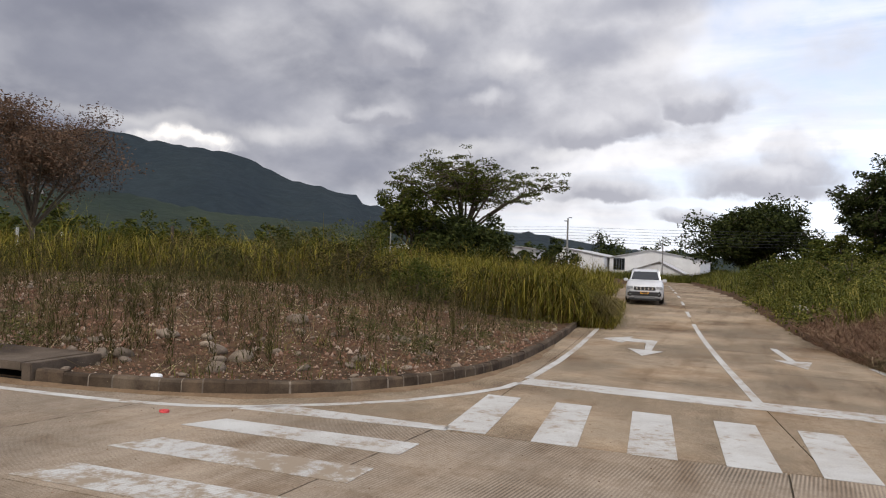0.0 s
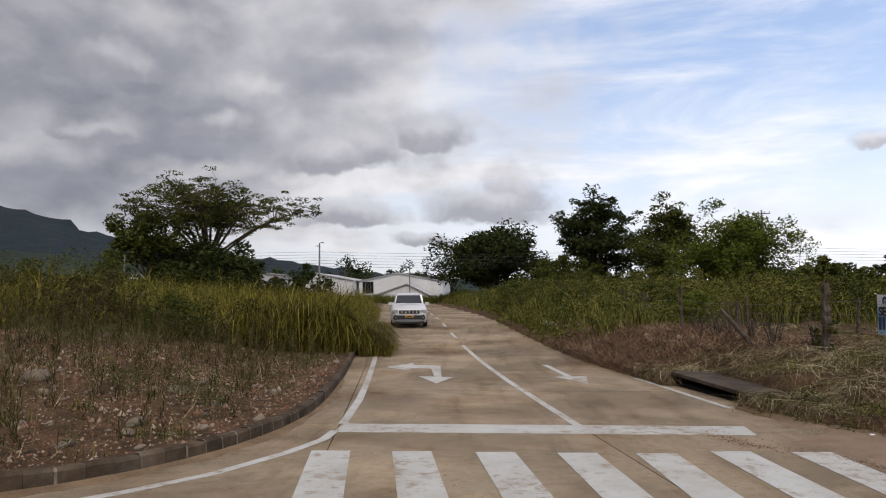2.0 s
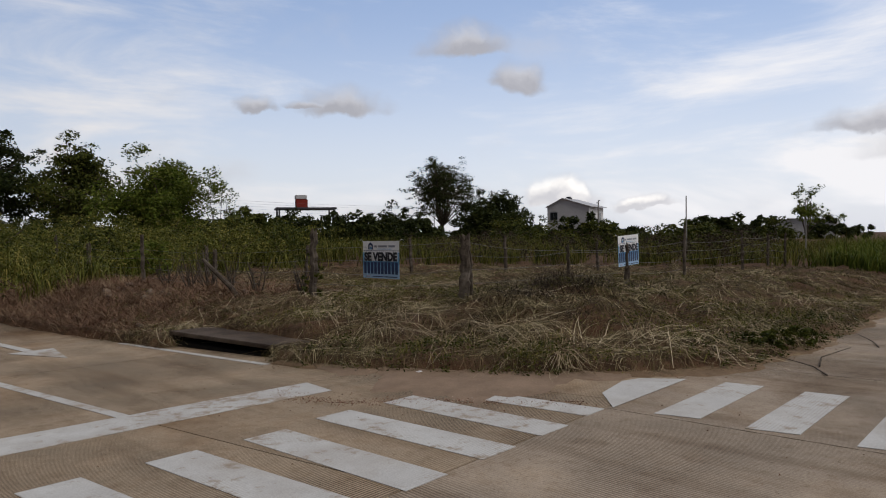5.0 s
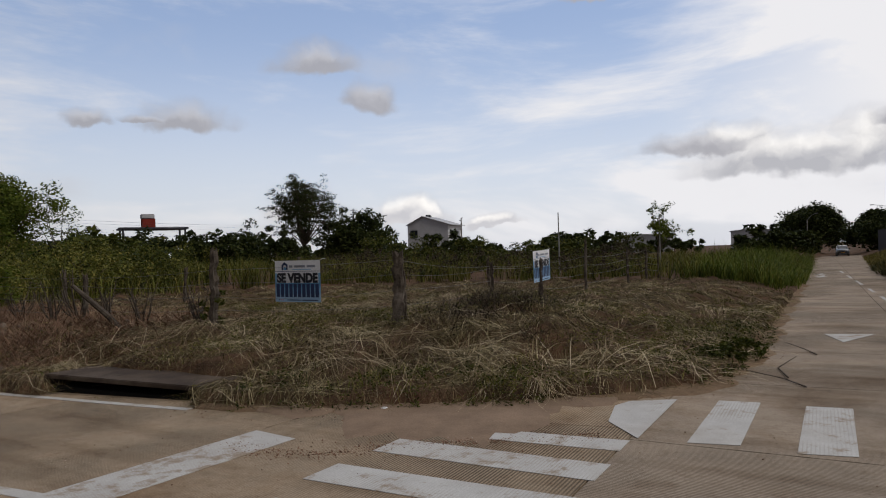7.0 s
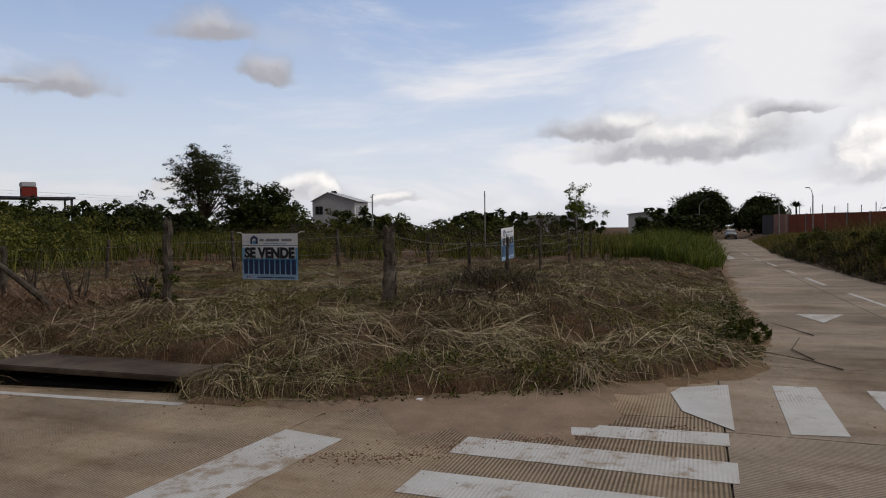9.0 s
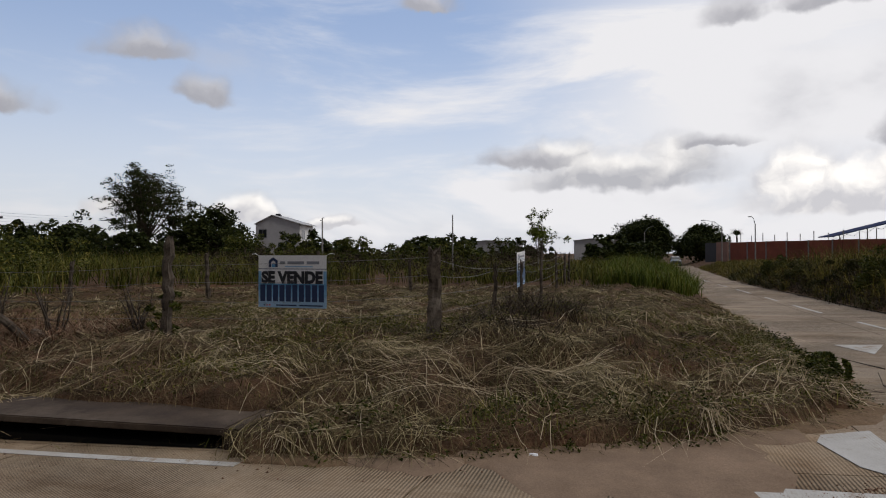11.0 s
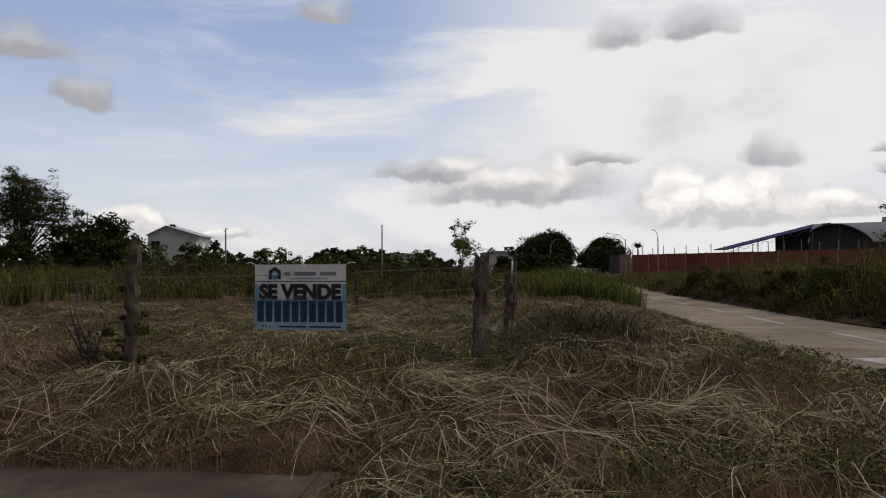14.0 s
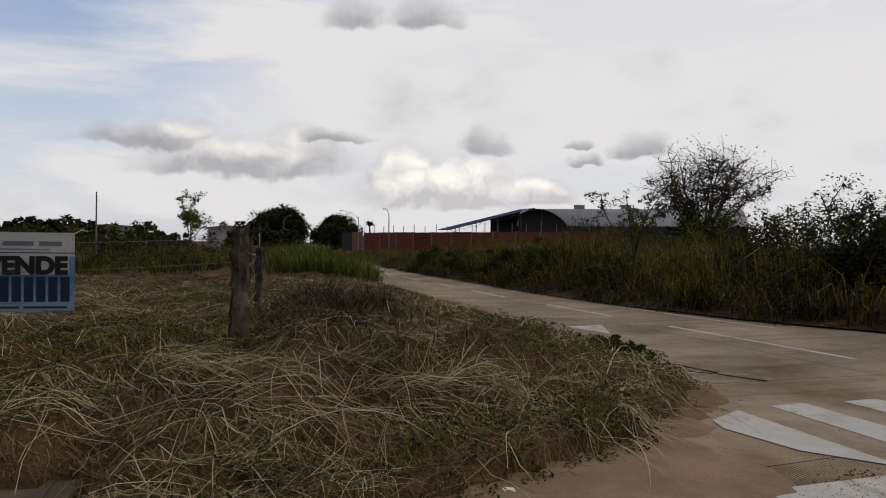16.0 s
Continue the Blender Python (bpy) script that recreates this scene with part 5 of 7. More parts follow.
for i, (bx, by, bw, bh) in enumerate(((26, -3.5, 5, 2.7), (21, -3.2, 4, 2.6), (38, -5, 6, 3.4), (28, -9, 7, 4), (19.0, -0.4, 2.4, 1.3), (24.0, 1.9, 2.2, 1.3), (29.5, 2.4, 3.2, 1.8), (34.0, 3.0, 2.6, 1.5), (41.0, 4.0, 3.0, 1.6), (46.5, 4.6, 2.4, 1.7))):
    bush(bx, by, bw, bh, "dull green shrub on the bank", (L_MID, G_DIM, G_OLIVE)[i % 3], 90 + i, 70, 60, 0.08)
for i, (az_, d, w, h) in enumerate(((-52, 62, 7, 5.0), (-47.5, 66, 7, 4.6), (-43, 64, 8, 4.8), (-37.5, 70, 6, 4.6), (-34, 75, 7, 4.2), (-58, 55, 8, 5), (-64, 50, 9, 6), (-28, 80, 8, 4.2))):
    bush(d * math.sin(radians(az_)), d * math.cos(radians(az_)), w, h, "rounded tree beyond the tall grass", L_MID, 110 + i, 70, 60, 0.2)
for i in range(46):
    az_ = -75 + i * 4.6 + random.uniform(-1.5, 1.5)
    if -16 < az_ < 2 or 82 < az_:
        continue
    d = random.uniform(105, 150)
    bush(d * math.sin(radians(az_)), d * math.cos(radians(az_)), random.uniform(9, 17), random.uniform(3.2, 5.0), "far dark tree on the skyline", L_DARK, 130 + i, 60, 42, 0.42)
for i, (bx, by, bw, bh) in enumerate(((-25, 140, 9, 9), (-17, 150, 13, 7.6), (-12, 146, 10, 6.2), (-8, 152, 10, 6.6), (-35, 142, 12, 7.0))):
    bush(bx, by, bw, bh, "dark tree behind the white sheds", L_DARK, 180 + i, 60, 60, 0.32)


for i, (bx, by, bw, bh) in enumerate(((-14.8, 25.6, 4.6, 2.3), (-19.0, 27.5, 5.0, 2.9), (-11.5, 25.8, 3.4, 2.2), (-23.5, 25.5, 4.2, 2.6), (-28.5, 23.0, 4.5, 2.4), (-16.8, 30.0, 5.0, 3.2), (-8.6, 26.0, 2.6, 1.9))):
    bush(bx, by, bw, bh, "tangled olive bush standing in the tall grass", (G_PLUME, G_OLIVE, L_MID)[i % 3], 400 + i, 80, 80, 0.06)
bush(-20.5, 23.5, 4.0, 1.9, "low green bush in the tall grass", G_OLIVE, 211, 60, 80, 0.055)
bush(-24.5, 20.5, 3.6, 1.8, "low green bush among dry weeds", G_PLUME, 212, 60, 80, 0.055)
for i, (bx, by, bw, bh) in enumerate(((5.5, 40.5, 5.0, 2.7), (10.5, 39.5, 5.0, 2.8), (2.6, 46.0, 5.0, 2.6), (8.2, 34.5, 3.2, 2.1), (13.5, 33.5, 4.0, 2.5), (16.5, 34.0, 3.4, 2.7), (12.0, 46.0, 6.0, 3.2))):
    bush(bx, by, bw, bh, "leafy mid-green bush beside the street", (L_MID, G_GREEN, L_MID)[i % 3], 220 + i, 60, 60, 0.08)

for i, (bx, by, bw, bh) in enumerate(((8, 90, 9, 5.4), (14, 86, 9, 5.0), (20, 82, 9, 5.0), (25.5, 76, 8, 4.4), (30, 72, 8, 4.3), (25, 66, 7, 3.6), (36, 76, 9, 4.5), (-36, 78, 9, 4.6), (-20, 76, 8, 4.4))):
    bush(bx, by, bw, bh, "dense dark tree in the row behind the weeds", L_DARK, 240 + i, 80, 70, 0.2)

# ---------------------------------------------------------------- kerbs, drains, dirt
def polyline(pts, step):
    out = []
    for (ax, ay), (bx, by) in zip(pts, pts[1:]):
        n = max(1, int(math.hypot(bx - ax, by - ay) / step))
        out += [(ax + (bx - ax) * k / n, ay + (by - ay) * k / n) for k in range(n)]
    return out + [pts[-1]]


def rounded(pts, times=2):
    for _ in range(times):
        q = [pts[0]]
        for a, b in zip(pts, pts[1:]):
            q += [(a[0] * .75 + b[0] * .25, a[1] * .75 + b[1] * .25), (a[0] * .25 + b[0] * .75, a[1] * .25 + b[1] * .75)]
        pts = q + [pts[-1]]
    return pts


def build_kerb():
    k = thing("kerb", Matrix(), "weathered dark concrete kerb round the corner lot", "kerb", kind="structure")
    pts = polyline(rounded([p for p in NW[2:15]] + [NW[15], NW[16]]), 0.9)
    r = random.Random(3)
    for a, b in zip(pts, pts[1:]):
        if math.hypot(b[0] - a[0], b[1] - a[1]) < 0.15 or (-11.6 < a[0] < -8.2 and a[1] < 7):
            continue
        d = Vector((b[0] - a[0], b[1] - a[1])).normalized()
        nrm = Vector((-d.y, d.x))                       # towards the lot
        g = 0.002
        v, f = [], []
        h = 0.195 + r.uniform(-0.014, 0.014)
        for p, s in ((a, g), (b, -g)):
            q = Vector(p) + d * s
            z = float(grade(q.x, q.y))
            for off, up in ((0.0, -0.06), (0.012, h - 0.03), (0.04, h), (0.15, h), (0.17, h - 0.02), (0.17, -0.06)):
                w = q + nrm * off
                v.append((w.x, w.y, z + up))
        for i in range(5):
            f.append((i, i + 1, i + 7, i + 6))
        f += [(5, 4, 3, 2, 1, 0), (6, 7, 8, 9, 10, 11)]
        mesh_object("kerb_stone", v, f, KERB, k)
        # pale mortar smeared over some joints
        if r.random() > 0.45:
            continue
        e = r.uniform(0.006, 0.018)
        v = []
        for s_ in (-e, e * r.uniform(0.5, 1)):
            q = Vector(a) + d * s_
            z = float(grade(q.x, q.y))
            for off, up in ((-0.005, r.uniform(-0.03, 0.03)), (0.006, h - 0.028), (0.038, h + 0.005), (0.12, h + 0.005)):
                w = q + nrm * off
                v.append((w.x, w.y, z + up))
        mesh_object("mortar_joint", v, [(i, i + 1, i + 5, i + 4) for i in range(3)], MORTAR, k)


def dirt_edge(pts, width, seed, label, mat=None):
    """Soil washed over the edge of the slabs, with a ragged rim."""
    r = np.random.default_rng(seed)
    pts = polyline(pts, 0.12)
    n = len(pts)
    rag = np.convolve(r.normal(0, 1, n + 8), np.ones(4) / 4, "same")[:n] + 0.8 * np.sin(np.arange(n) * 0.21 + seed)
    v, f = [], []
    for i, p in enumerate(pts):
        a, b = pts[max(i - 1, 0)], pts[min(i + 1, n - 1)]
        d = Vector((b[0] - a[0], b[1] - a[1])).normalized()
        nr = Vector((d.y, -d.x))
        w = max(0.06, width * (0.65 + 0.35 * rag[i])) * min(1.0, (i + 1) / 14, (n - i) / 14)
        for s, up in ((-0.15, 0.05), (0.0, 0.035), (0.45, 0.018 + 0.004 * r.normal()), (0.8, 0.012), (1.0, 0.001)):
            q = Vector(p) + nr * (w * s if s > 0 else s)
            v.append((q.x, q.y, float(grade(q.x, q.y)) + up + 0.007 * (s < 1 and s > 0)))
    for i in range(n - 1):
        for k in range(4):
            a = i * 5 + k
            f.append((a, a + 1, a + 6, a + 5))
    ob = mesh_object("dirt", v, f, mat or DIRT, None, label, True)
    tagged(ob, category="dirt", kind="stuff")


def drain_inlet(m, length, depth, label, slot=0.16, cover=0.09):
    """A kerb inlet: a thick cover slab over a dark slot, on end blocks, with a sunken box behind."""
    t = thing("drain_inlet", m, label, "drain", kind="structure")
    bm = boxes(((0, 0.0, slot), (length, depth, slot + cover)), bevel=0.014)
    part("cover_slab", bm, INLET, t)
    part("end_block", boxes(((-0.16, 0.02, -0.1), (0.02, depth, slot + cover - 0.01)), bevel=0.012), INLET, t)
    part("end_block", boxes(((length - 0.02, 0.02, -0.1), (length + 0.16, depth, slot + cover - 0.01)), bevel=0.012), INLET, t)
    part("back_wall", boxes(((0.02, depth - 0.1, -0.1), (length - 0.02, depth - 0.02, slot - 0.003))), INLET, t)
    # the deep pit's shade as a black box just above the slabs
    part("pit_floor", boxes(((0.02, 0.06, -0.12), (length - 0.02, depth - 0.1, 0.035))), PIT_SHADE, t, "black floor painting the shade of the pit")


build_kerb()
dirt_edge([(4.1, 13.9), (4.25, 13.3), (4.7, 12.0), (5.3, 10.8), (6.0, 9.6), (6.9, 8.6), (8.2, 7.75), (10, 7.65), (13.2, 7.85), (22, 8.5), (40, 9.8)], 0.34, 2, "red-brown soil washed off the verge over the slabs")
dirt_edge([(4.35, 12.9), (4.6, 12.3), (4.9, 11.5), (5.3, 10.75), (5.8, 9.9), (6.4, 9.1), (7.2, 8.5)], 1.75, 9, "pale red sand washed over the slabs from the verge", SAND)
dirt_edge([(-4.1, 19), (-3.75, 16.5), (-3.45, 13.5), (-3.45, 12), (-3.62, 10.6), (-3.95, 9.4), (-4.55, 8.3), (-5.4, 7.5), (-6.4, 7.0), (-7.8, 6.65), (-10, 6.4)][::-1], 0.20, 5, "grit in the gutter along the kerb")
dirt_edge([(51, 6.6), (37, 5.0), (28.7, 4.2), (19.4, 3.1), (15.3, 2.2), (13.9, 1.7), (12, 0.9), (9, -0.4)][::-1], 0.25, 6, "soil along the far edge of the main road")
_a = math.atan2(17.9 - 13.95, 3.72 - 4.18)
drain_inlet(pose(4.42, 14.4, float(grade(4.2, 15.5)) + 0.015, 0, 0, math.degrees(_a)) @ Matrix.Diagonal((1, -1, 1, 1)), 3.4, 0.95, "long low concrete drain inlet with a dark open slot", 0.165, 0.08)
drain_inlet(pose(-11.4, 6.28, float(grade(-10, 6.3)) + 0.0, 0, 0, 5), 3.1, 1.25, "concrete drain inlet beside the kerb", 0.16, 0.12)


# ---------------------------------------------------------------- stones
def stone_mesh(seed):
    r = random.Random(seed)
    bm = bmesh.new()
    bmesh.ops.create_icosphere(bm, subdivisions=2, radius=0.5)
    k = Vector((r.uniform(0, 9), r.uniform(0, 9), seed))
    for v in bm.verts:
        v.co *= 1 + 0.45 * noise.noise(v.co * 1.6 + k) + 0.12 * noise.noise(v.co * 5 + k)
        v.co.z *= 0.68
    me = bpy.data.meshes.new("stone")
    bm.to_mesh(me)
    bm.free()
    me.polygons.foreach_set("use_smooth", [True] * len(me.polygons))
    me.materials.append(STONE)
    return me


STONES = [stone_mesh(s) for s in range(6)]


def put_stone(x, y, s, i, label, group):
    ob = new("stone", STONES[i % 6])
    ob.matrix_basis = pose(x, y, float(surface(x, y)) + s * 0.12, random.uniform(-15, 15), random.uniform(-15, 15), random.uniform(0, 360)) @ Matrix.Diagonal((s * random.uniform(0.8, 1.3), s, s * random.uniform(0.7, 1.1), 1))
    tagged(ob, label, "stone", group)


for i, (x, y, s) in enumerate(((-8.4, 8.3, 0.34), (-8.75, 8.2, 0.30), (-8.05, 8.05, 0.2), (-7.6, 9.6, 0.36), (-6.9, 9.4, 0.42), (-9.4, 10.2, 0.40), (-5.6, 9.3, 0.22), (-6.6, 8.5, 0.26), (-5.2, 10.1, 0.2), (-4.4, 10.6, 0.17), (-5.0, 12.6, 0.25), (-6.2, 13.8, 0.4), (-8.4, 13.0, 0.45))):
    put_stone(x, y, s, i, "rounded tan field stone lying on the rubble", "large stones on the corner lot")
i = 0
while i < 255:
    x, y = random.uniform(-20, -3.6), random.uniform(7, 23)
    if nw(np.array(x), np.array(y)) > 0.3 and float(tall_nw(np.array(x), np.array(y))) < 0.3:
        put_stone(x, y, random.uniform(0.05, 0.24) * random.uniform(0.6, 1.15), i, "small pale stone lying on the rubble", "small stones on the corner lot")
        i += 1
for i in range(26):
    x, y = random.uniform(3.4, 9), random.uniform(19, 28)
    if ne(np.array(x), np.array(y)) > 0.3:
        put_stone(x, y, random.uniform(0.08, 0.3), i, "broken stone lying in the cut brush", "stones beside the street")


def gravel(n, lo, hi, keep, size, label):
    p = scatter(n, lo, hi, keep)
    k = len(p)
    o = np.array([(1, 0, 0), (-.5, .87, 0), (-.5, -.87, 0), (0, 0, .9), (0, 0, -.5)])
    s = U(size[0], size[1], k)[:, None, None]
    a = U(0, 6.28, k)
    rot = np.stack([np.stack([np.cos(a), -np.sin(a), 0 * a], 1), np.stack([np.sin(a), np.cos(a), 0 * a], 1), np.stack([0 * a, 0 * a, 0 * a + 1], 1)], 1)
    v = np.einsum("kij,vj->kvi", rot, o) * s * U(0.7, 1.3, (k, 5, 1)) + p[:, None, :]
    t = np.array([(0, 1, 3), (1, 2, 3), (2, 0, 3), (1, 0, 4), (2, 1, 4), (0, 2, 4)])
    ob = from_arrays("gravel", v.reshape(-1, 3), np.zeros((0, 4), int), (np.arange(k)[:, None, None] * 5 + t[None]).reshape(-1, 3), blade_material("gravel_stone", [(0.075, 0.040, 0.026), (0.15, 0.078, 0.050), (0.22, 0.125, 0.085), (0.38, 0.30, 0.24)], 0.95, 0.0))
    tagged(ob, label, "gravel", kind="stuff")


gravel(30000, (-20, 6.5), (-3.3, 22), lambda x, y: smooth((nw(x, y) - 0.12) / 0.3) * (1 - tall_nw(x, y)) * np.clip(1.3 - 0.05 * nw(x, y), 0.2, 1), (0.008, 0.034), "red-brown gravel and clods on the corner lot")
gravel(2600, (-20, 6.8), (-3.5, 22), lambda x, y: smooth((nw(x, y) - 0.2) / 0.3) * (1 - tall_nw(x, y)) * smooth((rolling(x, y, 1.1) + 0.3) / 0.5), (0.03, 0.085), "pale and red-brown stones among the clods")
gravel(1500, (3.6, 7.2), (12, 20), lambda x, y: (ne(x, y) > -0.7) * (ne(x, y) < 0.2), (0.005, 0.018), "small clods on the slab edge")
gravel(2200, (-8, 3), (6, 24), lambda x, y: np.where(np.maximum(nw(x, y), ne(x, y)) < -0.1, 0.5, 0), (0.004, 0.012), "grit scattered on the slabs")


RIM = np.array([(2.95, 11.7), (2.85, 11.2), (3.1, 10.5), (3.65, 9.95), (4.0, 9.5), (4.75, 8.3)])


def near_rim(x, y):
    """High along the front of the washed sand, where the coarse grains lie."""
    d = np.full(x.shape, 9.0)
    for (ax, ay), (bx, by) in zip(RIM[:-1], RIM[1:]):
        s = np.clip(((x - ax) * (bx - ax) + (y - ay) * (by - ay)) / ((bx - ax) ** 2 + (by - ay) ** 2), 0, 1)
        d = np.minimum(d, np.hypot(x - ax - s * (bx - ax), y - ay - s * (by - ay)))
    return np.exp(-(d / 0.13) ** 2) + 0.05 * np.exp(-(d / 0.6) ** 2)


gravel(16000, (2.4, 8.0), (5.4, 12.2), near_rim, (0.005, 0.015), "dark grains along the rim of the washed sand")


# ---------------------------------------------------------------- fence and signs
def fence_post(x, y, h, r, seed, label, lean=(0, 0), square=False):
    """A rough post: ridged along its length, split and uneven at the top."""
    rnd = random.Random(seed)
    z = float(surface(x, y)) - 0.15
    t = thing("fence_post", pose(x, y, z), label, "fence post", "fence posts of the cut lot")
    n = 14
    pts = [(lean[0] * k / n + rnd.uniform(-.02, .02), lean[1] * k / n + rnd.uniform(-.02, .02), (h + 0.15) * k / n) for k in range(n + 1)]
    v, f = tube(pts, [r * (1.12 - 0.25 * k / n) * rnd.uniform(0.88, 1.12) for k in range(n + 1)], 4 if square else 12)
    if not square:
        ridge_ = [rnd.uniform(-.32, .28) for _ in range(12)]
        for k in range(len(v)):
            c = Vector(pts[k // 12])
            d = v[k] - c
            v[k] = c + d * (1 + ridge_[k % 12] + rnd.uniform(-.14, .14)) + Vector((0, 0, rnd.uniform(-.03, .03) + (.09 * ridge_[k % 12] * 3 if k // 12 == n else 0)))
    mesh_object("post", v, f, POSTWOOD, t)
    return t


v, f = tube([(6.95, 20.2, float(surface(6.95, 20.2)) - .05), (6.8, 20.6, 0.55), (6.62, 21.1, 0.95), (6.5, 21.5, 1.25)], [0.075, 0.068, 0.06, 0.045], 8)
tagged(mesh_object("fallen_branch", v, f, POSTWOOD), "dark dead branch leaning at the fence line", "branch")
POSTS_STREET = [(6.2, 33.5, 1.5, 0.05), (6.43, 30.5, 1.45, 0.07), (6.75, 26.3, 1.75, 0.055), (7.25, 22.3, 1.3, 0.06), (7.8, 18.2, 1.75, 0.085), (8.47, 13.57, 1.45, 0.105)]
POSTS_MAIN = [(8.47, 13.57, 1.45, 0.105), (12.3, 13.66, 1.15, 0.04), (15.35, 13.86, 1.2, 0.05), (19.6, 14.2, 1.85, 0.05), (26.2, 14.9, 1.5, 0.05), (29.6, 15.2, 1.4, 0.05), (32.6, 15.5, 1.6, 0.055)]
for k, (x, y, h, r) in enumerate(POSTS_STREET):
    fence_post(x, y, h, r, 20 + k, "rough grey weathered wooden fence post, split at the top" if h > 1.6 else "thin grey wooden fence stake", (random.uniform(-.05, .05), random.uniform(-.05, .05)))
fence_post(8.66, 13.50, 1.38, 0.035, 88, "split grey slat leaning on the corner post", (-.08, .05))
for k, (x, y, h, r) in enumerate(POSTS_MAIN[1:]):
    fence_post(x, y, h, r, 40 + k, "grey wooden fence stake in the cut grass", (random.uniform(-.06, .06), random.uniform(-.06, .06)))
for k, (x, y, h, r) in enumerate(((16.9, 24.6, 1.5, 0.06), (20.5, 22.6, 1.6, 0.07), (12.6, 25.8, 1.3, 0.05), (24.5, 20.6, 1.4, 0.06), (9.6, 27.6, 1.3, 0.05))):
    fence_post(x, y, h, r, 60 + k, "grey wooden post of the back fence", (random.uniform(-.08, .08), random.uniform(-.08, .08)))
for k, (x, y, h) in enumerate(((-34.2, 24.0, 1.9), (-31.6, 24.6, 1.7), (-26.0, 26.5, 2.2))):
    z = float(surface(x, y))
    t = thing("fence_post", pose(x, y, z - 0.1), "white painted concrete fence post" if k < 2 else "dark wooden post in the grass", "fence post")
    part("post", boxes(((-.06, -.06, 0), (.06, .06, h + 0.3)), bevel=0.01), WHITEWALL if k < 2 else BARK, t)


def wire(a, b, sag, r, barbs=False):
    pts = [Vector(a).lerp(Vector(b), k / 10) - Vector((0, 0, sag * 4 * (k / 10) * (1 - k / 10))) for k in range(11)]
    out = [tube(pts, r, 4, False)]
    if barbs:
        L = (Vector(b) - Vector(a)).length
        for k in range(int(L / 0.16)):
            f = (k + .5) / (L / 0.16)
            p = Vector(a).lerp(Vector(b), f) - Vector((0, 0, sag * 4 * f * (1 - f)))
            out.append(tube([p + Vector((0.008, -0.008, -0.02)), p + Vector((-0.008, 0.008, 0.02))], 0.0018, 3, False))
    return out


for line in (POSTS_STREET, POSTS_MAIN):
    fw = thing("wire_fence", Matrix(), "rusty barbed wire strung between the fence posts", "wire fence")
    for hgt in (0.42, 0.72, 1.02, 1.30):
        pieces = []
        for (ax, ay, ah, _), (bx, by, bh, _) in zip(line, line[1:]):
            za, zb = float(surface(ax, ay)) + min(hgt, ah - .08), float(surface(bx, by)) + min(hgt, bh - .08)
            pieces += wire((ax, ay, za), (bx, by, zb), random.uniform(0.02, 0.10), 0.0028, True)
        v, f = join(pieces)
        mesh_object("strand", v, f, WIRE, fw)

SIGNWHITE = plain("banner_white", (0.88, 0.88, 0.90), 0.45)
SIGNPALE = plain("banner_pale_blue", (0.36, 0.56, 0.78), 0.45)
SIGNBLUE = plain("banner_blue", (0.12, 0.34, 0.60), 0.45)
SIGNMID = plain("banner_mid_blue", (0.21, 0.44, 0.69), 0.45)
INK = plain("black_ink", (0.012, 0.013, 0.022), 0.5)
NAVY = plain("navy_ink", (0.014, 0.035, 0.11), 0.5)
GREYINK = plain("grey_ink", (0.25, 0.27, 0.32), 0.5)
REDINK = plain("red_ink", (0.55, 0.05, 0.05), 0.5)


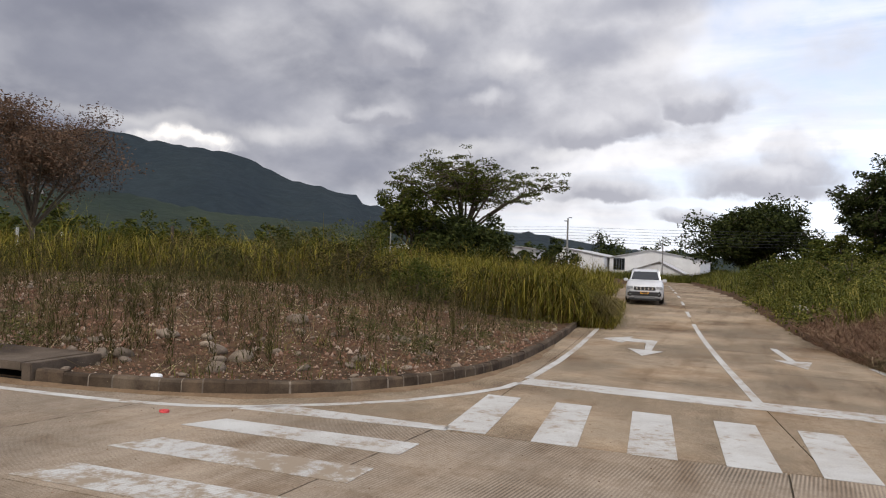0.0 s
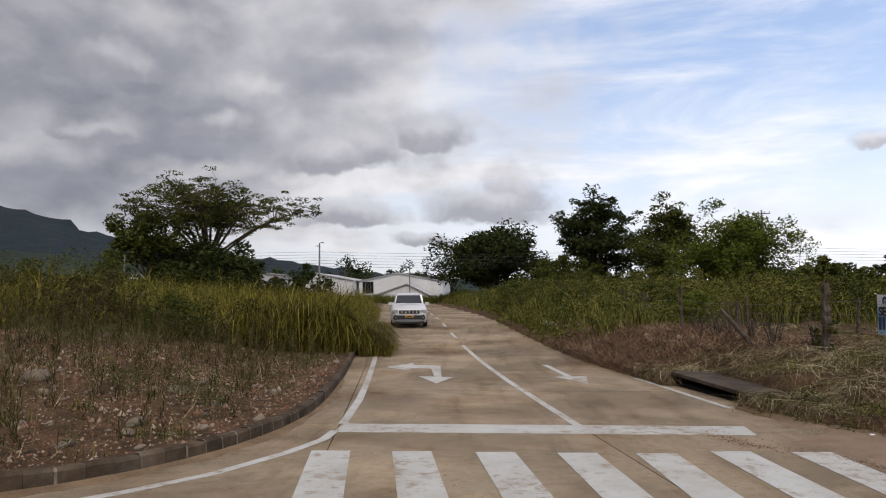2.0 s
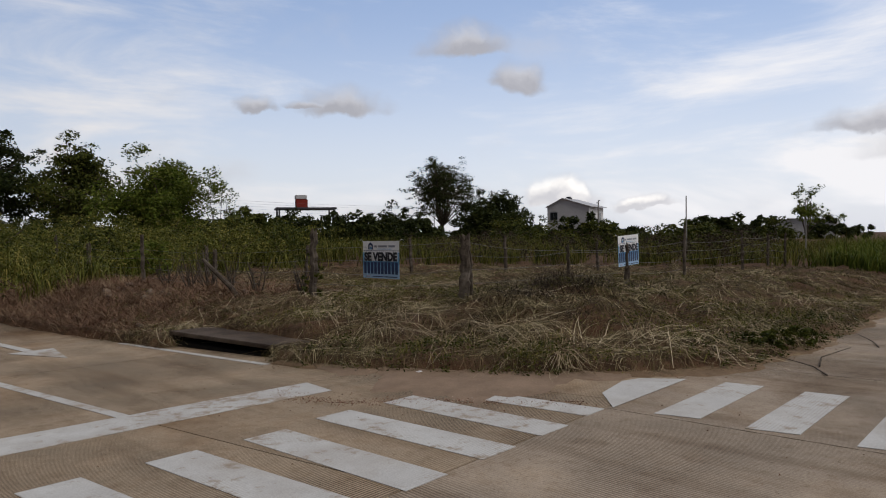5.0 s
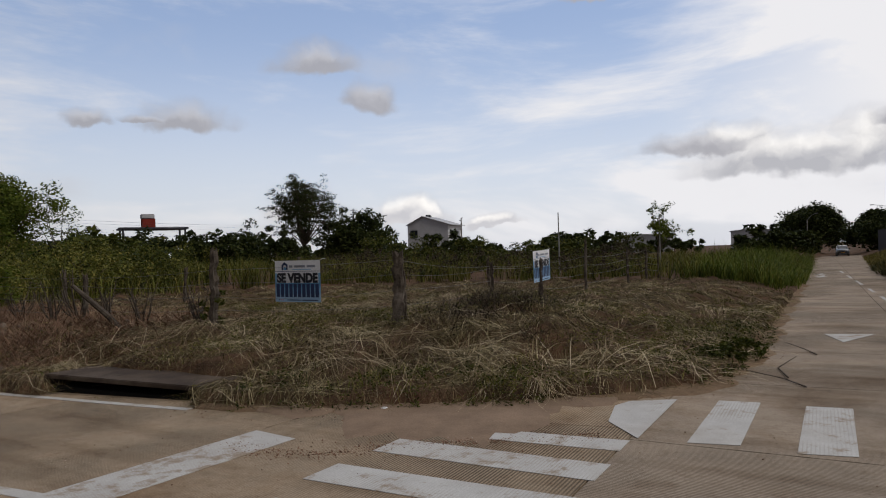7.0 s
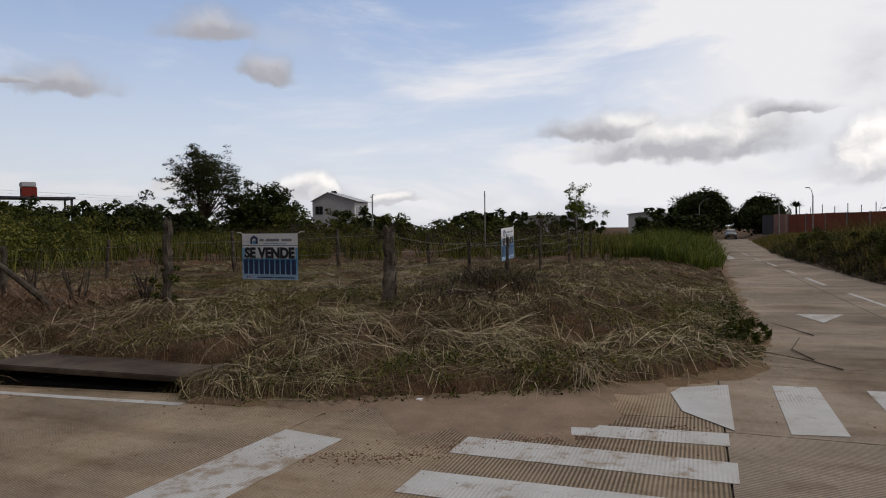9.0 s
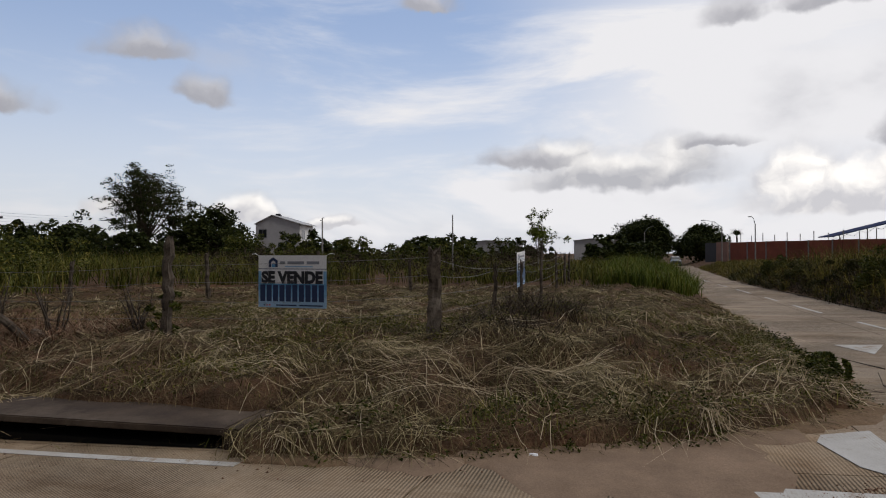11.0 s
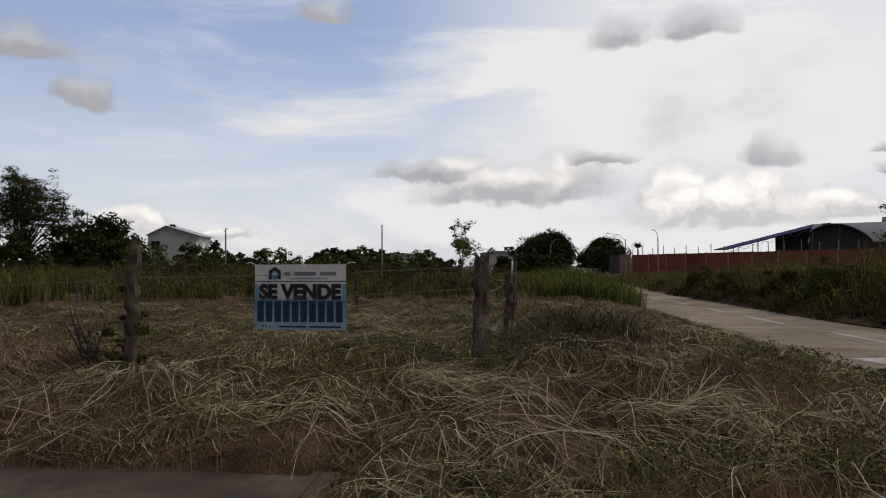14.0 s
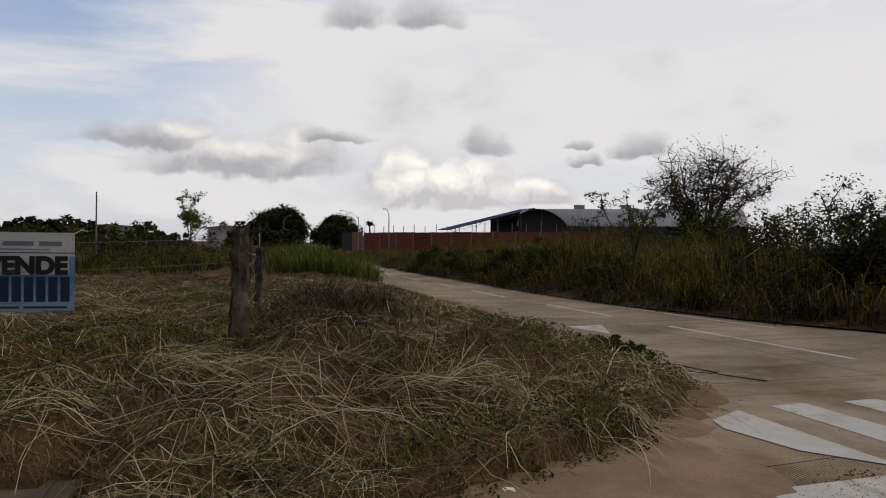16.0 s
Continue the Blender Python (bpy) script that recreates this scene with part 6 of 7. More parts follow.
def banner(m, label):
    """A printed sale banner 1.27 by 0.86 m in the plane of x and z, its face towards -y, hung by two cords."""
    t = thing("sale_banner", m, label, "sign", "sale banners on the fence")
    W, H = 1.27, 0.86

    def sheet(name, x0, x1, z0, z1, mat, k, parent=t):
        """A printed field, k layers proud of the cloth."""
        v, f = [], []
        n = 8
        for i in range(n + 1):
            x = x0 + (x1 - x0) * i / n
            for z in (z0, z1):
                bulge = 0.004 * math.sin(x / W * math.pi * 1.6 + 0.4) * (0.5 + z / H)
                v.append((x, bulge - 0.0012 * k, z))
        m0 = len(v)
        v += [(a, b + 0.001, c) for a, b, c in v]
        for i in range(n):
            a = 2 * i
            f += [(a, a + 2, a + 3, a + 1), (m0 + a, m0 + a + 1, m0 + a + 3, m0 + a + 2), (a, m0 + a, m0 + a + 2, a + 2), (a + 1, a + 3, m0 + a + 3, m0 + a + 1)]
        return mesh_object(name, v, f, mat, parent)

    cloth = sheet("cloth", 0, W, 0, H, SIGNWHITE, 0)
    sheet("blue_field", 0, W, 0.0, 0.17, SIGNPALE, 1, cloth)
    sheet("blue_field", 0, W, 0.17, 0.30, SIGNMID, 1, cloth)
    sheet("blue_field", 0, W, 0.30, 0.395, SIGNBLUE, 1, cloth)
    for x0, x1 in ((0, 0.055), (W - 0.055, W)):
        sheet("blue_field", x0, x1, 0.395, 0.60, SIGNMID, 1, cloth)
    sheet("rule", 0, W, 0.632, 0.642, NAVY, 1, cloth)
    cu = bpy.data.curves.new("lettering", "FONT")
    cu.body, cu.size, cu.align_x, cu.extrude = "SE VENDE", 0.30, "CENTER", 0.001
    cu.offset = 0.017
    tx = new("lettering", cu)
    tx.parent = cloth
    tx.matrix_basis = pose(W / 2, -0.013, 0.412, 90, 0, 0) @ Matrix.Diagonal((0.86, 0.86, 1, 1))
    tx.data.materials.append(INK)
    # the telephone number stands as plain bars, one to a figure
    for k in range(10):
        x0 = 0.035 + k * 0.1215
        sheet("bar", x0, x0 + 0.094, 0.10, 0.375, NAVY, 2, cloth)
    # the firm's mark and name as plain shapes
    bm = bmesh.new()
    out = [(0, 0), (0, .11), (.085, .165), (.17, .11), (.17, 0), (.125, 0), (.125, .085), (.085, .112), (.045, .085), (.045, 0)]
    f = bm.faces.new([bm.verts.new((0.20 + a, -0.004, 0.665 + b)) for a, b in out])
    e = bmesh.ops.extrude_face_region(bm, geom=[f])
    for g in e["geom"]:
        if isinstance(g, bmesh.types.BMVert):
            g.co.y -= 0.002
    bmesh.ops.recalc_face_normals(bm, faces=bm.faces)
    part("house_mark", bm, NAVY, cloth)
    sheet("mark_fill", 0.25, 0.32, 0.665, 0.72, SIGNBLUE, 2, cloth)
    for x0, x1 in ((0.41, 0.50), (0.55, 0.86), (0.91, 1.14)):
        sheet("bar", x0, x1, 0.715, 0.762, GREYINK, 2, cloth)
    sheet("bar", 0.5, 1.02, 0.668, 0.682, SIGNMID, 2, cloth)
    for x0, x1, mt in ((0.10, 0.13, NAVY), (0.15, 0.18, REDINK), (0.20, 0.23, REDINK), (0.34, 0.72, NAVY), (0.76, 1.20, NAVY)):
        sheet("bar", x0, x1, 0.028, 0.05, mt, 2, cloth)
    for x, dx in ((0.01, -0.14), (W - 0.01, 0.14)):
        v, f2 = tube([(x, 0, H - 0.01), (x + dx * 0.5, 0.01, H + 0.03), (x + dx, 0.02, H + 0.02)], 0.004, 4)
        mesh_object("cord", v, f2, SIGNWHITE, t)
    return t


banner(pose(8.13, 16.56, 0.84, 0, 0, -88.4), "white and blue printed sale banner hung on the fence")
banner(pose(14.93, 13.80, 0.88, 0, -2.5, 4.5), "white and blue printed sale banner tied to a stake")
fence_post(15.62, 13.90, 1.15, 0.045, 99, "grey wooden stake behind the banner", (0, 0.02))


# dead stems and creeper on the street side fence
def dead_shrub(x, y, h, seed):
    rnd = random.Random(seed)
    t = thing("dead_shrub", pose(x, y, float(surface(x, y)) - 0.03), "leafless dead shrub stems at the fence", "shrub", "dead shrubs along the fence")
    pieces = []
    for i in range(9):
        a = rnd.uniform(0, 6.28)
        e = Vector((math.cos(a) * rnd.uniform(.1, .5), math.sin(a) * rnd.uniform(.1, .5), h * rnd.uniform(.5, 1)))
        pieces = [tube([(rnd.uniform(-.1, .1), rnd.uniform(-.1, .1), 0), e * 0.5 + Vector((rnd.uniform(-.08, .08), rnd.uniform(-.08, .08), 0)), e], [0.022, 0.015, 0.006], 5)]
        for j in range(4):
            s = e * rnd.uniform(.4, .95)
            pieces.append(tube([s, s + Vector((rnd.gauss(0, .16), rnd.gauss(0, .16), rnd.uniform(-.05, .25)))], [0.008, 0.003], 4))
        v, f = join(pieces)
        mesh_object("stem", v, f, POSTWOOD, t)


for k, (x, y, h) in enumerate(((7.35, 21.6, 1.3), (7.2, 22.6, 1.4), (7.0, 23.4, 1.2), (7.5, 20.4, 1.1), (7.9, 18.9, 0.9), (7.0, 25.0, 1.1))):
    dead_shrub(x, y, h, 300 + k)
bush(7.85, 18.25, 0.55, 1.5, "green creeper climbing the fence post", L_MID, 310, 14, 30, 0.05, name="creeper", category="creeper")
bush(8.2, 29.5, 2.2, 1.7, "leafy light green bush by the fence", L_LIGHT, 311, 40, 50, 0.09)


# leafy plant that hangs over the main road's edge
for k, (x, y) in enumerate(((11.1, 7.85), (10.4, 7.8), (9.6, 8.0))):
    bush(x, y, 0.9, 0.32, "low dark leafy plant over the road edge", L_MID, 320 + k, 16, 22, 0.06, name="weed_plant", category="plant")


# ---------------------------------------------------------------- the parked car
def car(m, label, paint):
    t = thing("car", m, label, "car")
    black, chrome = plain("black_plastic", (0.018, 0.018, 0.019), 0.6), plain("chrome", (0.75, 0.75, 0.76), 0.15, 1.0)
    lampglass, tyre = plain("headlight_glass", (0.40, 0.42, 0.45), 0.1, 0.3, 0.6), plain("tyre_rubber", (0.02, 0.02, 0.02), 0.9)
    # stations from nose to tail: y, half width, sill height, shoulder height, top height, top half width
    st = [(0.00, 0.66, 0.36, 0.62, 0.74, 0.60), (0.06, 0.78, 0.26, 0.74, 0.86, 0.70), (0.25, 0.86, 0.22, 0.86, 0.97, 0.76), (0.75, 0.885, 0.22, 0.95, 1.05, 0.76), (1.10, 0.885, 0.22, 0.98, 1.09, 0.75),
          (2.2, 0.885, 0.22, 1.00, 1.10, 0.74), (3.4, 0.885, 0.24, 1.02, 1.12, 0.74), (3.95, 0.87, 0.28, 1.03, 1.12, 0.72), (4.17, 0.80, 0.40, 1.0, 1.08, 0.68)]
    v, f = [], []
    for y, hw, lo, sh, top, tw in st:
        ring = [(-hw * .93, lo), (-hw, lo + .14), (-hw, sh - .12), (-hw * .97, sh), (-tw, top), (0, top + .03), (tw, top), (hw * .97, sh), (hw, sh - .12), (hw, lo + .14), (hw * .93, lo)]
        v += [(x, y, z) for x, z in ring]
    n = 11
    for i in range(len(st) - 1):
        for k in range(n):
            a, b = i * n + k, i * n + (k + 1) % n
            f.append((a, b, b + n, a + n))
    f += [tuple(range(n - 1, -1, -1)), tuple(range((len(st) - 1) * n, len(st) * n))]
    mesh_object("body", v, f, paint, t, "", True)
    # cabin
    cab = [(1.05, 0.72, 1.07, 1.08), (1.75, 0.64, 1.07, 1.54), (2.2, 0.63, 1.08, 1.61), (3.3, 0.62, 1.09, 1.60), (3.85, 0.60, 1.10, 1.50), (4.08, 0.66, 1.10, 1.12)]
    v, f = [], []
    for y, tw, lo, hi in cab:
        v += [(-0.75, y, lo), (-tw, y, hi - 0.03), (-tw * .85, y, hi), (tw * .85, y, hi), (tw, y, hi - 0.03), (0.75, y, lo)]
    for i in range(5):
        for k in range(6):
            a, b = i * 6 + k, i * 6 + (k + 1) % 6
            f.append((a, b, b + 6, a + 6))
    f += [tuple(range(5, -1, -1)), tuple(range(30, 36))]
    mesh_object("cabin", v, f, paint, t)

    def pane(name, pts, off, mat, label=""):
        a, b, c = Vector(pts[0]), Vector(pts[1]), Vector(pts[2])
        nr = (b - a).cross(c - a).normalized() * off
        q = [Vector(p) + nr for p in pts]
        w = [Vector(p) - nr * 0.2 for p in pts]
        k = len(q)
        return mesh_object(name, [tuple(p) for p in q + w], [tuple(range(k)), tuple(range(2 * k - 1, k - 1, -1))] + [(i, k + i, k + (i + 1) % k, (i + 1) % k) for i in range(k)], mat, t, label)

    pane("windscreen", [(-.66, 1.13, 1.12), (.66, 1.13, 1.12), (.56, 1.71, 1.50), (-.56, 1.71, 1.50)], 0.012, DARKGLASS, "dark windscreen")
    for s in (-1, 1):
        for y0, y1 in ((1.55, 2.35), (2.43, 3.15), (3.23, 3.75)):
            q = [(s * .745, y0 + (0.12 if y0 < 2 else 0), 1.12), (s * .745, y1, 1.12), (s * .655, y1, 1.50), (s * .655, y0 + (0.35 if y0 < 2 else 0), 1.50)]
            pane("side_window", q if s > 0 else q[::-1], 0.012, DARKGLASS)
        mesh_object("mirror", *[(lambda b: ([tuple(x.co) for x in b.verts], [tuple(q.index for q in p.verts) for p in b.faces]))(box_ready((s * .92 - .11, 1.28, 1.02), (s * .92 + .11, 1.38, 1.17), .03))][0], paint, t)
        part("headlight", boxes(((s * .665 - .17, -.005, .69), (s * .665 + .15, .22, .85)), bevel=.035), lampglass, t)
        part("fog_light_trim", boxes(((s * .66 - .13, -.022, .39), (s * .66 + .11, .16, .56)), bevel=.03), black, t)
        part("fog_light", boxes(((s * .66 - .05, -.034, .44), (s * .66 + .05, .1, .52)), bevel=.02), lampglass, t)
        for y in (0.78, 3.38):
            wv, wf = [], []
            w = new("wheel")
            w.parent = t
            w.matrix_basis = pose(s * .78, y, .335)
            bm = bmesh.new()
            bmesh.ops.create_cone(bm, cap_ends=True, segments=24, radius1=.335, radius2=.335, depth=.22, matrix=Matrix.Rotation(radians(90), 4, "Y"))
            bmesh.ops.bevel(bm, geom=[e for e in bm.edges if abs(e.verts[0].co.x - e.verts[1].co.x) < 1e-5], offset=.03, segments=2, affect="EDGES")
            part("tyre", bm, tyre, w)
            bm = bmesh.new()
            bmesh.ops.create_cone(bm, cap_ends=True, segments=20, radius1=.22, radius2=.19, depth=.235, matrix=Matrix.Rotation(radians(90), 4, "Y"))
            part("rim", bm, METAL, w)
    part("grille", boxes(((-.50, -.03, .66), (.50, .12, .83)), bevel=.02), black, t)
    for k in range(5):
        x = -.36 + k * .18
        part("grille_bar", boxes(((x - .035, -.045, .68), (x + .035, .05, .81)), bevel=.012), chrome, t)
    part("bumper_mouth", boxes(((-.74, -.028, .36), (.74, .10, .62)), bevel=.03), black, t)
    part("skid_plate", boxes(((-.50, -.035, .27), (.50, .12, .37)), bevel=.03), METAL, t)
    part("bumper_lip", boxes(((-.74, -.02, .19), (.74, .2, .30)), bevel=.03), black, t)
    pl = part("number_plate", boxes(((-.20, -.06, .49), (.20, -.03, .60)), bevel=.006), plain("plate_orange", (0.75, 0.38, 0.03), 0.5), t, "orange number plate")
    part("bar", boxes(((-.15, -.064, .52), (.15, -.0605, .575))), INK, pl)
    for s in (-1, 1):
        part("roof_rail", boxes(((s * .60 - .02, 1.95, 1.60), (s * .60 + .02, 3.5, 1.645)), bevel=.012), METAL, t)
    return t


def box_ready(lo, hi, bevel):
    b = boxes((lo, hi), bevel=bevel)
    b.verts.index_update()
    return b


car(pose(-4.18, 37.4, float(grade(-4.2, 38.6)), 1.4, 0, 7.1) @ Matrix.Diagonal((1.09, 1.09, 1.09, 1)), "white compact sports utility car parked on the street", plain("car_white", (0.60, 0.60, 0.62), 0.28, 0.0, 0.6))
car(pose(118, 12.2, float(grade(118, 11)), 0, 0, -85), "dark car parked far along the main road", plain("car_dark", (0.04, 0.045, 0.05), 0.3, 0.0, 0.8))


# ---------------------------------------------------------------- buildings
def window(parent, m, w, h, bars=2, frame_mat=None):
    """A window in the plane of x and z, its face towards -y."""
    fr = frame_mat or METAL
    o = new("window")
    o.parent, o.matrix_basis = parent, m
    part("pane", boxes(((0, -0.012, 0), (w, 0.03, h))), DARKGLASS, o)
    part("frame", boxes(((-.06, -.03, -.06), (0, .03, h + .06)), ((w, -.03, -.06), (w + .06, .03, h + .06)), ((0, -.03, -.06), (w, .03, 0)), ((0, -.03, h), (w, .03, h + .06)), *[((w * k / (bars + 1) - .02, -.025, 0), (w * k / (bars + 1) + .02, .02, h)) for k in range(1, bars + 1)]), fr, o)
    return o


def gable_shed(m, w, d, eave, ridge_x, ridge_z, label, wall=None, roof=None, windows=()):
    """A long shed: gable end in the plane of x and z, towards -y; roof in two slopes with overhang."""
    t = thing("building", m, label, "building")
    prof = [(0, -1), (w, -1), (w, eave), (ridge_x, ridge_z), (0, eave)]
    v = [(x, 0, z) for x, z in prof] + [(x, d, z) for x, z in prof]
    f = [(0, 1, 2, 3, 4), (9, 8, 7, 6, 5)] + [(i, i + 5, (i + 1) % 5 + 5, (i + 1) % 5) for i in range(5)]
    mesh_object("wall", v, f, wall or WHITEWALL, t)
    o, th = 0.25, 0.10
    for (xa, za), (xb, zb) in (((-o, eave - o * (ridge_z - eave) / max(ridge_x, .1)), (ridge_x, ridge_z)), ((ridge_x, ridge_z), (w + o, eave - o * (ridge_z - eave) / max(w - ridge_x, .1)))):
        v = [(xa, -o, za + .01), (xb, -o, zb + .01), (xb, d + o, zb + .01), (xa, d + o, za + .01)]
        v += [(x, y, z + th) for x, y, z in v]
        mesh_object("roof", v, [(3, 2, 1, 0), (4, 5, 6, 7), (0, 1, 5, 4), (1, 2, 6, 5), (2, 3, 7, 6), (3, 0, 4, 7)], roof or SHEETROOF, t)
    for x, z, ww, hh in windows:
        window(t, pose(x, -0.02, z), ww, hh, 3)
    return t


gable_shed(pose(-21.0, 118.6, 0.1), 14.5, 30, 3.5, 6.7, 4.9, "long white shed with a low sheet roof and barred window", windows=((0.7, 1.5, 1.8, 1.9),))
gable_shed(pose(-29.5, 115.5, 0.1), 8.1, 28, 3.6, 1.2, 4.9, "white shed with a sloping grey sheet roof")
gable_shed(pose(-16.7, 109.5, 0.1), 8.4, 8, 1.2, 4.9, 2.9, "low white outbuilding with a pitched roof")
gable_shed(pose(-46, 100, 0.1, 0, 0, 10), 17, 18, 4.2, 7, 5.2, "pale grey shed beyond the tall grass", GREYWALL)
gable_shed(pose(-52, 92, 0.1, 0, 0, 20), 11, 14, 3.2, 5, 4.2, "white house beyond the far trees")


def two_storey():
    """Grey two-storey house: gable end towards the junction, balconied front to its right."""
    ang = math.degrees(math.atan2(-0.98, 0.19))
    t = thing("house", pose(131.9, 103.6, 0.3, 0, 0, ang), "pale grey two-storey house with gabled end wall and balconies", "house")
    w, d, e, r = 10.4, 9.0, 8.3, 10.2
    prof = [(0, -1), (w, -1), (w, e), (w * .38, r), (0, e)]
    v = [(x, 0, z) for x, z in prof] + [(x, d, z) for x, z in prof]
    f = [(0, 1, 2, 3, 4), (9, 8, 7, 6, 5)] + [(i, i + 5, (i + 1) % 5 + 5, (i + 1) % 5) for i in range(5)]
    mesh_object("wall", v, f, GREYWALL, t)
    for a, b in (((-.3, e - .12), (w * .38, r)), ((w * .38, r), (w + .9, e - .32))):
        v = [(a[0], -.3, a[1] + .01), (b[0], -.3, b[1] + .01), (b[0], d + .3, b[1] + .01), (a[0], d + .3, a[1] + .01)]
        v += [(x, y, z + .15) for x, y, z in v]
        mesh_object("roof", v, [(3, 2, 1, 0), (4, 5, 6, 7), (0, 1, 5, 4), (1, 2, 6, 5), (2, 3, 7, 6), (3, 0, 4, 7)], SHEETROOF, t)
    window(t, pose(0.8, -0.02, 5.2), 1.8, 1.8, 1)
    front = pose(w, 0, 0, 0, 0, 90)
    # sunlight on the front is put into a whiter render than the gable's
    part("front_wall", boxes(((w, 0.1, 0), (w + .12, d - .1, e - .35))), WHITEWALL, t, "front wall in whiter render for its sunlight")
    for z in (1.0, 4.6):
        for x in (1.2, 5.4):
            window(t, front @ pose(x, -0.14, z + .2), 2.0, 2.0, 1)
    bal = part("balcony", boxes(((w + .12, .3, 3.75), (w + 1.3, d - .3, 3.95))), WHITEWALL, t)
    part("rail", boxes(((w + 1.22, .3, 3.95), (w + 1.3, d - .3, 4.75))), WHITEWALL, bal)
    part("water_tank", boxes(((3.2, 3, r - .2), (4.6, 4.4, r + .6)), bevel=.25), SHEDDARK, t, "dark roof tank")


two_storey()


def tank_shelter():
    t = thing("shelter", pose(65.9, 108, 0.2, 0, 0, -27) @ Matrix.Diagonal((1.26, 1.26, 1.22, 1)), "open canopy with a red and grey roof tank", "shelter")
    part("canopy", boxes(((-3.6, -2.5, 5.5), (4.6, 2.5, 5.75)), bevel=.03), SHEDDARK, t)
    for x in (-3.2, 4.2):
        for y in (-2.2, 2.2):
            part("post", boxes(((x - .12, y - .12, -.5), (x + .12, y + .12, 5.5))), SHEDDARK, t)
    tk = part("tank", boxes(((-.8, -.8, 5.75), (.8, .8, 7.0)), bevel=.06), REDPAINT, t, "red tank")
    part("tank_cap", boxes(((-.85, -.85, 7.0), (.7, .85, 7.6)), bevel=.06), GREYWALL, tk)


tank_shelter()


def brick_compound():
    """A brick boundary wall with concrete columns and stakes, and the big arched shed behind it."""
    t = thing("boundary_wall", Matrix(), "red brick boundary wall with concrete columns", "wall", kind="structure")
    a, b = Vector((118.0, 4.0, 0)), Vector((77.0, -24.0, 0))
    L = (b - a).length
    d = (b - a).normalized()
    m = Matrix.Translation(a) @ Matrix.Rotation(math.atan2(d.y, d.x), 4, "Z")
    o = new("panel_run")
    o.parent, o.matrix_basis = t, m
    bay = L / 12
    for k in range(12):
        part("brick_panel", boxes(((k * bay + .12, -.09, -.6), ((k + 1) * bay - .12, .09, 3.42 + 0.02 * (k % 3)))), BRICK, o)
        part("column", boxes(((k * bay - .12, -.12, -.6), (k * bay + .12, .12, 3.5)), bevel=.015), POLE, o)
    for k in range(20):
        part("stake", boxes(((k * L / 20 - .05, .02, 3.4), (k * L / 20 + .05, .08, 4.4 + .3 * (k % 2)))), POLE, o)
    g = thing("gate_wall", pose(118.3, 4.3, -.4, 0, 0, 50), "pinkish rendered gate wall beside the brick wall", "wall")
    part("panel", boxes(((0, -.1, 0), (2.2, .1, 3.9)), bevel=.02), material("pink_render", (0.36, 0.22, 0.18), (0.30, 0.18, 0.15), None, 1, 20), g)
    part("gate", boxes(((2.25, -.05, 0), (4.4, .05, 3.8))), SHEDDARK, g, "dark metal gate")
    s = thing("warehouse", Matrix(), "large shed with an arched dark end and dull sheet roof", "warehouse")
    p0, p1 = Vector((105.0, -20.0, 0)), Vector((95.0, -42.0, 0))
    dd = (p1 - p0).normalized()
    nn = Vector((dd.y, -dd.x, 0))
    if nn.x > 0:
        nn = -nn
    span, n = 14.0, 14
    v, f = [], []
    for q in (p0, p1 + dd * 8):
        for k in range(n + 1):
            f_ = k / n
            c = q + nn * (span * (0.5 - f_))
            v.append((c.x, c.y, 4.6 + 2.8 * math.sin(math.pi * f_)))
        for k in range(n + 1):
            f_ = k / n
            c = q + nn * (span * (0.5 - f_))
            v.append((c.x, c.y, 4.48 + 2.8 * math.sin(math.pi * f_)))
    h = n + 1
    for k in range(n):
        f += [(k, k + 1, 2 * h + k + 1, 2 * h + k), (h + k, 3 * h + k, 3 * h + k + 1, h + k + 1), (k, h + k, h + k + 1, k + 1)]
    mesh_object("roof", v, f, material("dull_curved_sheet", (0.36, 0.36, 0.37), (0.30, 0.30, 0.31), None, 0.4, 20, 0.9), s, "dull grey curved sheet roof", True)
    mesh_object("gable_end", [(x - .02 * dd.x, y - .02 * dd.y, z - .05) for x, y, z in v[:h]] + [(x + .1 * dd.x, y + .1 * dd.y, z - .05) for x, y, z in v[:h]], [tuple(range(h)), tuple(range(2 * h - 1, h - 1, -1))] + [(k, k + 1, h + k + 1, h + k) for k in range(n)], SHEDDARK, s, "dark arched end")
    mm = Matrix.Translation(p0) @ Matrix.Rotation(math.atan2(dd.y, dd.x), 4, "Z")
    e = part("end_wall", boxes(((0.4, -span / 2 + .2, -.5), (0.6, span / 2 - .2, 5.2))), SHEDDARK, s, "dark open end")
    e.matrix_basis = mm
    w = part("side_wall", boxes(((0.6, -span / 2 + .1, -.5), (32, -span / 2 + .25, 4.5)), ((0.6, span / 2 - .25, -.5), (32, span / 2 - .1, 4.5))), SHEDDARK, s)
    w.matrix_basis = mm
    for k in range(3):
        q = part("roof_vent", boxes(((8 + 7 * k, -.7, 7.2), (9.6 + 7 * k, .7, 8.0)), bevel=.05), SHEETROOF, s)
        q.matrix_basis = mm
    c = thing("canopy", Matrix(), "thin sloping dark canopy roof on posts", "canopy")
    A, B = Vector((110.5, -7.4, 3.9)), Vector((106.5, -20.0, 7.3))
    dep = Vector((-4, -1.2, 0))
    v = [A, B, B + dep, A + dep]
    v = [tuple(q) for q in v] + [(q.x, q.y, q.z + .14) for q in v]
    mesh_object("roof", v, [(0, 1, 2, 3), (7, 6, 5, 4), (0, 4, 5, 1), (1, 5, 6, 2), (2, 6, 7, 3), (3, 7, 4, 0)], plain("blue_dark_sheet", (0.03, 0.045, 0.12), 0.9), c, "dark blue sheet roof")
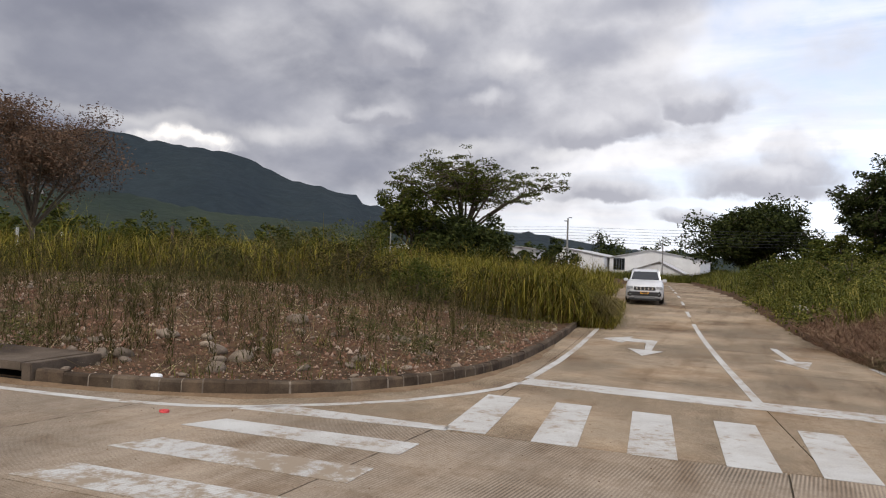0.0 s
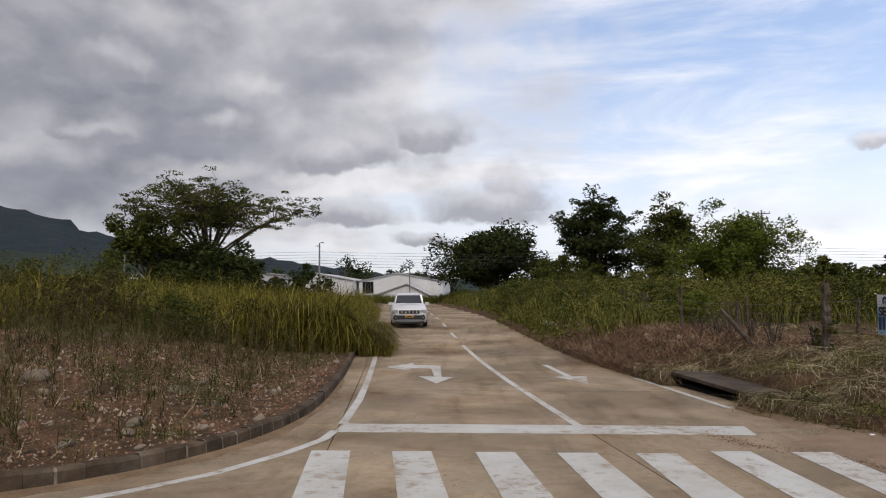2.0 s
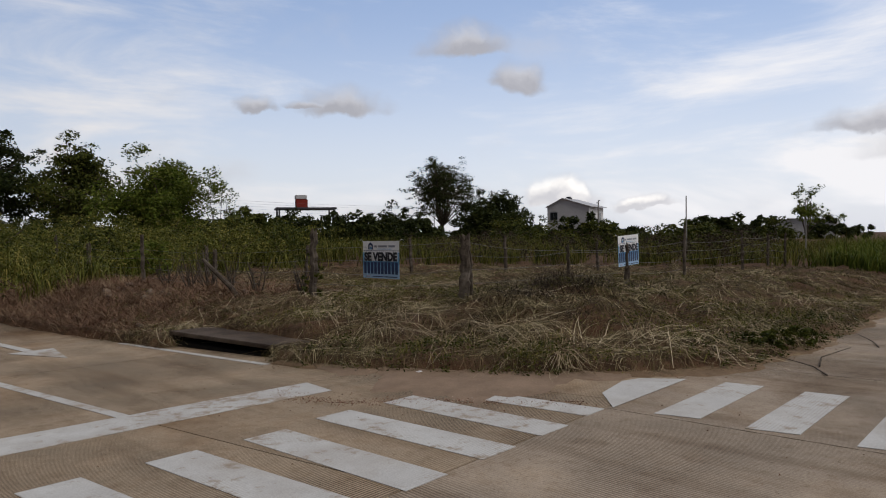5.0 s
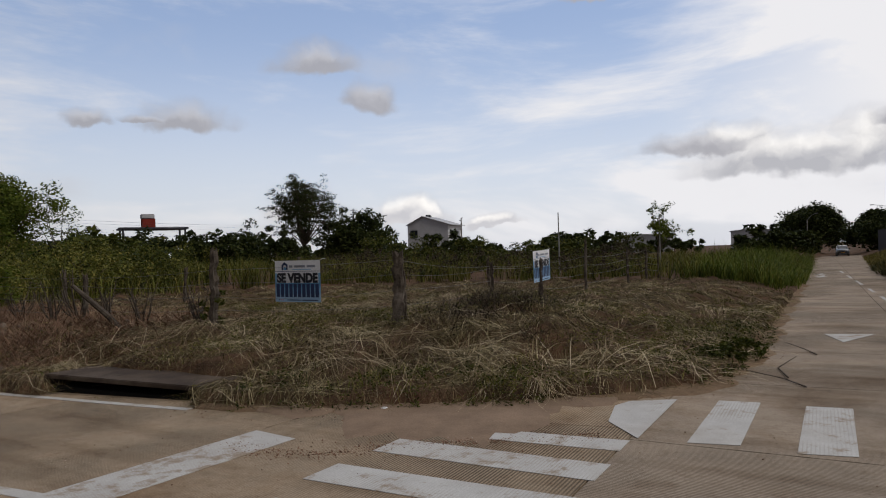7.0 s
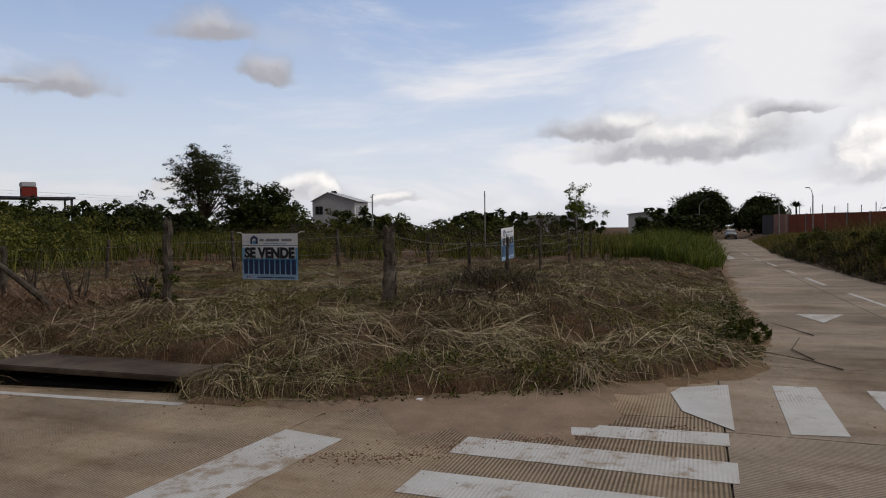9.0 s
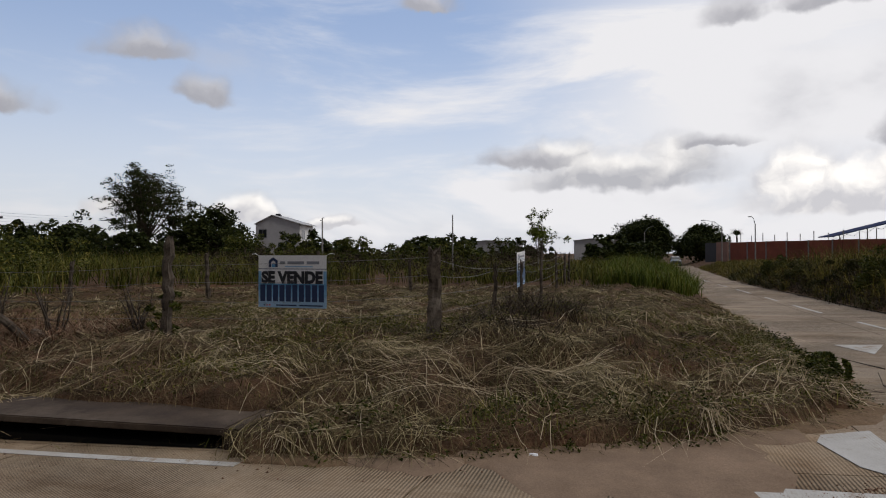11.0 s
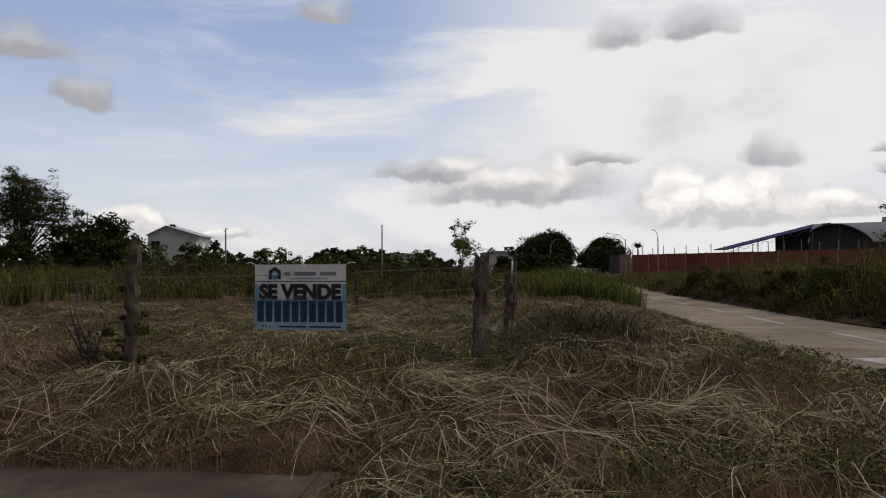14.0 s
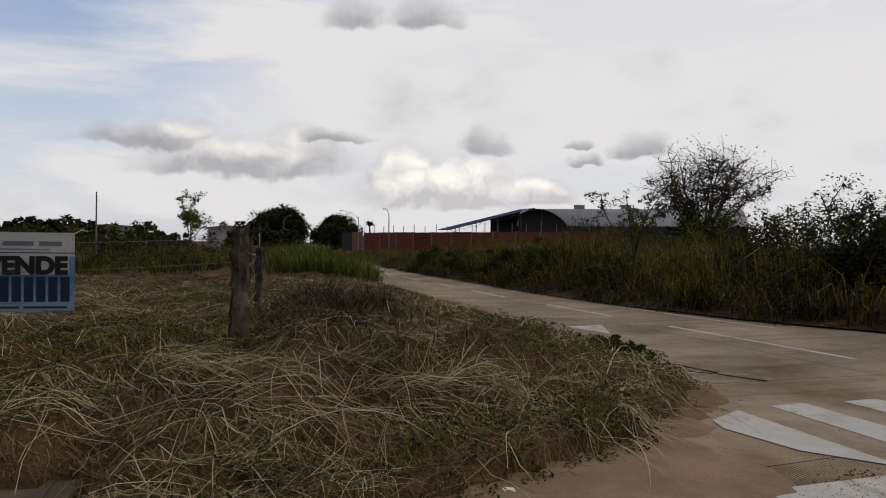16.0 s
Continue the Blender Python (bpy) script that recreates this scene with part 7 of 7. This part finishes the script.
    for k in range(4):
        q = A.lerp(B, (k + .3) / 4) + dep * 0.9
        part("post", boxes(((q.x - .06, q.y - .06, -.4), (q.x + .06, q.y + .06, q.z)),), POLE, c)
    # dark lean-to under the high end of the canopy
    q0, q1 = A.lerp(B, 0.62) + dep * 0.15, B + dep * 0.15
    v = [(q0.x, q0.y, -.4), (q1.x, q1.y, -.4), (q1.x, q1.y, q1.z - .1), (q0.x, q0.y, q0.z - .1)]
    v += [(x + .15, y, z) for x, y, z in v]
    mesh_object("back_wall", v, [(0, 1, 2, 3), (7, 6, 5, 4), (0, 4, 5, 1), (1, 5, 6, 2), (2, 6, 7, 3), (3, 7, 4, 0)], SHEDDARK, c, "dark sheet wall")
    tr = []
    for k in range(8):
        q0, q1 = A.lerp(B, k / 8) + dep, A.lerp(B, (k + 1) / 8) + dep
        tr += [tube([q0 + Vector((0, 0, -.05)), q0.lerp(q1, .5) + Vector((0, 0, -.55))], .03, 4), tube([q0.lerp(q1, .5) + Vector((0, 0, -.55)), q1 + Vector((0, 0, -.05))], .03, 4)]
    vv, ff = join(tr)
    mesh_object("truss", vv, ff, POLE, c)


brick_compound()


def arched_porch():
    """A dark half-vault in front of the shed, open below, on posts."""
    t = thing("arched_shed", Matrix(), "dark curved sheet roof arching beside the canopy", "shed")
    a, b, back = Vector((96.3, -16.6, 0)), Vector((94.1, -23.2, 0)), Vector((4.0, -1.3, 0))
    n = 14
    prof = [a.lerp(b, k / n) + Vector((0, 0, 4.8 + 2.15 * math.sin(math.pi * (0.16 + 0.84 * k / n)) ** 0.8)) for k in range(n + 1)]
    v = [p + o for o in (Vector(), Vector((0, 0, -.2)), back, back + Vector((0, 0, -.2))) for p in prof]
    m = n + 1
    f = []
    for k in range(n):
        f += [(k, k + 1, 2 * m + k + 1, 2 * m + k), (m + k, 3 * m + k, 3 * m + k + 1, m + k + 1), (k, m + k, m + k + 1, k + 1), (2 * m + k, 2 * m + k + 1, 3 * m + k + 1, 3 * m + k)]
    mesh_object("roof", v, f, SHEDDARK, t, "", True)
    w = [p + back * 0.25 + Vector((0, 0, -.1)) for p in prof] + [Vector((p.x, p.y, -.5)) + back * 0.25 for p in prof]
    mesh_object("end_wall", w, [(k, k + 1, m + k + 1, m + k) for k in range(n)], SHEDDARK, t)
    for k in (1, 7, 13):
        p = prof[k]
        part("post", boxes(((p.x + .1, p.y - .1, -.5), (p.x + .3, p.y + .1, p.z - .15))), SHEDDARK, t)


arched_porch()
for k, (x, y, z1, w) in enumerate(((150, 34, 5.0, 9), (140, 56, 4.6, 12))):
    gable_shed(pose(x, y, -.1, 0, 0, -80), w, 8, z1 - .4, w * .4, z1, "low grey house far beyond the grass", GREYWALL)


# ---------------------------------------------------------------- poles, lamps, overhead wires
def utility_pole(x, y, h, label, arms=1, lamp=False, r=0.12):
    t = thing("utility_pole", pose(x, y, float(surface(x, y)) - .3), label, "utility pole")
    v, f = tube([(0, 0, 0), (0, 0, h * .5), (0, 0, h + .3)], [r * 1.2, r, r * .75], 8)
    mesh_object("pole", v, f, POLE, t)
    for k in range(arms):
        z = h - .15 - .7 * k
        arm = part("crossarm", boxes(((-.95, -.05, z), (.95, .05, z + .11))), POLE, t)
        for xx in (-.85, -.3, .3, .85):
            vv, ff = tube([(xx, 0, z + .11), (xx, 0, z + .30)], .035, 6)
            mesh_object("insulator", vv, ff, POLE, arm)
    if lamp:
        for s in (-1, 1):
            part("lamp_head", boxes(((s * .3 - .2, -.08, h + .1 + .2 * s), (s * .3 + .2, .08, h + .2 + .2 * s)), bevel=.03), METAL, t)
    return t


def street_lamp(x, y, h, reach, label):
    t = thing("street_lamp", pose(x, y, float(grade(x, y)) - .2), label, "street lamp")
    v, f = tube([(0, 0, 0), (0, 0, h * .5), (0, 0, h * .86)], [.10, .085, .07], 8)
    mesh_object("pole", v, f, POLE, t)
    v, f = tube([(0, 0, h * .84), (reach[0] * .4, reach[1] * .4, h * .96), (reach[0], reach[1], h)], [.045, .04, .035], 6)
    mesh_object("arm", v, f, METAL, t)
    part("lamp_head", boxes(((reach[0] - .12, reach[1] - .1, h - .06), (reach[0] + .12, reach[1] + .45, h + .05)), bevel=.03), METAL, t)


utility_pole(-19.5, 82.6, 7.1, "grey concrete pole with a lamp on top", 0, True)
utility_pole(-10.9, 105.2, 6.0, "dark slim pole at the end of the street", 0, r=.10)
utility_pole(31.0, 79.0, 10.0, "wooden power pole with a crossarm", 1)
utility_pole(94, 88, 9.5, "far power pole with two crossarms", 2)
utility_pole(110, 120, 9.5, "far power pole with crossarms", 2)
utility_pole(-50, 36, 6.2, "power pole beyond the tall grass", 2)
utility_pole(-30.5, 58, 4.3, "slim power pole above the grass", 0, r=.07)
utility_pole(41, 24.5, 4.2, "thin dark pole above the grass", 0, r=.05)
utility_pole(56, 22, 4.2, "thin pole far behind the grass", 0, True, r=.05)
utility_pole(86, 60, 6.0, "far pole with a lamp", 0, True)
street_lamp(113.5, 5.4, 7.4, (0.4, 2.6), "curved arm street lamp beside the main road")
street_lamp(103.0, 1.5, 7.2, (-.1, .5), "slim street lamp before the brick wall")
street_lamp(130, 18.0, 7.5, (0.4, -1.6), "far street lamp along the main road")
ow = thing("overhead_wires", Matrix(), "thin black overhead wires across the street", "wires")
route = [(-80, 66, 6.6), (-19.5, 82.6, 6.6), (31, 84, 7.0), (94, 92, 7.5)]
for k in range(6):
    pieces = []
    for a, b in zip(route, route[1:]):
        pieces += wire((a[0], a[1], a[2] - .34 * k), (b[0], b[1], b[2] - .34 * k), 0.5, 0.013)
    v, f = join(pieces)
    mesh_object("cable", v, f, INK, ow)

# a crumpled white bag and a scrap of red plastic
def crumpled(x, y, s, mat, label, category):
    bm = bmesh.new()
    bmesh.ops.create_icosphere(bm, subdivisions=3, radius=s)
    for q in bm.verts:
        q.co *= 1 + .5 * noise.noise(q.co * 9 / s * .12) + .25 * noise.noise(q.co * 28 / s * .12)
        q.co.z *= .45
    me = bpy.data.meshes.new(category)
    bm.to_mesh(me)
    bm.free()
    me.materials.append(mat)
    ob = new(category.replace(" ", "_"), me)
    ob.matrix_basis = pose(x, y, float(surface(x, y)) + s * .3)
    tagged(ob, label, category)


crumpled(-6.75, 7.45, .07, SIGNWHITE, "crumpled white plastic bag lying by the kerb", "plastic bag")
crumpled(-5.35, 6.25, .05, REDINK, "scrap of red plastic lying on the road", "litter")
crumpled(5.0, 11.2, .06, SIGNWHITE, "white paper scrap at the verge edge", "litter")
crumpled(2.9, 34.5, .35, material("rubble_white", (0.5, 0.47, 0.43), (0.4, 0.37, 0.33), None, 4, 40), "small heap of pale rubble beside the street", "rubble heap")

# palm beyond the brick wall, radio mast behind the sheds, twigs on the road
t = thing("palm", pose(123.8, 2.6, 0), "small palm behind the brick wall", "palm")
v, f = tube([(0, 0, 0), (.1, 0, 2.5), (.1, .1, 4.6)], [.2, .16, .13], 8)
mesh_object("trunk", v, f, BARK, t)
base = np.repeat(np.array([[0.1, 0.1, 4.6]]), 130, 0)
az_ = np.repeat(np.linspace(0, 6.2, 13), 10) + rng.normal(0, .06, 130)
ob = blades("frond", base, U(1.3, 2.2, 130), U(.08, .16, 130), U(15, 60, 130), U(40, 90, 130), L_DARK, "", azimuth=az_)
ob.parent = t
for key in ("kind", "category"):
    del ob[key]
t = thing("radio_mast", pose(-11.85, 150.3, 0), "thin lattice radio mast behind the sheds", "mast")
for x in (-.45, .45):
    v, f = tube([(x, 0, 0), (x, 0, 9.5)], .07, 5)
    mesh_object("leg", v, f, METAL, t)
for k in range(12):
    v, f = tube([(-.45, 0, .8 * k), (.45, 0, .8 * k + .8)], .04, 4)
    mesh_object("brace", v, f, METAL, t)
for k, pts in enumerate((((9.0, 6.9), (9.9, 7.15), (10.9, 7.0)), ((8.3, 6.6), (8.9, 6.95), (9.3, 7.6)), ((11.6, 6.75), (12.3, 7.0), (12.9, 7.4)))):
    v, f = tube([(x, y, float(grade(x, y)) + .02 + .05 * (i == 2)) for i, (x, y) in enumerate(pts)], [.012, .009, .004], 5)
    ob = mesh_object("twig", v, f, POSTWOOD, None, "thin dry twig lying on the main road")
    tagged(ob, category="twig", group="twigs on the road")
